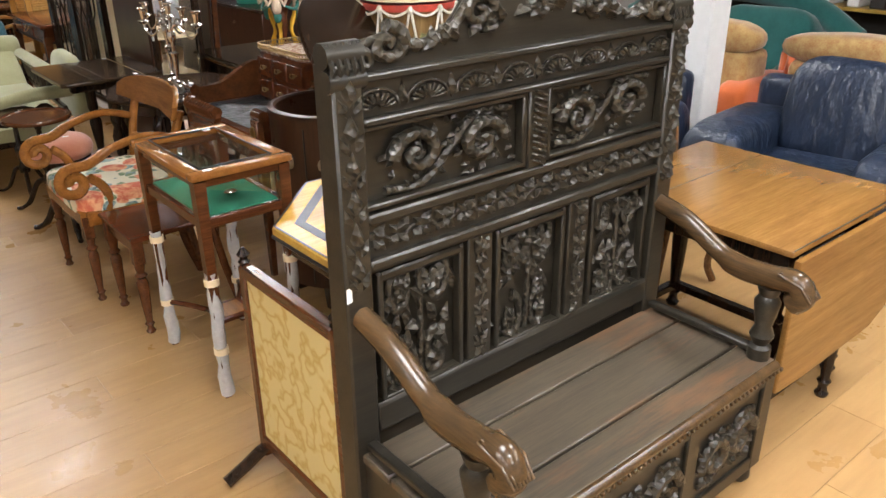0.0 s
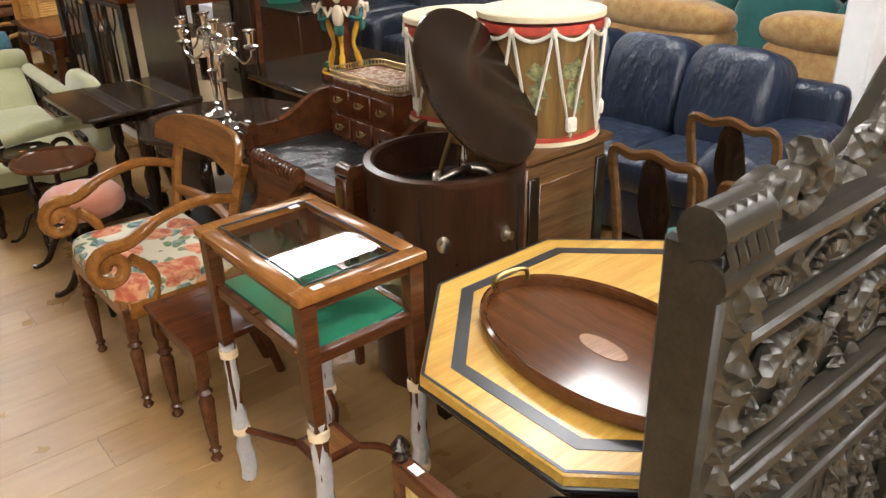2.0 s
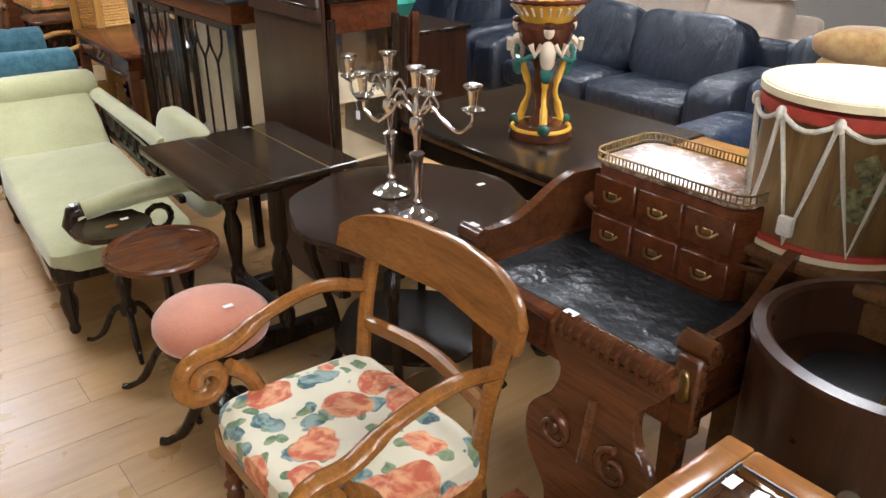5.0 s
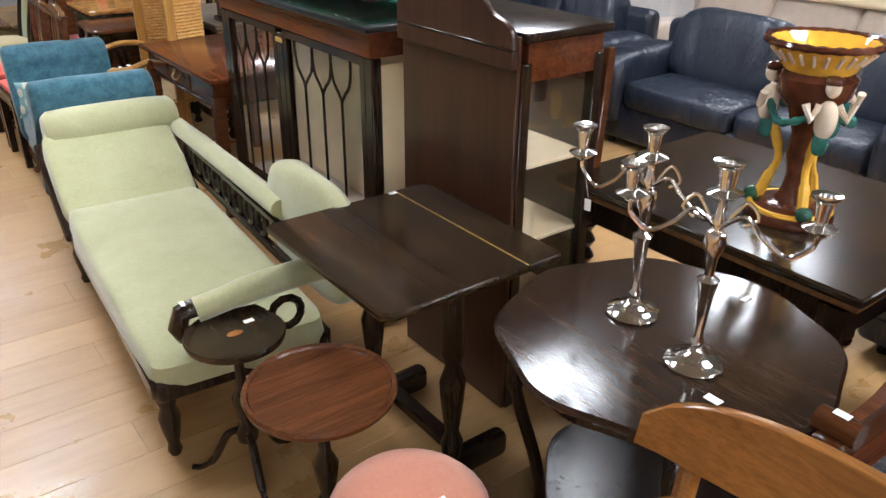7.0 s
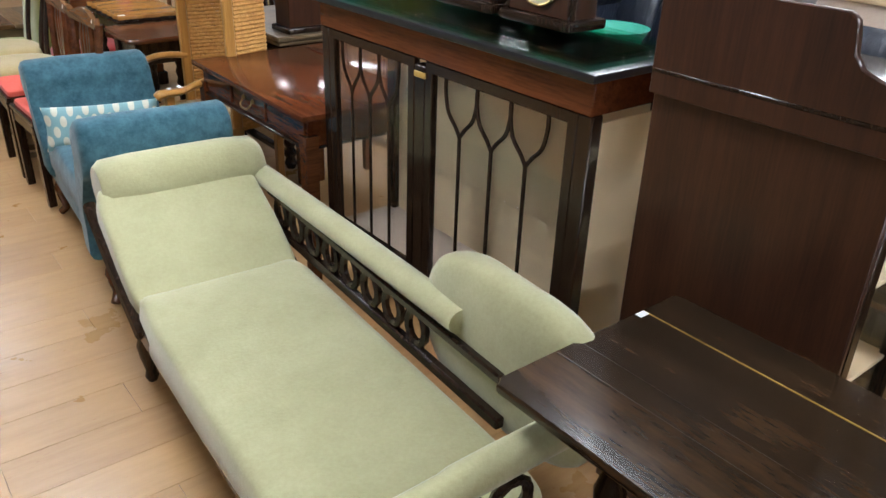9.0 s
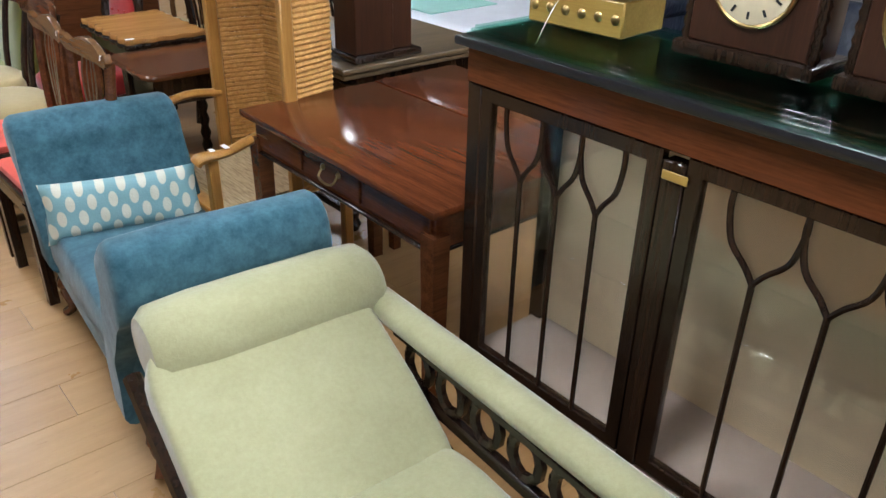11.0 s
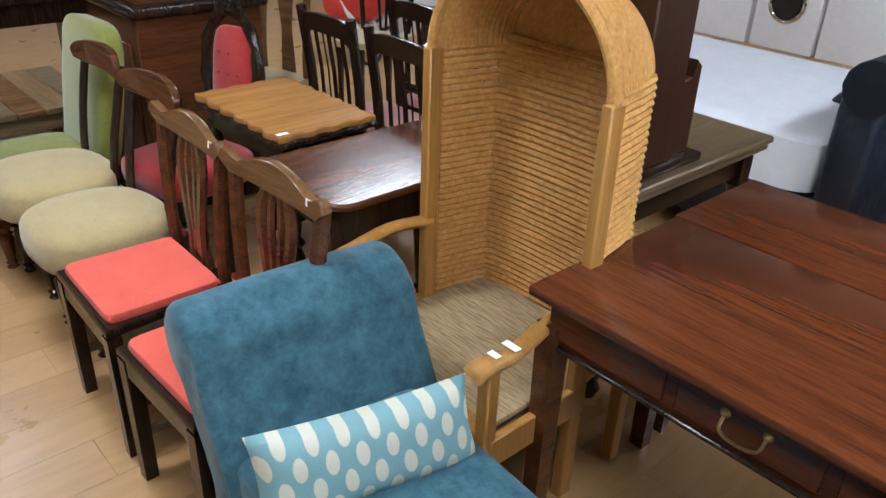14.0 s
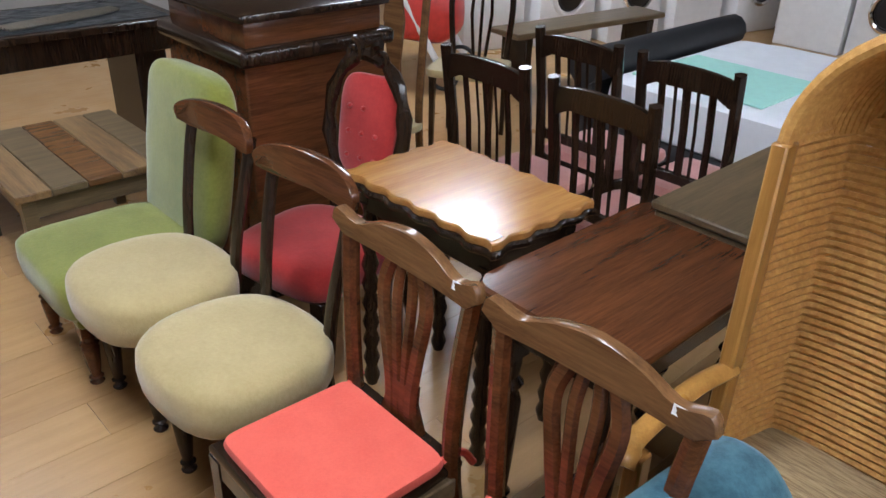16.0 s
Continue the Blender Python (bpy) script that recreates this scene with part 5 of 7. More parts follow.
# ---- sage chaise longue ----
def sage_chaise():
    s = thing("chaise_longue", (1.15, 6.0, 0), -3.5, "sage green velvet chaise longue with carved dark frame", "chaise longue")
    soft(bm := B(), (0.0, -0.1, 0.33), (0.58, 1.4, 0.17), 0.3, 0.16, 36, 12)
    part("seat", bm, GREENVELVET, s)
    # sloping head and its roll
    soft(bm := B(), (0, 0.77, 0.44), (0.57, 0.15, 0.6), 0.35, 0.2, 28, 14, pose(0, 0, 0, -60, 0, 0).to_3x3())
    head = part("headrest", bm, GREENVELVET, s)
    bm = lathe(B(), [(0.02, -0.3), (0.08, -0.295), (0.102, -0.27), (0.109, -0.17), (0.11, 0), (0.109, 0.17), (0.102, 0.27), (0.08, 0.295), (0.02, 0.3)], (0.045, 1.02, 0.6), 24, pose(0, 0, 0, 0, 90, 0), (1, 1.1))
    part("head_roll", bm, GREENVELVET, head, "rolled velvet bolster")
    # back rail and rounded half back
    part("back_rail", tube(B(), bez([(0.325, 0.96, 0.575), (0.325, 0.3, 0.595), (0.325, -0.36, 0.61)], 8), 0.045, 12, 0.8), GREENVELVET, s)
    soft(bm := B(), (0.385, -0.48, 0.56), (0.13, 0.68, 0.44), 0.7, 0.6, 24, 16)
    part("half_back", bm, GREENVELVET, s, "rounded padded back end")
    part("arm_pad", tube(B(), bez([(0.32, -0.79, 0.58), (0.08, -0.8, 0.58), (-0.13, -0.785, 0.545)], 8), [0.042] * 12 + [0.038] * 5, 12), GREENVELVET, s)
    part("arm_scroll", tube(B(), [(-0.13, -0.785, 0.555), (-0.17, -0.78, 0.545), (-0.185, -0.775, 0.5), (-0.165, -0.765, 0.46)], 0.03, 10), DARK, s, "carved scroll arm end")
    bm = B()
    for k in range(8):
        y = 0.75 - 0.13 * k
        spiral2 = [(0.315, y + 0.045 * math.cos(a * 0.6), 0.49 + 0.055 * math.sin(a * 0.6)) for a in range(12)]
        tube(bm, spiral2, 0.014, 6)
    box(bm, (0.315, 0.15, 0.41), (0.03, 1.4, 0.035), 0.006)
    box(bm, (0.315, 0.15, 0.545), (0.03, 1.4, 0.03), 0.006)
    part("pierced_gallery", bm, DARK, s, "pierced carved gallery under the rail")
    bm = B()
    for k in range(3):
        y = -0.8
        tube(bm, [(-0.1 + 0.12 * k + 0.05 * math.cos(a * 0.6), y, 0.46 + 0.05 * math.sin(a * 0.6)) for a in range(12)], 0.014, 6)
    part("arm_gallery", bm, DARK, s)
    bm = B()
    box(bm, (-0.275, -0.05, 0.3), (0.03, 1.45, 0.07), 0.01)
    box(bm, (0.285, -0.05, 0.3), (0.03, 1.45, 0.07), 0.01)
    box(bm, (0, -0.78, 0.3), (0.56, 0.03, 0.07), 0.01)
    part("seat_rail", bm, DARK, s)
    for sx in (-1, 1):
        part("head_frame", tube(B(), bez([(sx * 0.285, 0.5, 0.3), (sx * 0.285, 0.7, 0.38), (sx * 0.285, 0.9, 0.48), (sx * 0.285, 1.02, 0.55)], 6), 0.022, 8), DARK, s)
    for x in (-0.24, 0.24):
        for y in (-0.7, 0.68):
            lathe(bm := B(), [(0.016, 0), (0.024, 0.02), (0.018, 0.045), (0.03, 0.1), (0.036, 0.15), (0.024, 0.19), (0.034, 0.22), (0.034, 0.3)], (x, y, 0), 12)
            part("leg", bm, DARK, s)
    paper(s, (-0.165, -0.785, 0.578), (0.014, 0.03))


sage_chaise()


# ---- glazed display cabinet, with things on top ----
def lattice(door, y0, y1, z0, z1, x, bars=3):
    """Gothic tracery of thin bars on a glazed door in the y-z plane."""
    w = (y1 - y0) / (bars + 1)
    zb = z1 - 0.17
    for k in range(1, bars + 1):
        y = y0 + w * k
        bm = tube(B(), [(x, y, z0), (x, y, zb)], 0.0065, 6)
        for s in (-1, 1):
            tube(bm, bez([(x, y, zb), (x, y + s * w * 0.15, zb + 0.03), (x, y + s * w * 0.4, zb + 0.07), (x, y + s * w * 0.5, zb + 0.13), (x, y + s * w * 0.5, z1)], 4), 0.0065, 6)
        part("glazing_bar", bm, DARK, door, "forked gothic glazing bar")


def vitrine():
    s = thing("display_cabinet", (1.822, 6.26, 0), 0, "dark mahogany glazed display cabinet with lattice doors, cream lining", "display cabinet")
    D, W, T = 0.34, 1.35, 1.2
    part("back", box(B(), (D - 0.01, 0, 0.69), (0.016, W - 0.06, 0.94), 0.002), CREAM, s, "cream cloth lining")
    part("floor_board", box(B(), (D / 2, 0, 0.27), (D - 0.01, W - 0.02, 0.06), 0.004), BEIGE, s)
    part("top_board", box(B(), (D / 2, 0, 1.148), (D + 0.01, W, 0.095), 0.004), MAHOG, s)
    part("cornice", box(B(), (D / 2 - 0.01, 0, 1.205), (D + 0.05, W + 0.04, 0.025), 0.008, None, 2), EBONY, s, "ebonised moulded cornice")
    part("shelf", box(B(), (D / 2 + 0.02, 0, 0.72), (D - 0.08, W - 0.08, 0.01), 0.002), GLASS, s)
    for y in (-W / 2 + 0.025, W / 2 - 0.025):
        for x in (0.022, D - 0.022):
            part("corner_post", box(B(), (x, y, 0.55), (0.044, 0.05, 1.1), 0.004), DARK, s)
    # the near end is lined with cloth; the far end is glazed
    part("end_lining", box(B(), (D / 2, -W / 2 + 0.02, 0.73), (D - 0.09, 0.008, 0.68), 0.001), CREAM, s, "cream cloth behind the end glass")
    part("end_pane", box(B(), (D / 2, W / 2 - 0.02, 0.73), (D - 0.09, 0.004, 0.68), 0), GLASS, s).visible_shadow = False
    part("centre_post", box(B(), (0.02, 0.06, 0.69), (0.04, 0.055, 0.78), 0.004), DARK, s)
    for y0, y1 in ((-W / 2 + 0.05, 0.03), (0.09, W / 2 - 0.05)):
        bm = B()
        rings = []
        for x, e in ((0.0, 0.003), (0.003, 0.0), (0.024, 0.0)):
            for o in (e, 0.036 - e):
                rings.append([bm.verts.new((x, p, q)) for p, q in ((y0 + o, 0.31 + o), (y1 - o, 0.31 + o), (y1 - o, 1.1 - o), (y0 + o, 1.1 - o))])
        for i, j in ((1, 0), (0, 2), (2, 4), (4, 5), (5, 3), (3, 1)):
            for k in range(4):
                n = (k + 1) % 4
                bm.faces.new((rings[i][k], rings[i][n], rings[j][n], rings[j][k]))
        bmesh.ops.recalc_face_normals(bm, faces=bm.faces)
        d = part("door", bm, DARK, s, "lattice-glazed door frame")
        part("door_glass", box(B(), (0.014, (y0 + y1) / 2, 0.705), (0.004, y1 - y0 - 0.07, 0.71), 0), GLASS, d).visible_shadow = False
        lattice(d, y0 + 0.03, y1 - 0.03, 0.34, 1.065, 0.004)
    part("chip", box(B(), (-0.006, 0.05, 1.052), (0.004, 0.06, 0.02), 0.002), BOXWOOD, s, "pale chipped edge")
    for k in range(3):
        part("plate_glass", box(B(), (D / 2 - 0.01 + 0.004 * k, 0, 1.2235 + 0.009 * k), (D + 0.02, W - 0.02 - 0.02 * k, 0.007), 0.001), GREENGLASS, s, "stacked green-edged glass sheet")
    b = thing("studded_box", (2.04, 6.735, 1.2475), 4, "small metal-studded wooden box on the glass", "box")
    part("body", box(B(), (0, 0, 0.04), (0.17, 0.27, 0.08), 0.004), BOXWOOD, b)
    part("lid", box(B(), (0, 0, 0.095), (0.175, 0.275, 0.028), 0.005), BOXWOOD, b)
    for k in range(6):
        lathe(bm := B(), [(0.012, 0), (0.008, 0.004), (0.002, 0.006)], (-0.086, -0.115 + 0.046 * k, 0.04), 10, pose(0, 0, 0, 0, -90, 0))
        part("stud", bm, BRASS, b)
    part("tag_string", tube(B(), bez([(-0.09, 0.02, 0.09), (-0.13, 0.03, 0.04), (-0.185, 0.05, -0.08)], 5), 0.0012, 4), LABEL, b)
    part("tag", box(B(), (-0.19, 0.052, -0.1), (0.003, 0.014, 0.045), 0), LABEL, b)
    for y, w, h, nm in ((6.315, 0.26, 0.26, "mantel clock in dark wooden case with cream dial"), (5.98, 0.24, 0.22, "small dark wooden clock on the display cabinet")):
        c = thing("mantel_clock", (2.05, y, 1.2475), 0, nm, "clock", "mantel clocks")
        part("base", box(B(), (0, 0, 0.015), (0.16, w + 0.05, 0.03), 0.008, None, 2), DARK, c)
        part("case", slab(B(), [(-w / 2, 0), (w / 2, 0), (w / 2, h * 0.7), (w * 0.3, h * 0.95), (0, h), (-w * 0.3, h * 0.95), (-w / 2, h * 0.7)], -0.06, 0.06, pose(0, 0, 0.03) @ Matrix(((0, 0, 1, 0), (1, 0, 0, 0), (0, 1, 0, 0), (0, 0, 0, 1)))), PANEL, c)
        lathe(bm := B(), [(0.085, 0), (0.085, 0.006), (0.08, 0.008), (0.002, 0.008)], (-0.06, 0, 0.03 + h * 0.52), 32, pose(0, 0, 0, 0, -90, 0))
        dial = part("dial", bm, DIAL, c, "cream dial")
        bm = tube(B(), [(-0.064, 0.087 * math.cos(2 * math.pi * k / 32), 0.03 + h * 0.52 + 0.087 * math.sin(2 * math.pi * k / 32)) for k in range(32)], 0.005, 6, 1, True)
        part("bezel", bm, BRASS, dial)
        bm = B()
        for k in range(12):
            a = 2 * math.pi * k / 12
            box(bm, (-0.0695, 0.066 * math.cos(a), 0.03 + h * 0.52 + 0.066 * math.sin(a)), (0.001, 0.005, 0.014), 0, pose(0, 0, 0, math.degrees(a) + 90, 0, 0))
        box(bm, (-0.07, 0.015, 0.03 + h * 0.52 + 0.015), (0.001, 0.004, 0.06), 0, pose(0, 0, 0, 45, 0, 0))
        tagged(part("dial_marks", bm, EBONY, dial), kind="stuff")
        for sy in (-1, 1):
            pts = [(-0.05, sy * (w / 2 + 0.008), 0.03 + 0.012 * k) for k in range(13)]
            part("twist_column", tube(B(), pts, [0.008 + 0.004 * (k % 2) for k in range(13)], 8), DARK, c)


vitrine()


def back_turned_cabinet():
    s = thing("china_cabinet", (1.86, 5.15, 0), 0, "brown glazed cabinet standing with its plain back to the aisle", "cabinet")
    D, W, T = 0.36, 0.58, 1.285
    part("back_panel", box(B(), (0.008, 0, 0.65), (0.016, W, 1.28), 0.003), PANEL, s, "plain scuffed brown back board")
    out = [(-0.29, 1.2), (0.29, 1.2), (0.29, 1.45), (-0.13, 1.45), (-0.148, 1.437), (-0.155, 1.41), (-0.16, 1.375), (-0.18, 1.35), (-0.215, 1.337), (-0.25, 1.328), (-0.275, 1.312), (-0.29, 1.29)]
    part("upstand", slab(B(), out, -0.022, -0.001, Matrix(((0, 0, 1, 0), (1, 0, 0, 0), (0, 1, 0, 0), (0, 0, 0, 1))), 0.003), PANEL, s, "shaped gallery upstand")
    part("top", box(B(), (D / 2 + 0.02, 0, T), (D, W + 0.03, 0.03), 0.008, None, 2), DARK, s)
    part("top_bead", box(B(), (-0.012, 0, T - 0.03), (0.024, W, 0.014), 0.004), DARK, s)
    part("frieze", box(B(), (D / 2 + 0.02, 0, T - 0.075), (D - 0.05, W - 0.01, 0.115), 0.003), MAHOG, s)
    for y in (-W / 2 + 0.02, W / 2 - 0.02):
        for x in (0.04, D - 0.02):
            part("corner_post", box(B(), (x, y, 0.605), (0.04, 0.04, 1.21), 0.004), DARK, s)
        part("side_glass", box(B(), (D / 2 + 0.01, y, 0.73), (D - 0.1, 0.004, 0.76), 0), GLASS, s).visible_shadow = False
    part("front_glass", box(B(), (D - 0.02, 0, 0.73), (0.004, W - 0.08, 0.76), 0), GLASS, s).visible_shadow = False
    for z in (0.34, 0.62, 0.88):
        part("shelf", box(B(), (D / 2 + 0.01, 0, z), (D - 0.06, W - 0.05, 0.014), 0.002), CREAM if z < 0.9 else GLASS, s)
    part("lining", box(B(), (0.022, 0, 0.73), (0.008, W - 0.06, 0.76), 0), CREAM, s)


back_turned_cabinet()


# ---- teal chaise with bolster ends ----
def teal_bench():
    s = thing("window_seat", (1.275, 7.78, 0), -4, "teal chenille window seat with two scroll ends", "window seat")
    soft(bm := B(), (0, 0, 0.36), (0.5, 1.1, 0.18), 0.28, 0.16, 32, 12)
    part("seat", bm, TEAL, s)
    part("seat_box", box(B(), (0, 0, 0.25), (0.48, 1.24, 0.16), 0.03, None, 3), TEAL, s)
    for sy in (-1, 1):
        # an end that rises, leans out and rolls over
        prof = [(0.42, 0.2), (0.43, 0.35), (0.5, 0.55), (0.535, 0.66), (0.55, 0.73), (0.61, 0.8), (0.69, 0.795), (0.725, 0.72), (0.715, 0.63), (0.66, 0.575), (0.62, 0.5), (0.56, 0.4), (0.54, 0.2)]
        fine = [(p.x, p.y) for p in bez([(a, b, 0) for a, b in prof], 4)]
        bm = B()
        rings = []
        for x, k in ((-0.28, 0.9), (-0.27, 0.97), (-0.255, 1.0), (-0.1, 1.0), (0.1, 1.0), (0.255, 1.0), (0.27, 0.97), (0.28, 0.9)):
            ring = []
            for a, b in fine:
                ca, cb = 0.58, 0.5
                q = Vector((x, sy * (ca + (a - ca) * k - (0.05 if sy < 0 else 0)), cb + (b - cb) * k * (1.0 if sy < 0 else 0.83) - (0 if sy < 0 else 0.012)))
                if sy > 0:
                    q.x = q.x * 1.03 + 0.02
                    q.y += 0.09 * max(0.0, q.z - 0.35)
                q += 0.006 * noise.noise_vector(q * 7)
                ring.append(bm.verts.new(q))
            rings.append(ring)
        n = len(fine)
        for a, b in zip(rings, rings[1:]):
            for k in range(n):
                bm.faces.new((a[k], a[(k + 1) % n], b[(k + 1) % n], b[k]))
        bm.faces.new(rings[0])
        bm.faces.new(rings[-1])
        part("scroll_end", bm, TEAL, s, "rolled padded end", 50)
        for x in (-0.2, 0.2):
            part("leg", tube(B(), bez([(x, sy * 0.5, 0.19), (x * 1.12, sy * 0.52, 0.12), (x * 1.05, sy * 0.5, 0.05), (x * 1.15, sy * 0.53, 0.012)], 5), [0.028] * 5 + [0.018] * 11, 9), MAHOG_X, s, "short cabriole leg")
    paper(s, (-0.13, -0.58, 0.803))
    p = thing("lumbar_cushion", (1.285, 8.07, 0.5), -14, "pale teal oval-print lumbar cushion on the window seat", "cushion")
    bm = B()
    for side in (-1, 1):
        grid = []
        for i in range(29):
            row = []
            for j in range(15):
                u, w = i / 14 - 1, j / 7 - 1
                full = math.sqrt(max(0, 1 - u ** 4)) * math.sqrt(max(0, 1 - w ** 4))
                pull = 1 - 0.05 * (1 - w * w) * abs(u) ** 3
                q = Vector((0.255 * u * pull, side * 0.065 * full, 0.102 * w * (1 - 0.09 * (1 - u * u))))
                q.y += 0.004 * noise.noise(q * 18) * full
                row.append(bm.verts.new(q))
            grid.append(row)
        for g0, g1 in zip(grid, grid[1:]):
            for j in range(14):
                bm.faces.new((g0[j], g1[j], g1[j + 1], g0[j + 1]) if side < 0 else (g0[j + 1], g1[j + 1], g1[j], g0[j]))
    bmesh.ops.remove_doubles(bm, verts=bm.verts, dist=0.0004)
    bmesh.ops.transform(bm, matrix=pose(0, 0, 0, -26, 0, 0), verts=bm.verts)
    part("cover", bm, DOTTED, p)


teal_bench()


# ---- mahogany desk pair ----
def writing_table():
    s = thing("mahogany_desk", (2.03, 7.5, 0), 0, "red mahogany writing table with frieze drawers", "desk", "mahogany tables")
    part("top", box(B(), (0, 0, 0.742), (0.6, 1.1, 0.026), 0.006, None, 2), MAHOG, s)
    part("frieze", box(B(), (0.01, 0, 0.665), (0.54, 1.02, 0.125), 0.004), MAHOG, s)
    part("bead", box(B(), (0.005, 0, 0.605), (0.56, 1.04, 0.012), 0.004), DARK, s)
    for y in (-0.34, 0, 0.34):
        d = part("drawer", box(B(), (-0.262, y, 0.67), (0.012, 0.31, 0.09), 0.003), MAHOG, s)
        if y == 0:
            bm = tube(B(), bez([(-0.272, y - 0.045, 0.685), (-0.29, y - 0.04, 0.66), (-0.292, y, 0.65), (-0.29, y + 0.04, 0.66), (-0.272, y + 0.045, 0.685)], 5), 0.004, 7)
            for e in (-0.045, 0.045):
                lathe(bm, [(0.012, 0), (0.009, 0.005), (0.004, 0.01)], (-0.268, y + e, 0.688), 10, pose(0, 0, 0, 0, -90, 0))
            part("handle", bm, BRASS, d, "brass swan-neck handle")
    for x in (-0.25, 0.25):
        for y in (-0.5, 0.5):
            square_leg(s, x, y, 0.66, MAHOG_X, 0.06, 0.75)
    t = thing("mahogany_table", (2.545, 7.52, 0), 0, "red mahogany side table pushed against the desk", "table", "mahogany tables")
    part("top", box(B(), (0, 0, 0.742), (0.42, 1.08, 0.026), 0.005, None, 2), MAHOG, t)
    part("frieze", box(B(), (0, 0, 0.68), (0.36, 1.0, 0.1), 0.004), MAHOG, t)
    for x in (-0.16, 0.16):
        for y in (-0.48, 0.48):
            square_leg(t, x, y, 0.66, MAHOG_X, 0.05, 0.75)


writing_table()


# ---- hooded straw chair ----
def hooded_chair():
    s = thing("hooded_straw_chair", (1.905, 8.325, 0), -90, "hooded chair of coiled straw on an ochre oak frame", "chair")
    W, D0, D1, Z0, Z1 = 0.3, 0.05, 0.24, 0.37, 1.15
    # coils: U-shaped courses that become arches in the hood
    def course(z, sx, k=1.0):
        pts = []
        for x, y in ((-sx, D0), (-sx + 0.03, D1 - 0.05), (-sx + 0.07, D1), (0, D1 + 0.015), (sx - 0.07, D1), (sx - 0.03, D1 - 0.05), (sx, D0)):
            pts.append((x, y, z))
        return bez(pts, 4)
    n = 40
    bm = B()
    for k in range(n + 2):
        z = Z0 + (Z1 - Z0) * k / n
        tube(bm, course(z + random.uniform(-0.001, 0.001), W), [0.0102 + 0.0014 * math.sin(i * 2.1 + k) for i in range(25)], 6)
    tagged(part("straw_back", bm, STRAW, s, "coiled straw courses stitched together"), kind="stuff")
    bm = B()
    m = 26
    for k in range(m):
        f = k / (m - 1)
        r, y = (W - 0.07) * (1 - 0.96 * f), D1 + 0.02
        tube(bm, [(r * math.cos(math.pi * i / 18), y, Z1 + 0.86 * r * math.sin(math.pi * i / 18)) for i in range(19)], 0.0085, 6)
    for k in range(18):
        y = D0 - 0.03 + (D1 - D0 + 0.05) * k / 17
        g = 1 + 0.02 * math.sin(k)
        q = W - 0.07 * (k / 17) ** 2
        tube(bm, [(q * math.cos(math.pi * i / 22), y, Z1 + 0.9 * q * math.sin(math.pi * i / 22)) for i in range(23)], 0.0092 * g, 6)
    tagged(part("straw_hood", bm, STRAW, s, "arched coiled straw hood"), kind="stuff")
    part("hood_rim", tube(B(), [((W + 0.004) * math.cos(math.pi * i / 24), D0 - 0.035, Z1 + 0.905 * W * math.sin(math.pi * i / 24)) for i in range(25)], 0.015, 8), STRAW, s)
    for sx in (-1, 1):
        part("back_post", box(B(), (sx * (W + 0.004), D0 - 0.03, 0.58), (0.034, 0.05, 1.16), 0.005), PINE, s)
        part("front_post", box(B(), (sx * 0.3, -0.31, 0.3), (0.04, 0.04, 0.6), 0.005), PINE, s)
        part("arm", tube(B(), bez([(sx * 0.3, 0.02, 0.64), (sx * 0.31, -0.12, 0.65), (sx * 0.32, -0.26, 0.62), (sx * 0.31, -0.35, 0.615), (sx * 0.305, -0.37, 0.6)], 5), [0.024] * 14 + [0.032] * 7, 10, 0.7), PINE, s, "flat shaped arm")
        part("side_rail", box(B(), (sx * 0.31, -0.13, 0.34), (0.025, 0.36, 0.09), 0.004), PINE, s)
        part("back_leg", box(B(), (sx * 0.3, 0.25, 0.2), (0.04, 0.04, 0.4), 0.004), PINE, s)
    part("front_rail", box(B(), (0, -0.31, 0.34), (0.58, 0.025, 0.09), 0.004), PINE, s)
    part("seat", slab(B(), [(-0.28, -0.29), (0.28, -0.29), (0.28, 0.24), (-0.28, 0.24)], 0.372, 0.39), RUSH, s, "woven rush drop-in seat")
    part("seat_frame", box(B(), (0, -0.3, 0.385), (0.6, 0.06, 0.025), 0.005), PINE, s)
    paper(s, (0.315, -0.26, 0.642), (0.045, 0.02))
    paper(s, (0.31, -0.31, 0.638), (0.03, 0.018))


hooded_chair()


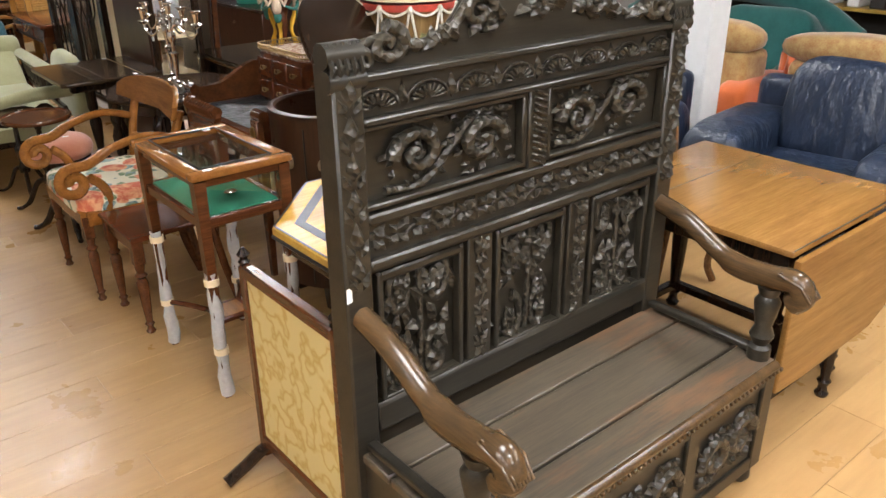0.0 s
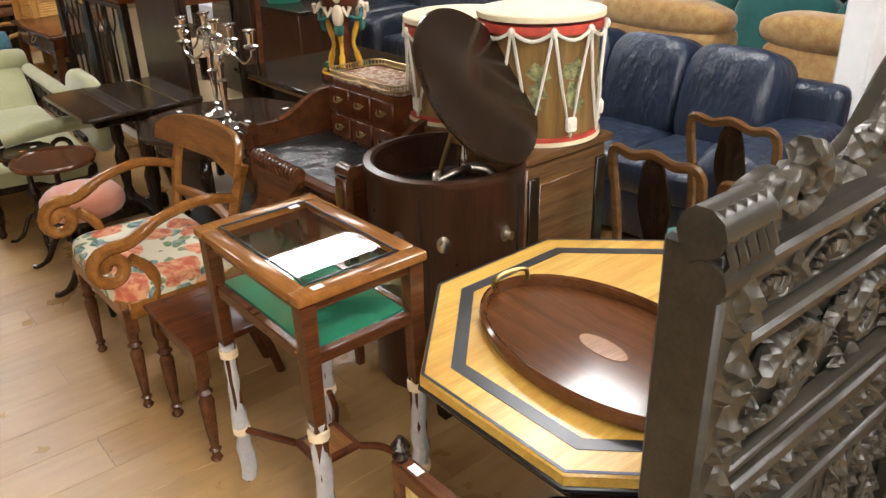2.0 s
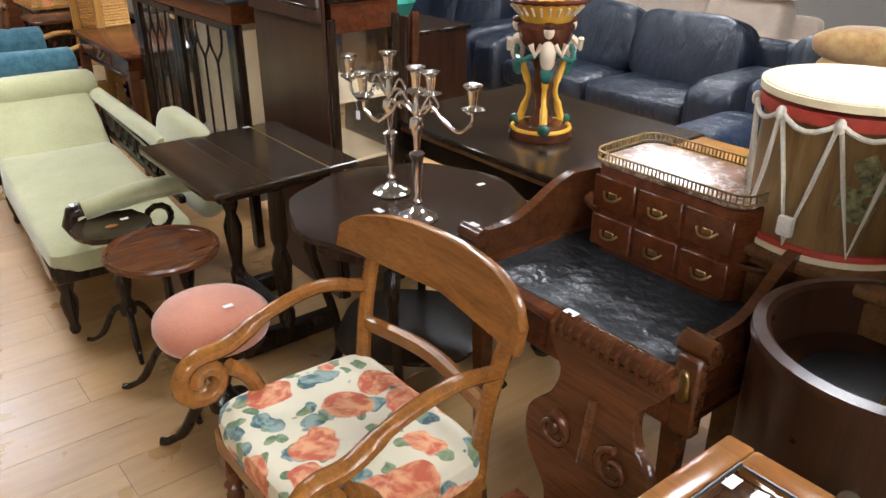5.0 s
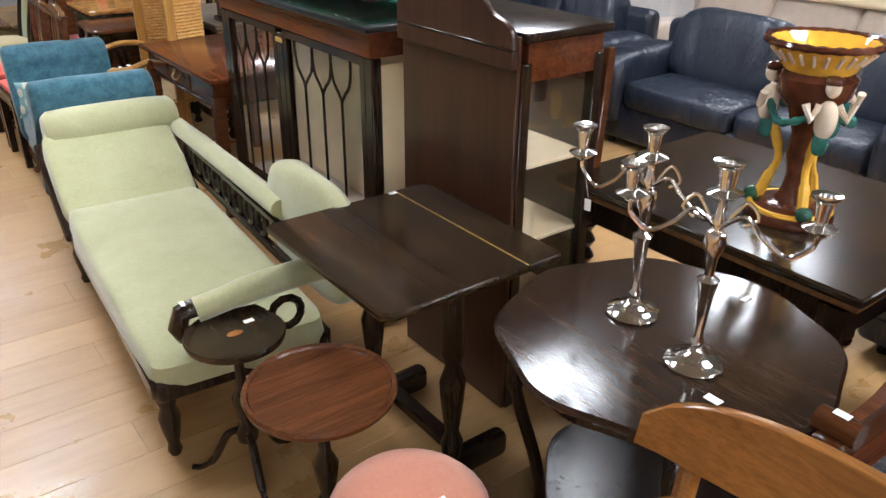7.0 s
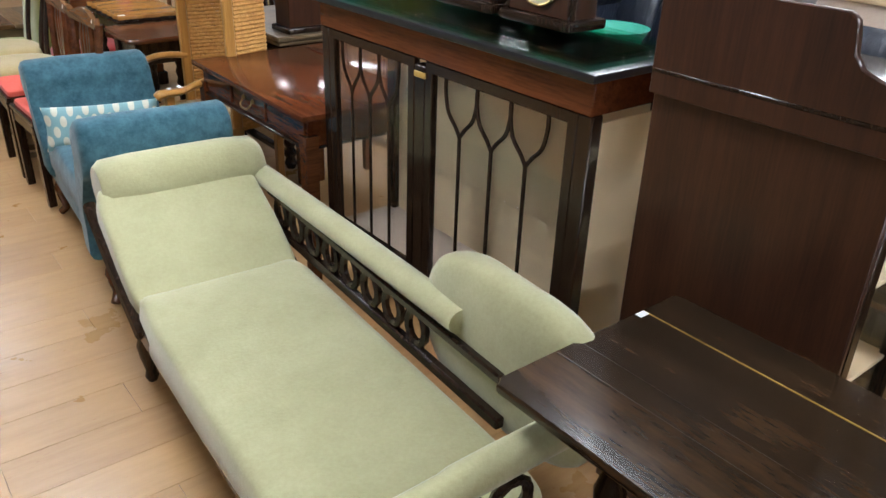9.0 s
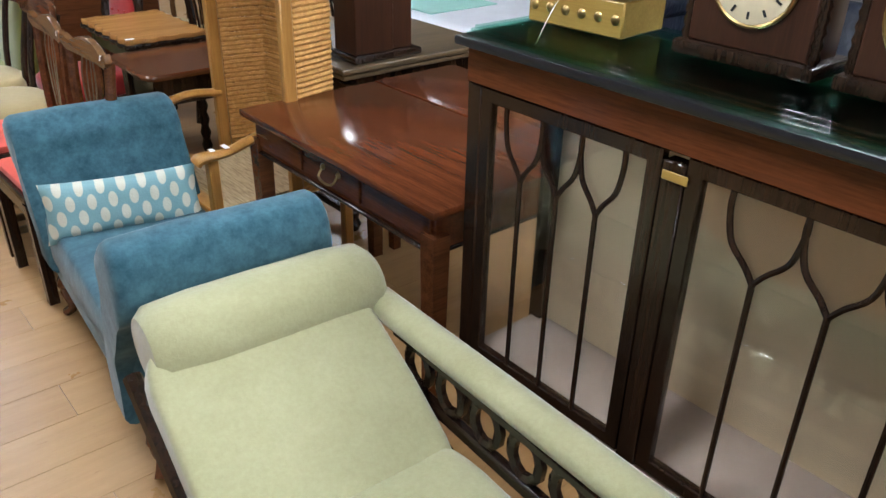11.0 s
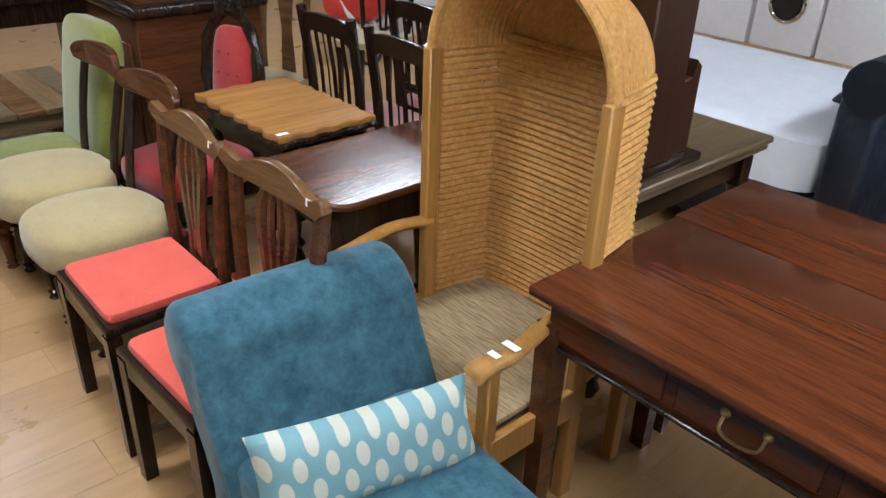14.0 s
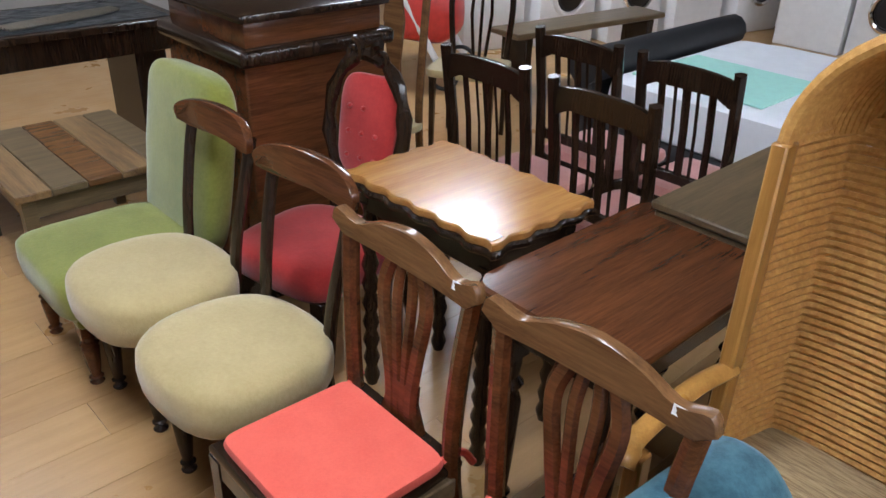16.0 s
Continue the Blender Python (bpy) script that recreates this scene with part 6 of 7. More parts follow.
# ---- row of chairs ----
def splat_chair(y, rz, label, lean):
    s = thing("dining_chair", (1.24, y, 0), -90 + rz, label, "chair", "chairs with coral seat pads")
    part("seat", slab(B(), [(-0.21, -0.2), (0.21, -0.2), (0.18, 0.2), (-0.18, 0.2)], 0.42, 0.45, None, 0.008), DARK, s)
    bm = B()
    box(bm, (0, -0.185, 0.395), (0.36, 0.022, 0.055), 0.004)
    for x in (-0.185, 0.185):
        box(bm, (x, 0, 0.395), (0.022, 0.34, 0.055), 0.004)
    part("seat_rail", bm, GREYWOOD, s)
    for x in (-0.19, 0.19):
        square_leg(s, x, -0.18, 0.42, DARK, 0.042, 0.9)
        part("back_upright", tube(B(), bez([(x * 0.9, 0.27, 0), (x * 0.92, 0.19, 0.3), (x * 0.92, 0.17, 0.5), (x * 0.98, 0.175, 0.72), (x * 1.05, 0.19, 0.88)], 5), 0.021, 8), MAHOG_X, s)
        part("side_stretcher", box(B(), (x * 0.97, 0.02, 0.16), (0.018, 0.4, 0.03), 0.004), GREYWOOD, s)
    part("cross_stretcher", box(B(), (0, 0.02, 0.16), (0.36, 0.018, 0.03), 0.004), GREYWOOD, s)
    top = [(-0.235, 0.905), (-0.22, 0.935), (-0.16, 0.915), (-0.09, 0.94), (0, 0.955), (0.09, 0.94), (0.16, 0.915), (0.22, 0.935), (0.235, 0.905)]
    low = [(0.2, 0.875), (0.1, 0.87), (0, 0.865), (-0.1, 0.87), (-0.2, 0.875)]
    out = [(p.x, p.y) for p in bez([(a, b, 0) for a, b in top], 3)] + low
    bm = fret(B(), out, -0.013, 0.013)
    for v in bm.verts:
        v.co.z -= 0.02
        v.co.y += 0.195 + 0.02 * (abs(v.co.x) / 0.23) ** 2 * -1
    part("crest_rail", bm, WALNUT, s, "wavy carved crest rail")
    for x, w in ((-0.07, 0.02), (-0.024, 0.015), (0.024, 0.015), (0.07, 0.02)):
        part("splat_bar", tube(B(), bez([(x * 0.5, 0.172, 0.45), (x * 0.5, 0.174, 0.55), (x * 0.75, 0.176, 0.66), (x * 1.0, 0.183, 0.78), (x * 0.7, 0.192, 0.86)], 5), w, 6, 0.7), MAHOG_X, s)
    part("splat_foot", fret(B(), [(-0.07, 0.45), (0.07, 0.45), (0.045, 0.52), (0.05, 0.57), (-0.05, 0.57), (-0.045, 0.52)], 0.165, 0.19), MAHOG_X, s)
    soft(bm := B(), (0.0, -0.015, 0.462), (0.37, 0.34, 0.035), 0.3, 0.14, 28, 8)
    part("seat_pad", bm, CORAL, s, "coral cotton seat pad with ties")
    for x in (-0.17, 0.17):
        part("pad_tie", tube(B(), bez([(x, 0.15, 0.465), (x * 1.1, 0.19, 0.48), (x * 1.2, 0.21, 0.45)], 4), 0.009, 6), CORAL, s)
    paper(s, (0.17, 0.172, 0.89), (0.03, 0.018), pose(0, 0, 0, 80, 0, 0))


splat_chair(8.64, 2, "dark pierced-splat dining chair with coral seat pad", 0)
splat_chair(9.13, -1, "dark pierced-splat dining chair with coral seat pad", 0)


def balloon_chair(y, rz):
    s = thing("bar_back_chair", (1.29, y, 0), -90 + rz, "Victorian bar-back chair with straw velvet stuffed seat", "chair", "straw velvet chairs")
    soft(bm := B(), (0, -0.02, 0.41), (0.48, 0.46, 0.16), 0.5, 0.75, 32, 14)
    part("seat", bm, CREAMVELVET, s)
    part("seat_frame", slab(B(), oval(0.19, 0.185, 32), 0.32, 0.37), DARK, s)
    for x in (-0.14, 0.14):
        leg("leg", s, x, -0.13, 0.34, DARK, 1.15)
        part("leg", tube(B(), bez([(x, 0.16, 0.36), (x, 0.19, 0.18), (x, 0.25, 0)], 5), 0.019, 8), DARK, s)
        part("back_upright", tube(B(), bez([(x, 0.17, 0.36), (x * 1.05, 0.19, 0.55), (x * 1.15, 0.23, 0.74), (x * 1.15, 0.26, 0.86)], 5), 0.02, 8, 0.8), DARK, s)
    out = [(p.x, p.y) for p in bez([(-0.2, 0.83, 0), (-0.205, 0.87, 0), (-0.15, 0.9, 0), (0, 0.91, 0), (0.15, 0.9, 0), (0.205, 0.87, 0), (0.2, 0.83, 0)], 4)] + [(0.15, 0.815), (0, 0.81), (-0.15, 0.815)]
    bm = fret(B(), out, -0.013, 0.013)
    for v in bm.verts:
        v.co.y += 0.27 - 0.04 * (v.co.x / 0.2) ** 2
    part("crest_rail", bm, MAHOG_X, s, "curved bar crest")


balloon_chair(9.63, 4)
balloon_chair(10.12, 2)

g = thing("nursing_chair", (1.36, 10.52, 0), -90, "low moss green velvet nursing chair", "chair")
soft(bm := B(), (0, -0.06, 0.33), (0.5, 0.52, 0.16), 0.35, 0.3, 28, 12)
part("seat", bm, OLIVE, g)
soft(bm := B(), (0, 0.25, 0.62), (0.5, 0.12, 0.62), 0.35, 0.45, 28, 16, pose(0, 0, 0, -10, 0, 0).to_3x3())
part("backrest", bm, OLIVE, g, "tall rounded velvet back")
part("seat_rail", box(B(), (0, -0.04, 0.255), (0.46, 0.48, 0.05), 0.01), OLIVE, g)
for x in (-0.19, 0.19):
    leg("leg", g, x, -0.25, 0.25, MAHOG_X, 1.2)
    square_leg(g, x, 0.2, 0.25, MAHOG_X, 0.035)

low = thing("low_table", (1.45, 11.3, 0), 0, "low table of mixed reclaimed boards", "table")
for k in range(5):
    part("board", box(B(), (-0.26 + 0.13 * k, 0, 0.435), (0.127, 0.76, 0.03), 0.004), (MIXED, GREYWOOD, WALNUT)[k % 3], low)
bm = B()
for y in (-0.34, 0.34):
    box(bm, (0, y, 0.38), (0.58, 0.03, 0.08), 0.004)
for x in (-0.28, 0.28):
    box(bm, (x, 0, 0.38), (0.03, 0.65, 0.08), 0.004)
part("apron", bm, GREYWOOD, low)
for x in (-0.28, 0.28):
    for y in (-0.34, 0.34):
        square_leg(low, x, y, 0.42, GREYWOOD, 0.05, 0.9)

ch = thing("mahogany_chest", (2.1, 10.7, 0), 0, "dark mahogany chest with stepped cornice", "cabinet")
part("body", box(B(), (0, 0, 0.46), (0.6, 0.58, 0.92), 0.006), MAHOG_X, ch)
part("cornice", box(B(), (0, 0, 0.95), (0.66, 0.64, 0.06), 0.02, None, 3), DARK, ch)
part("upper_step", box(B(), (0, 0, 1.02), (0.58, 0.56, 0.09), 0.012, None, 2), MAHOG_X, ch)
part("top", box(B(), (0, 0, 1.08), (0.63, 0.61, 0.03), 0.01, None, 2), DARK, ch)
part("end_panel", box(B(), (-0.302, 0, 0.45), (0.01, 0.42, 0.7), 0.004), MAHOG_X, ch)
part("plinth", box(B(), (0, 0, 0.05), (0.64, 0.62, 0.1), 0.008), DARK, ch)

wd = thing("library_table", (1.6, 12.1, 0), 0, "dark library table with leather top", "table")
part("top", box(B(), (0, 0, 0.78), (1.3, 0.62, 0.035), 0.006), DARK, wd)
part("leather", box(B(), (0, 0, 0.799), (1.2, 0.52, 0.003), 0), LEATHERTOP, wd)
part("frieze", box(B(), (0, 0, 0.7), (1.22, 0.54, 0.12), 0.004), DARK, wd)
for x in (-0.5, 0.5):
    part("end_support", box(B(), (x, 0, 0.32), (0.16, 0.4, 0.64), 0.01), DARK, wd)
bx = thing("fire_irons", (1.75, 12.0, 0.8015), 15, "bundle of metal fire irons lying on the library table", "fire irons")
for k in range(4):
    part("iron", tube(B(), [(-0.3, 0.03 * k - 0.05, 0.012), (0.1, 0.035 * k - 0.06, 0.012), (0.28, 0.02 * k - 0.03, 0.012)], 0.008, 8), NICKEL, bx)

# ---- tables and chairs behind the row ----
pc = thing("piecrust_table", (1.95, 9.49, 0), 0, "orange-brown table with scalloped piecrust edge", "table")
edge = []
for (x0, y0), (x1, y1) in zip([(-0.2, -0.3), (0.2, -0.3), (0.2, 0.3), (-0.2, 0.3)], [(0.2, -0.3), (0.2, 0.3), (-0.2, 0.3), (-0.2, -0.3)]):
    nn = 24 if abs(x1 - x0) > 0.1 else 36
    for k in range(nn):
        t = k / nn
        o = 0.007 * math.sin(2 * math.pi * t * nn / 6)
        dx, dy = (y1 - y0), -(x1 - x0)
        L = math.hypot(dx, dy)
        edge.append((x0 + (x1 - x0) * t + dx / L * o, y0 + (y1 - y0) * t + dy / L * o))
part("tabletop", slab(B(), edge, 0.715, 0.738, None, 0.004), ORANGEWOOD, pc)
part("scalloped_edge", slab(B(), [(x * 1.035, y * 1.025) for x, y in edge], 0.695, 0.716, None, 0.006), DARK, pc)
part("apron", box(B(), (0, 0, 0.66), (0.34, 0.52, 0.08), 0.005), DARK, pc)
BOBBIN = tuple((0.018 + 0.01 * (k % 2), 0.04 * k) for k in range(20))
for x in (-0.15, 0.15):
    for y in (-0.25, 0.25):
        leg("leg", pc, x, y, 0.7, DARK, 1.0, tuple((r, z / 0.76 * 0.92) for r, z in BOBBIN))
paper(pc, (-0.17, -0.28, 0.739), (0.04, 0.018))
for o in pc.children:
    for v in o.data.vertices:
        v.co.z *= 1.043

bt = thing("mahogany_tea_table", (2.0, 8.925, 0), 0, "dark polished mahogany table with rounded corners", "table")
part("tabletop", slab(B(), round_rect(0.72, 0.46, 0.06), 0.705, 0.73, None, 0.008), MAHOG_X, bt)
part("apron", box(B(), (0, 0, 0.64), (0.6, 0.34, 0.13), 0.006), DARK, bt)
for x in (-0.28, 0.28):
    for y in (-0.15, 0.15):
        leg("leg", bt, x, y, 0.7, DARK, 1.5)
part("stretcher", box(B(), (0, 0, 0.12), (0.56, 0.04, 0.03), 0.004), DARK, bt)

ot = thing("draw_leaf_table", (2.7, 8.64, 0), 0, "old oak draw-leaf table with bobbin legs", "table")
part("tabletop", box(B(), (0, 0, 0.762), (0.86, 0.9, 0.026), 0.006), GREYWOOD, ot)
part("leaf", box(B(), (0, 0, 0.735), (0.84, 0.88, 0.022), 0.005), GREYWOOD, ot)
part("apron", box(B(), (0, 0, 0.67), (0.74, 0.78, 0.1), 0.005), DARK, ot)
for x in (-0.36, 0.36):
    for y in (-0.38, 0.38):
        leg("leg", ot, x, y, 0.7, DARK, 1.4, tuple((r, z / 0.76 * 0.85) for r, z in BOBBIN))
    part("stretcher", box(B(), (x, 0, 0.08), (0.04, 0.72, 0.035), 0.004), DARK, ot)
wc = thing("wall_clock_case", (2.53, 8.32, 0.7755), 0, "dark walnut clock case standing on the oak table", "clock")
part("base", box(B(), (0, 0, 0.015), (0.36, 0.2, 0.03), 0.008, None, 2), DARK, wc)
part("case", box(B(), (-0.06, 0, 0.35), (0.2, 0.16, 0.64), 0.006), PANEL, wc)
part("side_bracket", fret(B(), [(0.04, 0.03), (0.15, 0.03), (0.15, 0.3), (0.125, 0.32), (0.11, 0.27), (0.07, 0.26), (0.04, 0.28)], -0.06, 0.06), PANEL, wc, "shaped side bracket")


def slat_chair(x, y):
    s = thing("slat_back_chair", (x, y, 0), 90, "dark oak slat-back dining chair with faded pink seat", "chair", "slat-back chairs")
    soft(bm := B(), (0, -0.02, 0.45), (0.4, 0.38, 0.06), 0.35, 0.2, 20, 8)
    part("seat", bm, PINKSEAT, s)
    part("seat_frame", box(B(), (0, -0.02, 0.41), (0.4, 0.38, 0.05), 0.005), DARK, s)
    for sx in (-0.18, 0.18):
        square_leg(s, sx, -0.18, 0.42, DARK, 0.036, 0.9)
        part("back_upright", tube(B(), [(sx, 0.24, 0), (sx, 0.19, 0.42), (sx * 1.02, 0.21, 0.7), (sx * 1.04, 0.25, 0.98)], 0.022, 6), DARK, s)
    out = [(p.x, p.y) for p in bez([(-0.17, 0.86, 0), (-0.175, 0.945, 0), (0, 0.965, 0), (0.175, 0.945, 0), (0.17, 0.86, 0)], 4)] + [(0.12, 0.885), (-0.12, 0.885)]
    bm = fret(B(), out, -0.012, 0.012)
    bmesh.ops.translate(bm, vec=(0, 0.238, 0), verts=bm.verts)
    part("crest_rail", bm, DARK, s)
    part("lower_rail", box(B(), (0, 0.195, 0.54), (0.34, 0.022, 0.04), 0.004), DARK, s)
    for sx, w in ((-0.1, 0.03), (-0.045, 0.014), (0, 0.034), (0.045, 0.014), (0.1, 0.03)):
        part("slat", tube(B(), [(sx, 0.197, 0.54), (sx, 0.21, 0.72), (sx, 0.236, 0.89)], w / 2, 6, 0.4), DARK, s)


for x, y in ((2.66, 9.89), (2.66, 9.395), (3.15, 9.88), (3.16, 9.41)):
    slat_chair(x, y)

rc = thing("buttoned_chair", (1.88, 10.06, 0), -78, "carved balloon-back chair in buttoned crimson velvet", "chair")
soft(bm := B(), (0, -0.08, 0.38), (0.46, 0.46, 0.14), 0.45, 0.5, 28, 12)
part("seat", bm, REDVELVET, rc)
soft(bm := B(), (0, 0.2, 0.74), (0.25, 0.06, 0.36), 0.5, 0.8, 24, 14, pose(0, 0, 0, -8, 0, 0).to_3x3())
bk = part("backrest", bm, REDVELVET, rc, "buttoned crimson back pad")
for k in range(8):
    part("button", soft(B(), (0.06 * ((k % 3) - 1), 0.155 + 0.012 * (k // 3), 0.64 + 0.085 * (k // 3)), (0.018, 0.02, 0.018), 1, 1, 8, 6), REDVELVET, bk)
pts = [(0.165 * math.cos(a), 0.19 + 0.14 * (0.2 * math.sin(a)), 0.75 + 0.235 * math.sin(a)) for a in [2 * math.pi * k / 28 for k in range(28)]]
part("back_frame", tube(B(), pts, [0.024 + 0.006 * math.sin(k * 2.2) for k in range(28)], 8, 1, True), DARK, rc, "carved oval back frame")
bm = B()
for sx in (-1, 1):
    spiral(bm, sx * 0.06, 0.99, 0.04, 1.2, 90, 0.205, 0.015, sx)
part("crest_carving", bm, DARK, rc)
for sx in (-1, 1):
    part("back_leg", tube(B(), [(sx * 0.15, 0.26, 0), (sx * 0.14, 0.17, 0.4), (sx * 0.13, 0.18, 0.62)], 0.02, 8), DARK, rc)
    leg("leg", rc, sx * 0.18, -0.25, 0.33, DARK, 1.2)
dc = thing("plain_chair", (2.55, 10.75, 0), -80, "brown wooden chair standing behind the crimson chair", "chair")
part("seat", slab(B(), round_rect(0.4, 0.4, 0.05), 0.44, 0.47), CREAMVELVET, dc)
for sx in (-0.17, 0.17):
    square_leg(dc, sx, -0.17, 0.44, WALNUT, 0.034)
    part("back_upright", tube(B(), bez([(sx, 0.24, 0), (sx, 0.18, 0.45), (sx, 0.2, 0.8), (sx * 0.9, 0.25, 1.06)], 5), 0.018, 8), WALNUT, dc)
part("crest_rail", tube(B(), bez([(-0.155, 0.25, 1.05), (-0.08, 0.25, 1.02), (0, 0.25, 1.07), (0.08, 0.25, 1.02), (0.155, 0.25, 1.05)], 5), 0.022, 8), WALNUT, dc)
part("splat", fret(B(), [(-0.05, 0.47), (0.05, 0.47), (0.035, 0.7), (0.06, 0.9), (0.04, 1.03), (-0.04, 1.03), (-0.06, 0.9), (-0.035, 0.7)], 0.2, 0.215), WALNUT, dc)


# ---- table line behind the desk, with the majolica stand ----
lg = thing("long_table", (2.63, 4.47, 0), 0, "long brown oak table with moulded edge", "table")
part("tabletop", box(B(), (0, 0, 0.75), (0.86, 1.08, 0.028), 0.006), DARKTOP, lg)
part("edge_moulding", box(B(), (0, 0, 0.725), (0.84, 1.06, 0.022), 0.008, None, 2), WALNUT, lg)
part("apron", box(B(), (0.02, 0, 0.66), (0.76, 0.98, 0.11), 0.004), DARK, lg)
for x in (-0.36, 0.36):
    for y in (-0.46, 0.46):
        leg("leg", lg, x, y, 0.7, DARK, 1.8, tuple((r, z / 0.76 * 0.85) for r, z in BOBBIN))
og = thing("side_table", (2.72, 3.58, 0), 0, "lighter orange-brown table butted to the long table", "table")
part("tabletop", box(B(), (0, 0, 0.752), (0.6, 0.68, 0.026), 0.006), ORANGEWOOD, og)
part("apron", box(B(), (0, 0, 0.69), (0.5, 0.6, 0.1), 0.004), WALNUT, og)
for x in (-0.22, 0.22):
    for y in (-0.28, 0.28):
        square_leg(og, x, y, 0.7, WALNUT, 0.045)


def majolica():
    s = thing("majolica_centrepiece", (2.53, 4.34, 0.7645), 20, "majolica pottery comport with three cream figures and yellow basket bowl", "ornament")
    part("base", lathe(B(), [(0.125, 0), (0.13, 0.012), (0.125, 0.03), (0.1, 0.034), (0.09, 0.05), (0.06, 0.055)], n=32), MAJ_BROWN, s)
    bm = tube(B(), [(0.115 * math.cos(2 * math.pi * k / 32), 0.115 * math.sin(2 * math.pi * k / 32), 0.035) for k in range(32)], 0.009, 6, 1, True)
    part("base_ring", bm, MAJ_YELLOW, s)
    part("stem", lathe(B(), [(0.05, 0.05), (0.035, 0.09), (0.028, 0.14), (0.042, 0.2), (0.036, 0.26), (0.06, 0.33), (0.1, 0.38), (0.11, 0.43), (0.09, 0.45)], n=24), MAJ_BROWN, s)
    for k in range(3):
        a = radians(210 + 120 * k)
        d = Vector((math.cos(a), math.sin(a), 0))
        up = Vector((0, 0, 1))
        side = d.cross(up)
        part("leg_scroll", tube(B(), bez([d * 0.1 + up * 0.04, d * 0.075 + up * 0.12, d * 0.06 + up * 0.18, d * 0.09 + up * 0.27, d * 0.115 + up * 0.31], 5), [0.016] * 6 + [0.011] * 6 + [0.015] * 9, 8), MAJ_YELLOW, s)
        part("leg_foot", soft(B(), d * 0.115 + up * 0.05, (0.05, 0.05, 0.045), 0.8, 0.8, 10, 8), MAJ_GREEN, s)
        bm = B()
        soft(bm, d * 0.115 + up * 0.335, (0.06, 0.06, 0.11), 0.9, 0.9, 12, 10)
        soft(bm, d * 0.12 + up * 0.425, (0.042, 0.042, 0.055), 1, 1, 12, 8)
        for q in (-1, 1):
            tube(bm, [d * 0.115 + up * 0.375 + side * 0.025 * q, d * 0.13 + up * 0.34 + side * 0.05 * q, d * 0.12 + up * 0.38 + side * 0.065 * q], 0.012, 7)
        part("figure_relief", bm, MAJ_WHITE, s, "cream glazed figure relief")
        part("figure_cap", soft(B(), d * 0.118 + up * 0.443, (0.05, 0.05, 0.03), 0.9, 0.9, 12, 8), MAJ_BROWN, s)
        part("drape", soft(B(), d * 0.11 + up * 0.27, (0.045, 0.045, 0.08), 0.8, 0.8, 10, 8), MAJ_BLUE, s)
        b = a + radians(120)
        e = Vector((math.cos(b), math.sin(b), 0))
        mid = (d + e).normalized()
        part("garland", tube(B(), bez([d * 0.12 + up * 0.36, mid * 0.115 + up * 0.31, e * 0.12 + up * 0.36], 8), [0.009 + 0.004 * (i % 2) for i in range(17)], 7), MAJ_BLUE, s)
    part("bowl", lathe(B(), [(0.09, 0.445), (0.1, 0.455), (0.115, 0.49), (0.15, 0.525), (0.143, 0.53), (0.105, 0.492), (0.09, 0.462), (0.003, 0.458)], n=36), MAJ_YELLOW, s, "yellow basket bowl")
    part("bowl_rim", tube(B(), [(0.152 * math.cos(2 * math.pi * k / 48), 0.152 * math.sin(2 * math.pi * k / 48), 0.528) for k in range(48)], [0.009 + 0.003 * (k % 2) for k in range(48)], 7, 1, True), MAJ_BROWN, s)
    for k in range(24):
        a = 2 * math.pi * k / 24
        part("pierced_slot", tube(B(), [(0.11 * math.cos(a), 0.11 * math.sin(a), 0.476), (0.137 * math.cos(a), 0.137 * math.sin(a), 0.506)], 0.005, 5), MAJ_WHITE, s)


majolica()


# ---- chairs round the octagonal table ----
def fiddle_chair(x, y, rz):
    s = thing("fiddle_back_chair", (x, y, 0), rz, "walnut fiddle-back dining chair with green seat", "chair", "fiddle-back chairs")
    part("seat_frame", slab(B(), round_rect(0.42, 0.4, 0.05), 0.4, 0.45), WALNUT, s)
    soft(bm := B(), (0, -0.01, 0.455), (0.37, 0.35, 0.04), 0.4, 0.25, 20, 8)
    part("seat", bm, TEALSEAT, s, "green cloth drop-in seat")
    pts = bez([(-0.16, 0.2, 0.42), (-0.165, 0.22, 0.65), (-0.175, 0.25, 0.84), (-0.15, 0.265, 0.895), (-0.08, 0.265, 0.885), (0, 0.265, 0.905), (0.08, 0.265, 0.885), (0.15, 0.265, 0.895), (0.175, 0.25, 0.84), (0.165, 0.22, 0.65), (0.16, 0.2, 0.42)], 5)
    part("back_frame", tube(B(), pts, 0.019, 8, 0.8), WALNUT, s, "shaped hoop back with dipped crest")
    out = [(p.x, p.y) for p in bez([(-0.07, 0.46, 0), (-0.035, 0.55, 0), (-0.065, 0.7, 0), (-0.055, 0.8, 0), (-0.03, 0.88, 0), (0.03, 0.88, 0), (0.055, 0.8, 0), (0.065, 0.7, 0), (0.035, 0.55, 0), (0.07, 0.46, 0)], 3)]
    bm = fret(B(), out, -0.006, 0.006)
    for v in bm.verts:
        v.co.y += 0.205 + 0.13 * (v.co.z - 0.45)
    part("splat", bm, DARK, s, "vase-shaped splat")
    for sx in (-1, 1):
        part("leg", tube(B(), bez([(sx * 0.18, -0.17, 0.42), (sx * 0.2, -0.19, 0.33), (sx * 0.17, -0.16, 0.12), (sx * 0.19, -0.19, 0.015)], 5), [0.03] * 6 + [0.018] * 10, 8), WALNUT, s)
        part("leg", tube(B(), [(sx * 0.16, 0.19, 0.42), (sx * 0.16, 0.26, 0)], 0.019, 8), WALNUT, s)


for x, y, rz in ((2.55, 2.17, 90), (2.5, 1.72, 90), (3.05, 2.2, 90), (3.0, 1.72, 90)):
    fiddle_chair(x, y, rz)


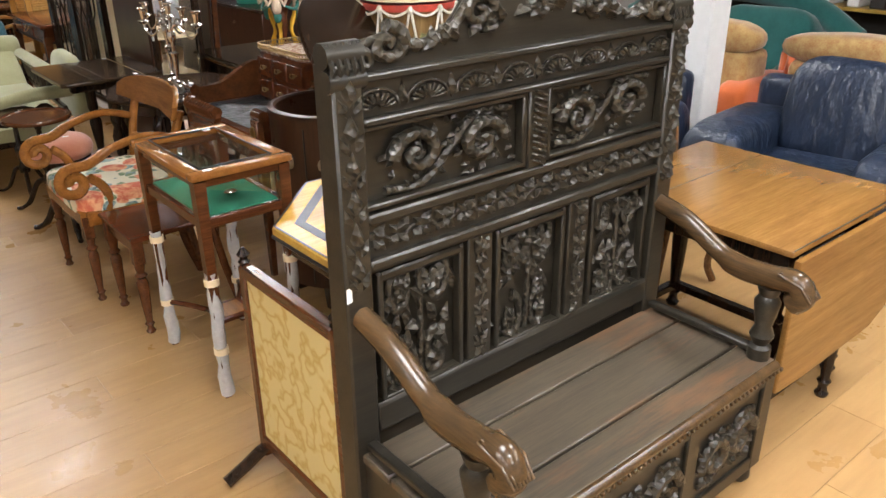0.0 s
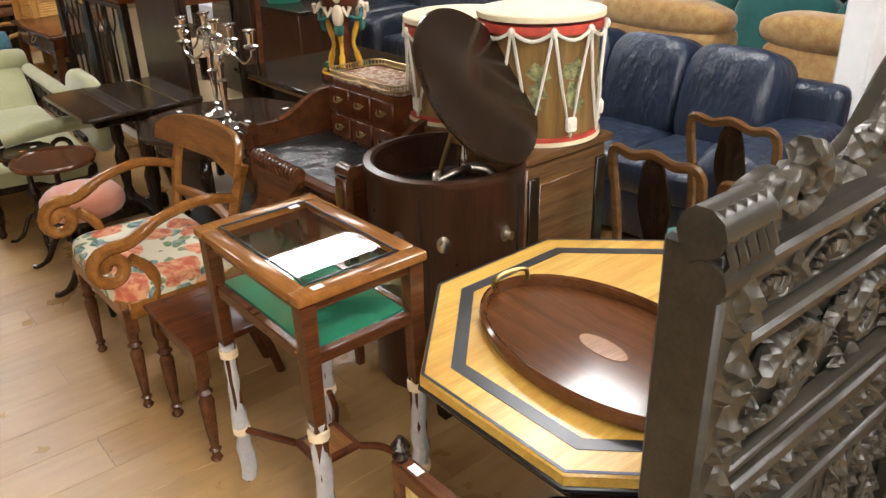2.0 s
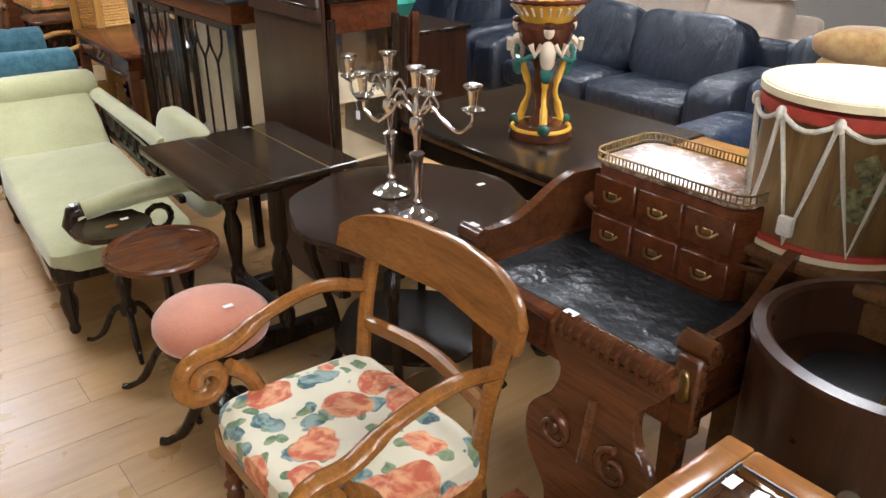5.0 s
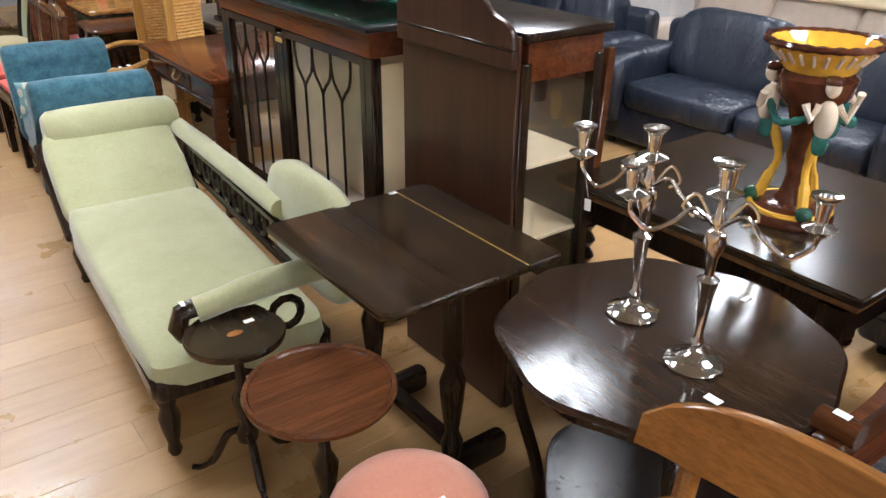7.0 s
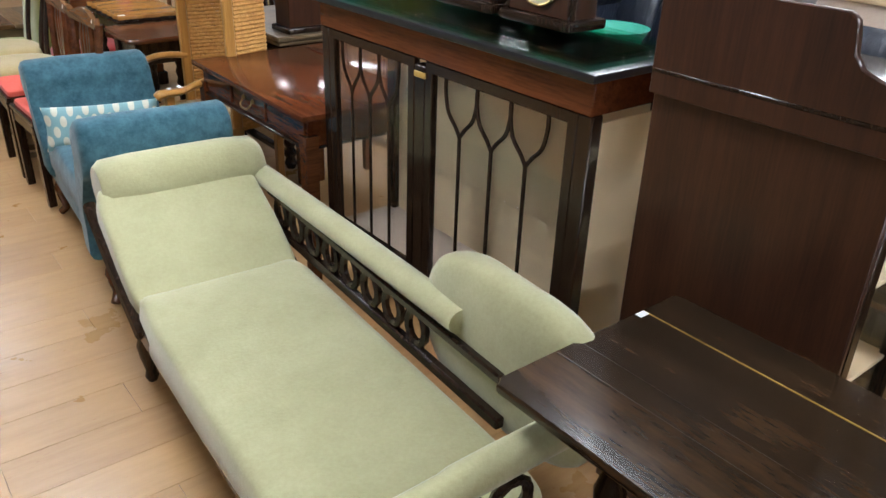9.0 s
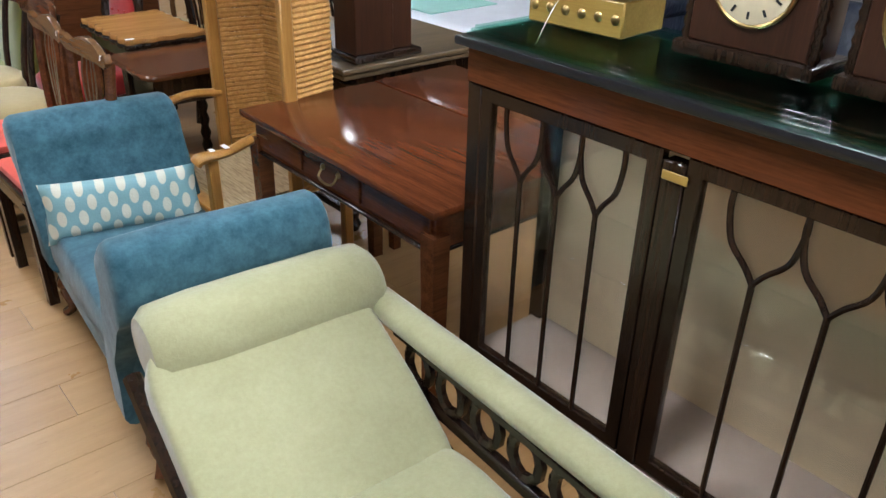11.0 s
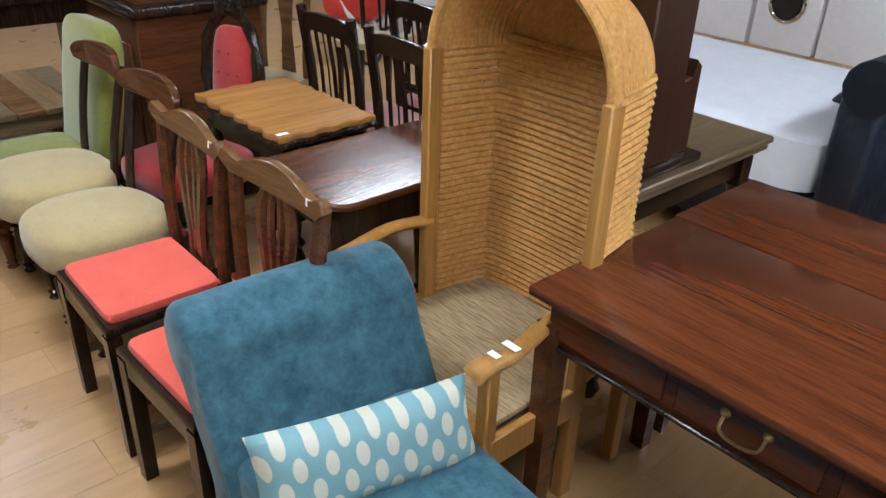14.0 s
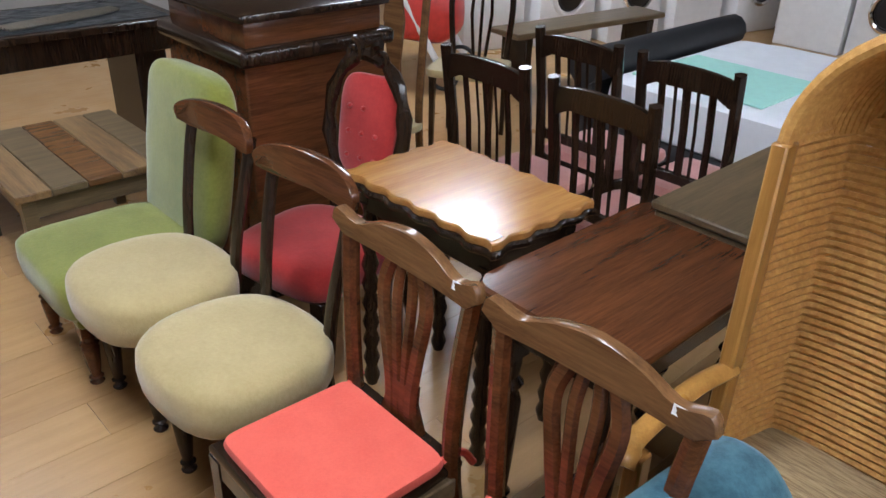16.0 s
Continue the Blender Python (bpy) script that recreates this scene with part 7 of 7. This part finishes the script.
# ---- drop-leaf table beside the settle ----
def drop_leaf():
    s = thing("gateleg_table", (2.58, 1.17, 0), 0, "oak gateleg table with near leaf hanging down", "table")
    part("tabletop", box(B(), (0.02, -0.03, 0.728), (0.82, 0.84, 0.022), 0.006, None, 2), ELM, s)
    part("hanging_leaf", slab(B(), [(-0.41, 0.715), (0.41, 0.715), (0.41, 0.42), (0.37, 0.3), (0.25, 0.25), (-0.25, 0.24), (-0.41, 0.25)], -0.477, -0.455, Matrix(((1, 0, 0, 0.02), (0, 0, 1, 0), (0, 1, 0, 0), (0, 0, 0, 1)))), ELM, s, "leaf hanging folded down")
    part("joint_line", box(B(), (0.02, -0.447, 0.7395), (0.8, 0.004, 0.002), 0), EBONY, s)
    part("joint_line", box(B(), (0.02, 0.12, 0.7392), (0.8, 0.003, 0.001), 0), EBONY, s)
    part("apron", box(B(), (0.02, 0, 0.66), (0.56, 0.7, 0.115), 0.005), DARK, s)
    for x in (-0.25, 0.29):
        for y in (-0.36, 0.36):
            leg("leg", s, x, y, 0.68, DARK, 1.5)
        part("stretcher", box(B(), (x, 0, 0.1), (0.04, 0.7, 0.035), 0.004), DARK, s)
    for y in (-0.36, 0.36):
        part("stretcher", box(B(), (0.02, y, 0.1), (0.5, 0.04, 0.035), 0.004), DARK, s)
    for y in (-0.4,):
        leg("gate_leg", s, 0.1, y - 0.03, 0.66, DARK, 1.3)


drop_leaf()


# ---- sofas and far furniture ----
def sofa(name, x, y, rz, width, seats, mat, label, depth=0.9, back=0.86, plump=1.0, arm=0.22, group=""):
    s = thing(name, (x, y, 0), rz, label, "sofa" if seats > 1 else "armchair", group)
    part("base", box(B(), (0, 0.02, 0.18), (width - 0.1, depth - 0.1, 0.26), 0.04, None, 3), mat, s)
    part("back_frame", box(B(), (0, depth / 2 - 0.1, 0.42), (width - 0.1, 0.16, 0.7), 0.06, None, 3), mat, s)
    w = (width - 2 * arm) / seats
    for k in range(seats):
        cx = -width / 2 + arm + w * (k + 0.5)
        soft(bm := B(), (cx, -0.1, 0.37), (w * 1.0, depth * 0.72, 0.2), 0.4, 0.25, 24, 12)
        part("seat_cushion", bm, mat, s)
        soft(bm := B(), (cx, depth / 2 - 0.26, 0.63), (w * 1.03, 0.28 * plump, back - 0.33), 0.5, 0.35, 24, 14, pose(0, 0, 0, -14, 0, 0).to_3x3())
        part("back_cushion", bm, mat, s)
    for sx in (-1, 1):
        soft(bm := B(), (sx * (width / 2 - arm / 2), -0.05, 0.38), (arm * 1.15, depth * 0.92, 0.5), 0.45, 0.35, 24, 14)
        part("arm", bm, mat, s)
    for sx in (-1, 1):
        for sy in (-1, 1):
            part("foot", lathe(B(), [(0.025, 0), (0.03, 0.06)], (sx * (width / 2 - 0.15), sy * (depth / 2 - 0.15), 0), 10), DARK, s)
    return s


sofa("leather_sofa", 3.68, 3.35, -90, 2.1, 3, NAVY, "plump navy leather three-seat sofa", 1.0, 0.9, 1.2, 0.3, "navy leather seats")
sofa("leather_armchair", 4.05, 1.5, -84, 1.15, 1, NAVY, "plump navy leather armchair with worn sheen", 0.95, 0.92, 1.3, 0.3, "navy leather seats")
sofa("leather_sofa", 4.75, 5.75, -90, 2.2, 2, BLACKLEATHER, "blue-black leather two-seat sofa", 0.9, 0.85, 1.0, 0.26, "black leather seats")
sofa("leather_sofa", 4.8, 7.75, -90, 1.6, 2, BLACKLEATHER, "blue-black leather sofa beside its pair", 0.9, 0.85, 1.0, 0.26, "black leather seats")
sofa("leather_sofa", 4.75, 4.35, -90, 0.9, 1, BLACKLEATHER, "blue-black leather armchair beside the sofas", 0.9, 0.8, 1.0, 0.2, "black leather seats")
sofa("beige_sofa", 5.75, 6.2, -90, 2.4, 3, BEIGE, "beige cloth sofa with cream throw on its back", 0.9, 0.95, 1.0, 0.24)
th = thing("throw", (5.95, 6.2, 0), 0, "crumpled cream throw along the beige sofa back", "throw")
soft(bm := B(), (0, 0, 0.93), (0.3, 2.1, 0.12), 0.6, 0.4, 40, 10)
part("cloth", bm, CREAM, th)
sofa("orange_armchair", 4.95, 2.0, -90, 0.95, 1, ORANGE, "orange cloth armchair behind the column", 0.85, 0.74, 1.0, 0.2)
for y, ln in ((1.45, 1.4), (2.75, 0.9), (3.9, 1.0)):
    c = thing("bolster_cushion", (4.75, y, 0.0), 0, "gold and rust tapestry bolster cushion on a seat back", "cushion", "tapestry cushions")
    soft(bm := B(), (0, 0, 0.87), (0.24, ln, 0.22), 0.7, 0.5, 30, 14)
    part("cover", bm, TAPESTRY, c)
    part("support", box(B(), (0.05, 0, 0.4), (0.3, ln * 0.9, 0.8), 0.05, None, 3), TAPESTRY, c)
for y, ln in ((0.9, 2.0), (3.3, 2.0)):
    c = sofa("green_sofa", 5.75, y, -90, ln, 2, DARKTEAL, "dark green cloth sofa with humped back", 0.9, 0.9, 1.0, 0.24, "green sofas")
    part("humped_back", tube(B(), bez([(-ln / 2, 0.33, 0.72), (-ln * 0.3, 0.36, 0.92), (0, 0.36, 1.0), (ln * 0.3, 0.36, 0.92), (ln / 2, 0.33, 0.72)], 8), 0.09, 12), DARKTEAL, c)


def shelving(y0, y1, x, label):
    s = thing("shelving", (x, (y0 + y1) / 2, 0), 0, label, "shelves", "stock shelves")
    L = y1 - y0
    part("back_board", box(B(), (0.2, 0, 1.0), (0.02, L, 2.0), 0), SHELFDARK, s)
    for z in (0.4, 0.8, 1.2, 1.6, 2.0):
        part("shelf", box(B(), (0, 0, z), (0.42, L, 0.03), 0.003), BOXWOOD, s)
    for k in range(int(L / 1.2) + 1):
        part("upright", box(B(), (-0.22, -L / 2 + 1.2 * k, 1.02), (0.04, 0.04, 2.04), 0.003), BRASS, s)
    mats = (WHITE, PLASTIC_RED, SHELFDARK, PLASTIC_GREEN, CREAM, PLASTIC_BLUE, BOXWOOD, SHELFDARK, MINT, PANEL)
    for z in (0.4, 0.8, 1.2, 1.6):
        y = y0 + 0.15
        while y < y1 - 0.3:
            w, h = random.uniform(0.1, 0.3), random.uniform(0.06, 0.26)
            o = tagged(part("stock_box", box(B(), (x - 0.04, y + w / 2, z + 0.0155 + h / 2), (0.26, w * 0.9, h), 0.01), random.choice(mats), None), "small boxed goods standing on the stock shelf", "box", "shelf stock")
            y += w + random.uniform(0.02, 0.15)


shelving(-1.5, 5.0, 7.3, "dark stock shelves with pale edges full of boxed goods")


# ---- beds, appliances and far clutter ----
bd = thing("bed", (4.45, 9.3, 0), 0, "black leather bed with plastic-wrapped white mattress", "bed")
soft(bm := B(), (0, 0, 0.45), (1.4, 2.1, 0.28), 0.22, 0.1, 40, 10)
part("mattress", bm, MATTRESS, bd, "white mattress in clear wrapping")
part("bed_base", box(B(), (0, 0, 0.2), (1.46, 2.12, 0.26), 0.03), BLACK, bd)
soft(bm := B(), (0, -1.15, 0.5), (1.5, 0.2, 0.8), 0.3, 0.2, 28, 12)
part("sleigh_end", bm, BLACKLEATHER, bd)
part("sleigh_roll", tube(B(), [(-0.76, -1.18, 0.86), (0.76, -1.18, 0.86)], 0.11, 14), BLACKLEATHER, bd)
part("foot_board", tube(B(), [(-0.74, 1.15, 0.6), (0.74, 1.15, 0.6)], 0.09, 12), BLACK, bd)
part("foot_panel", box(B(), (0, 1.15, 0.3), (1.46, 0.1, 0.56), 0.02), BLACK, bd)
part("fitted_edge", box(B(), (-0.3, 0.6, 0.592), (0.6, 0.7, 0.01), 0.004), MINT, bd, "mint green cover corner")


def machine(x, y, rz, door):
    s = thing("washing_machine" if door else "white_cupboard", (x, y, 0), rz, "white front-loading washing machine" if door else "white kitchen appliance cabinet", "washing machine" if door else "cabinet", "white appliances")
    part("body", box(B(), (0, 0, 0.42), (0.6, 0.56, 0.84), 0.012, None, 2), WHITE, s)
    part("control_panel", box(B(), (0, -0.283, 0.77), (0.56, 0.01, 0.1), 0.003), MATTRESS, s)
    if door:
        bm = tube(B(), [(0.16 * math.cos(2 * math.pi * k / 28), -0.285, 0.42 + 0.16 * math.sin(2 * math.pi * k / 28)) for k in range(28)], 0.025, 8, 1, True)
        dr = part("door_ring", bm, CHROME if x > 6.3 else WHITE, s)
        lathe(bm := B(), [(0.14, 0), (0.12, 0.03), (0.05, 0.045), (0.002, 0.05)], (0, -0.282, 0.42), 24, pose(0, 0, 0, 90, 0, 0))
        part("door_glass", bm, EBONY, dr)
    else:
        part("handle", box(B(), (0, -0.29, 0.68), (0.3, 0.02, 0.02), 0.004), NICKEL, s)


for k in range(6):
    machine(5.4 + 0.64 * k, 12.9 - 0.25 * k, -12, k in (1, 2, 4))
for k in range(4):
    machine(7.9, 11.0 - 0.64 * k, -90, k == 1)
be = thing("grey_bench", (5.2, 11.62, 0), -6, "long grey wooden bench", "bench")
part("seat", box(B(), (0, 0, 0.43), (1.5, 0.3, 0.04), 0.008), GREYWOOD, be)
for x in (-0.62, 0.62):
    part("end", box(B(), (x, 0, 0.205), (0.06, 0.26, 0.41), 0.006), DARK, be)
sr = thing("pushchair", (4.3, 12.3, 0), 30, "folded red and blue pushchair with white tubes", "pushchair")
soft(bm := B(), (0, 0, 0.5), (0.45, 0.5, 0.4), 0.6, 0.6, 20, 12)
part("seat", bm, PLASTIC_RED, sr)
soft(bm := B(), (0.4, 0.1, 0.45), (0.5, 0.4, 0.5), 0.5, 0.6, 20, 12)
part("hood", bm, PLASTIC_BLUE, sr)
for x in (-0.2, 0.1, 0.35):
    part("frame_tube", tube(B(), [(x, -0.2, 0.1), (x, 0.1, 0.6), (x, 0.3, 1.0)], 0.025, 8), WHITE, sr)
for x in (-0.22, 0.22):
    part("wheel", tube(B(), [(x, 0.1 * math.cos(2 * math.pi * k / 20) - 0.2, 0.115 + 0.1 * math.sin(2 * math.pi * k / 20)) for k in range(20)], 0.015, 6, 1, True), BLACK, sr)
sv = thing("shield_back_chair", (3.65, 11.2, 0), -60, "dark chair with pierced back standing by the bench", "chair")
part("seat", slab(B(), round_rect(0.42, 0.4, 0.06), 0.42, 0.46), CREAMVELVET, sv)
part("back_frame", tube(B(), bez([(-0.16, 0.2, 0.44), (-0.18, 0.22, 0.8), (-0.1, 0.24, 0.9), (0, 0.24, 0.92), (0.1, 0.24, 0.9), (0.18, 0.22, 0.8), (0.16, 0.2, 0.44)], 5), 0.018, 8), DARK, sv)
for x in (-0.06, 0, 0.06):
    part("splat_bar", tube(B(), [(x * 0.6, 0.2, 0.46), (x, 0.22, 0.7), (x * 0.8, 0.24, 0.91)], 0.01, 6), DARK, sv)
for x in (-0.17, 0.17):
    for y in (-0.16, 0.18):
        square_leg(sv, x, y, 0.43, DARK, 0.035)
pb = thing("plastic_basin", (3.75, 7.15, 0.76), 0, "green plastic basin on a dark sideboard", "basin")
part("bowl", lathe(B(), [(0.14, 0), (0.19, 0.1), (0.2, 0.11), (0.18, 0.105), (0.13, 0.01), (0.003, 0.008)], n=28), PLASTIC_GREEN, pb)
sb = thing("sideboard", (3.75, 7.0, 0), 0, "dark sideboard standing behind the display cabinet", "sideboard")
part("top", box(B(), (0, 0, 0.745), (0.5, 1.0, 0.03), 0.006), DARK, sb)
part("body", box(B(), (0, 0, 0.41), (0.46, 0.95, 0.64), 0.006), PANEL, sb)
for x in (-0.19, 0.19):
    for y in (-0.43, 0.43):
        square_leg(sb, x, y, 0.1, DARK, 0.05)
lean = thing("framed_board", (2.33, 5.25, 0), 0, "dark framed board leaning at the cabinet side", "board")
part("board", box(B(), (0, 0, 0.58), (0.02, 0.5, 1.16), 0.004, pose(0, 0, 0, 0, 3, 0)), PANEL, lean)
part("frame", box(B(), (0.03, -0.26, 0.59), (0.035, 0.03, 1.18), 0.004, pose(0, 0, 0, 0, 3, 0)), MAHOG_X, lean)


# ---- floor boards ----
boards, far_boards = {}, B()
BW, BL = 0.195, 1.26
floor_ob = bpy.data.objects["floor"]
count = 0
for j in range(int((Y1 - Y0) / BW)):
    y = Y0 + BW * (j + 0.5)
    shift = (j * 0.43) % BL
    for i in range(-1, int((X1 - X0) / BL) + 1):
        a, b = max(X0, X0 + BL * i + shift), min(X1, X0 + BL * (i + 1) + shift)
        if b - a < 0.05:
            continue
        cx, ln = (a + b) / 2, b - a
        if -1.3 < cx < 2.6 and 0.3 < y < 11.6 and count < 300 and abs(ln - BL) < 1e-6:
            key = round(ln, 3)
            if key not in boards:
                bm = B()
                box(bm, (0, 0, 0), (ln - 0.0012, BW - 0.0012, 0.01), 0.0005)
                me = bpy.data.meshes.new("floor_board")
                bm.to_mesh(me)
                bm.free()
                me.materials.append(FLOORING)
                boards[key] = me
            ob = new("floor_board", boards[key])
            ob.location = (cx, y, -0.005)
            ob.parent = floor_ob
            count += 1
        else:
            z = 0.0
            q = [(a + 0.0006, y - BW / 2 + 0.0006), (b - 0.0006, y - BW / 2 + 0.0006), (b - 0.0006, y + BW / 2 - 0.0006), (a + 0.0006, y + BW / 2 - 0.0006)]
            top = [far_boards.verts.new((u, v, 0.0)) for u, v in q]
            bot = [far_boards.verts.new((u, v, -0.01)) for u, v in q]
            far_boards.faces.new(top)
            for k in range(4):
                far_boards.faces.new((bot[k], bot[(k + 1) % 4], top[(k + 1) % 4], top[k]))
tagged(part("far_floor_boards", far_boards, FLOORING, floor_ob), kind="stuff")
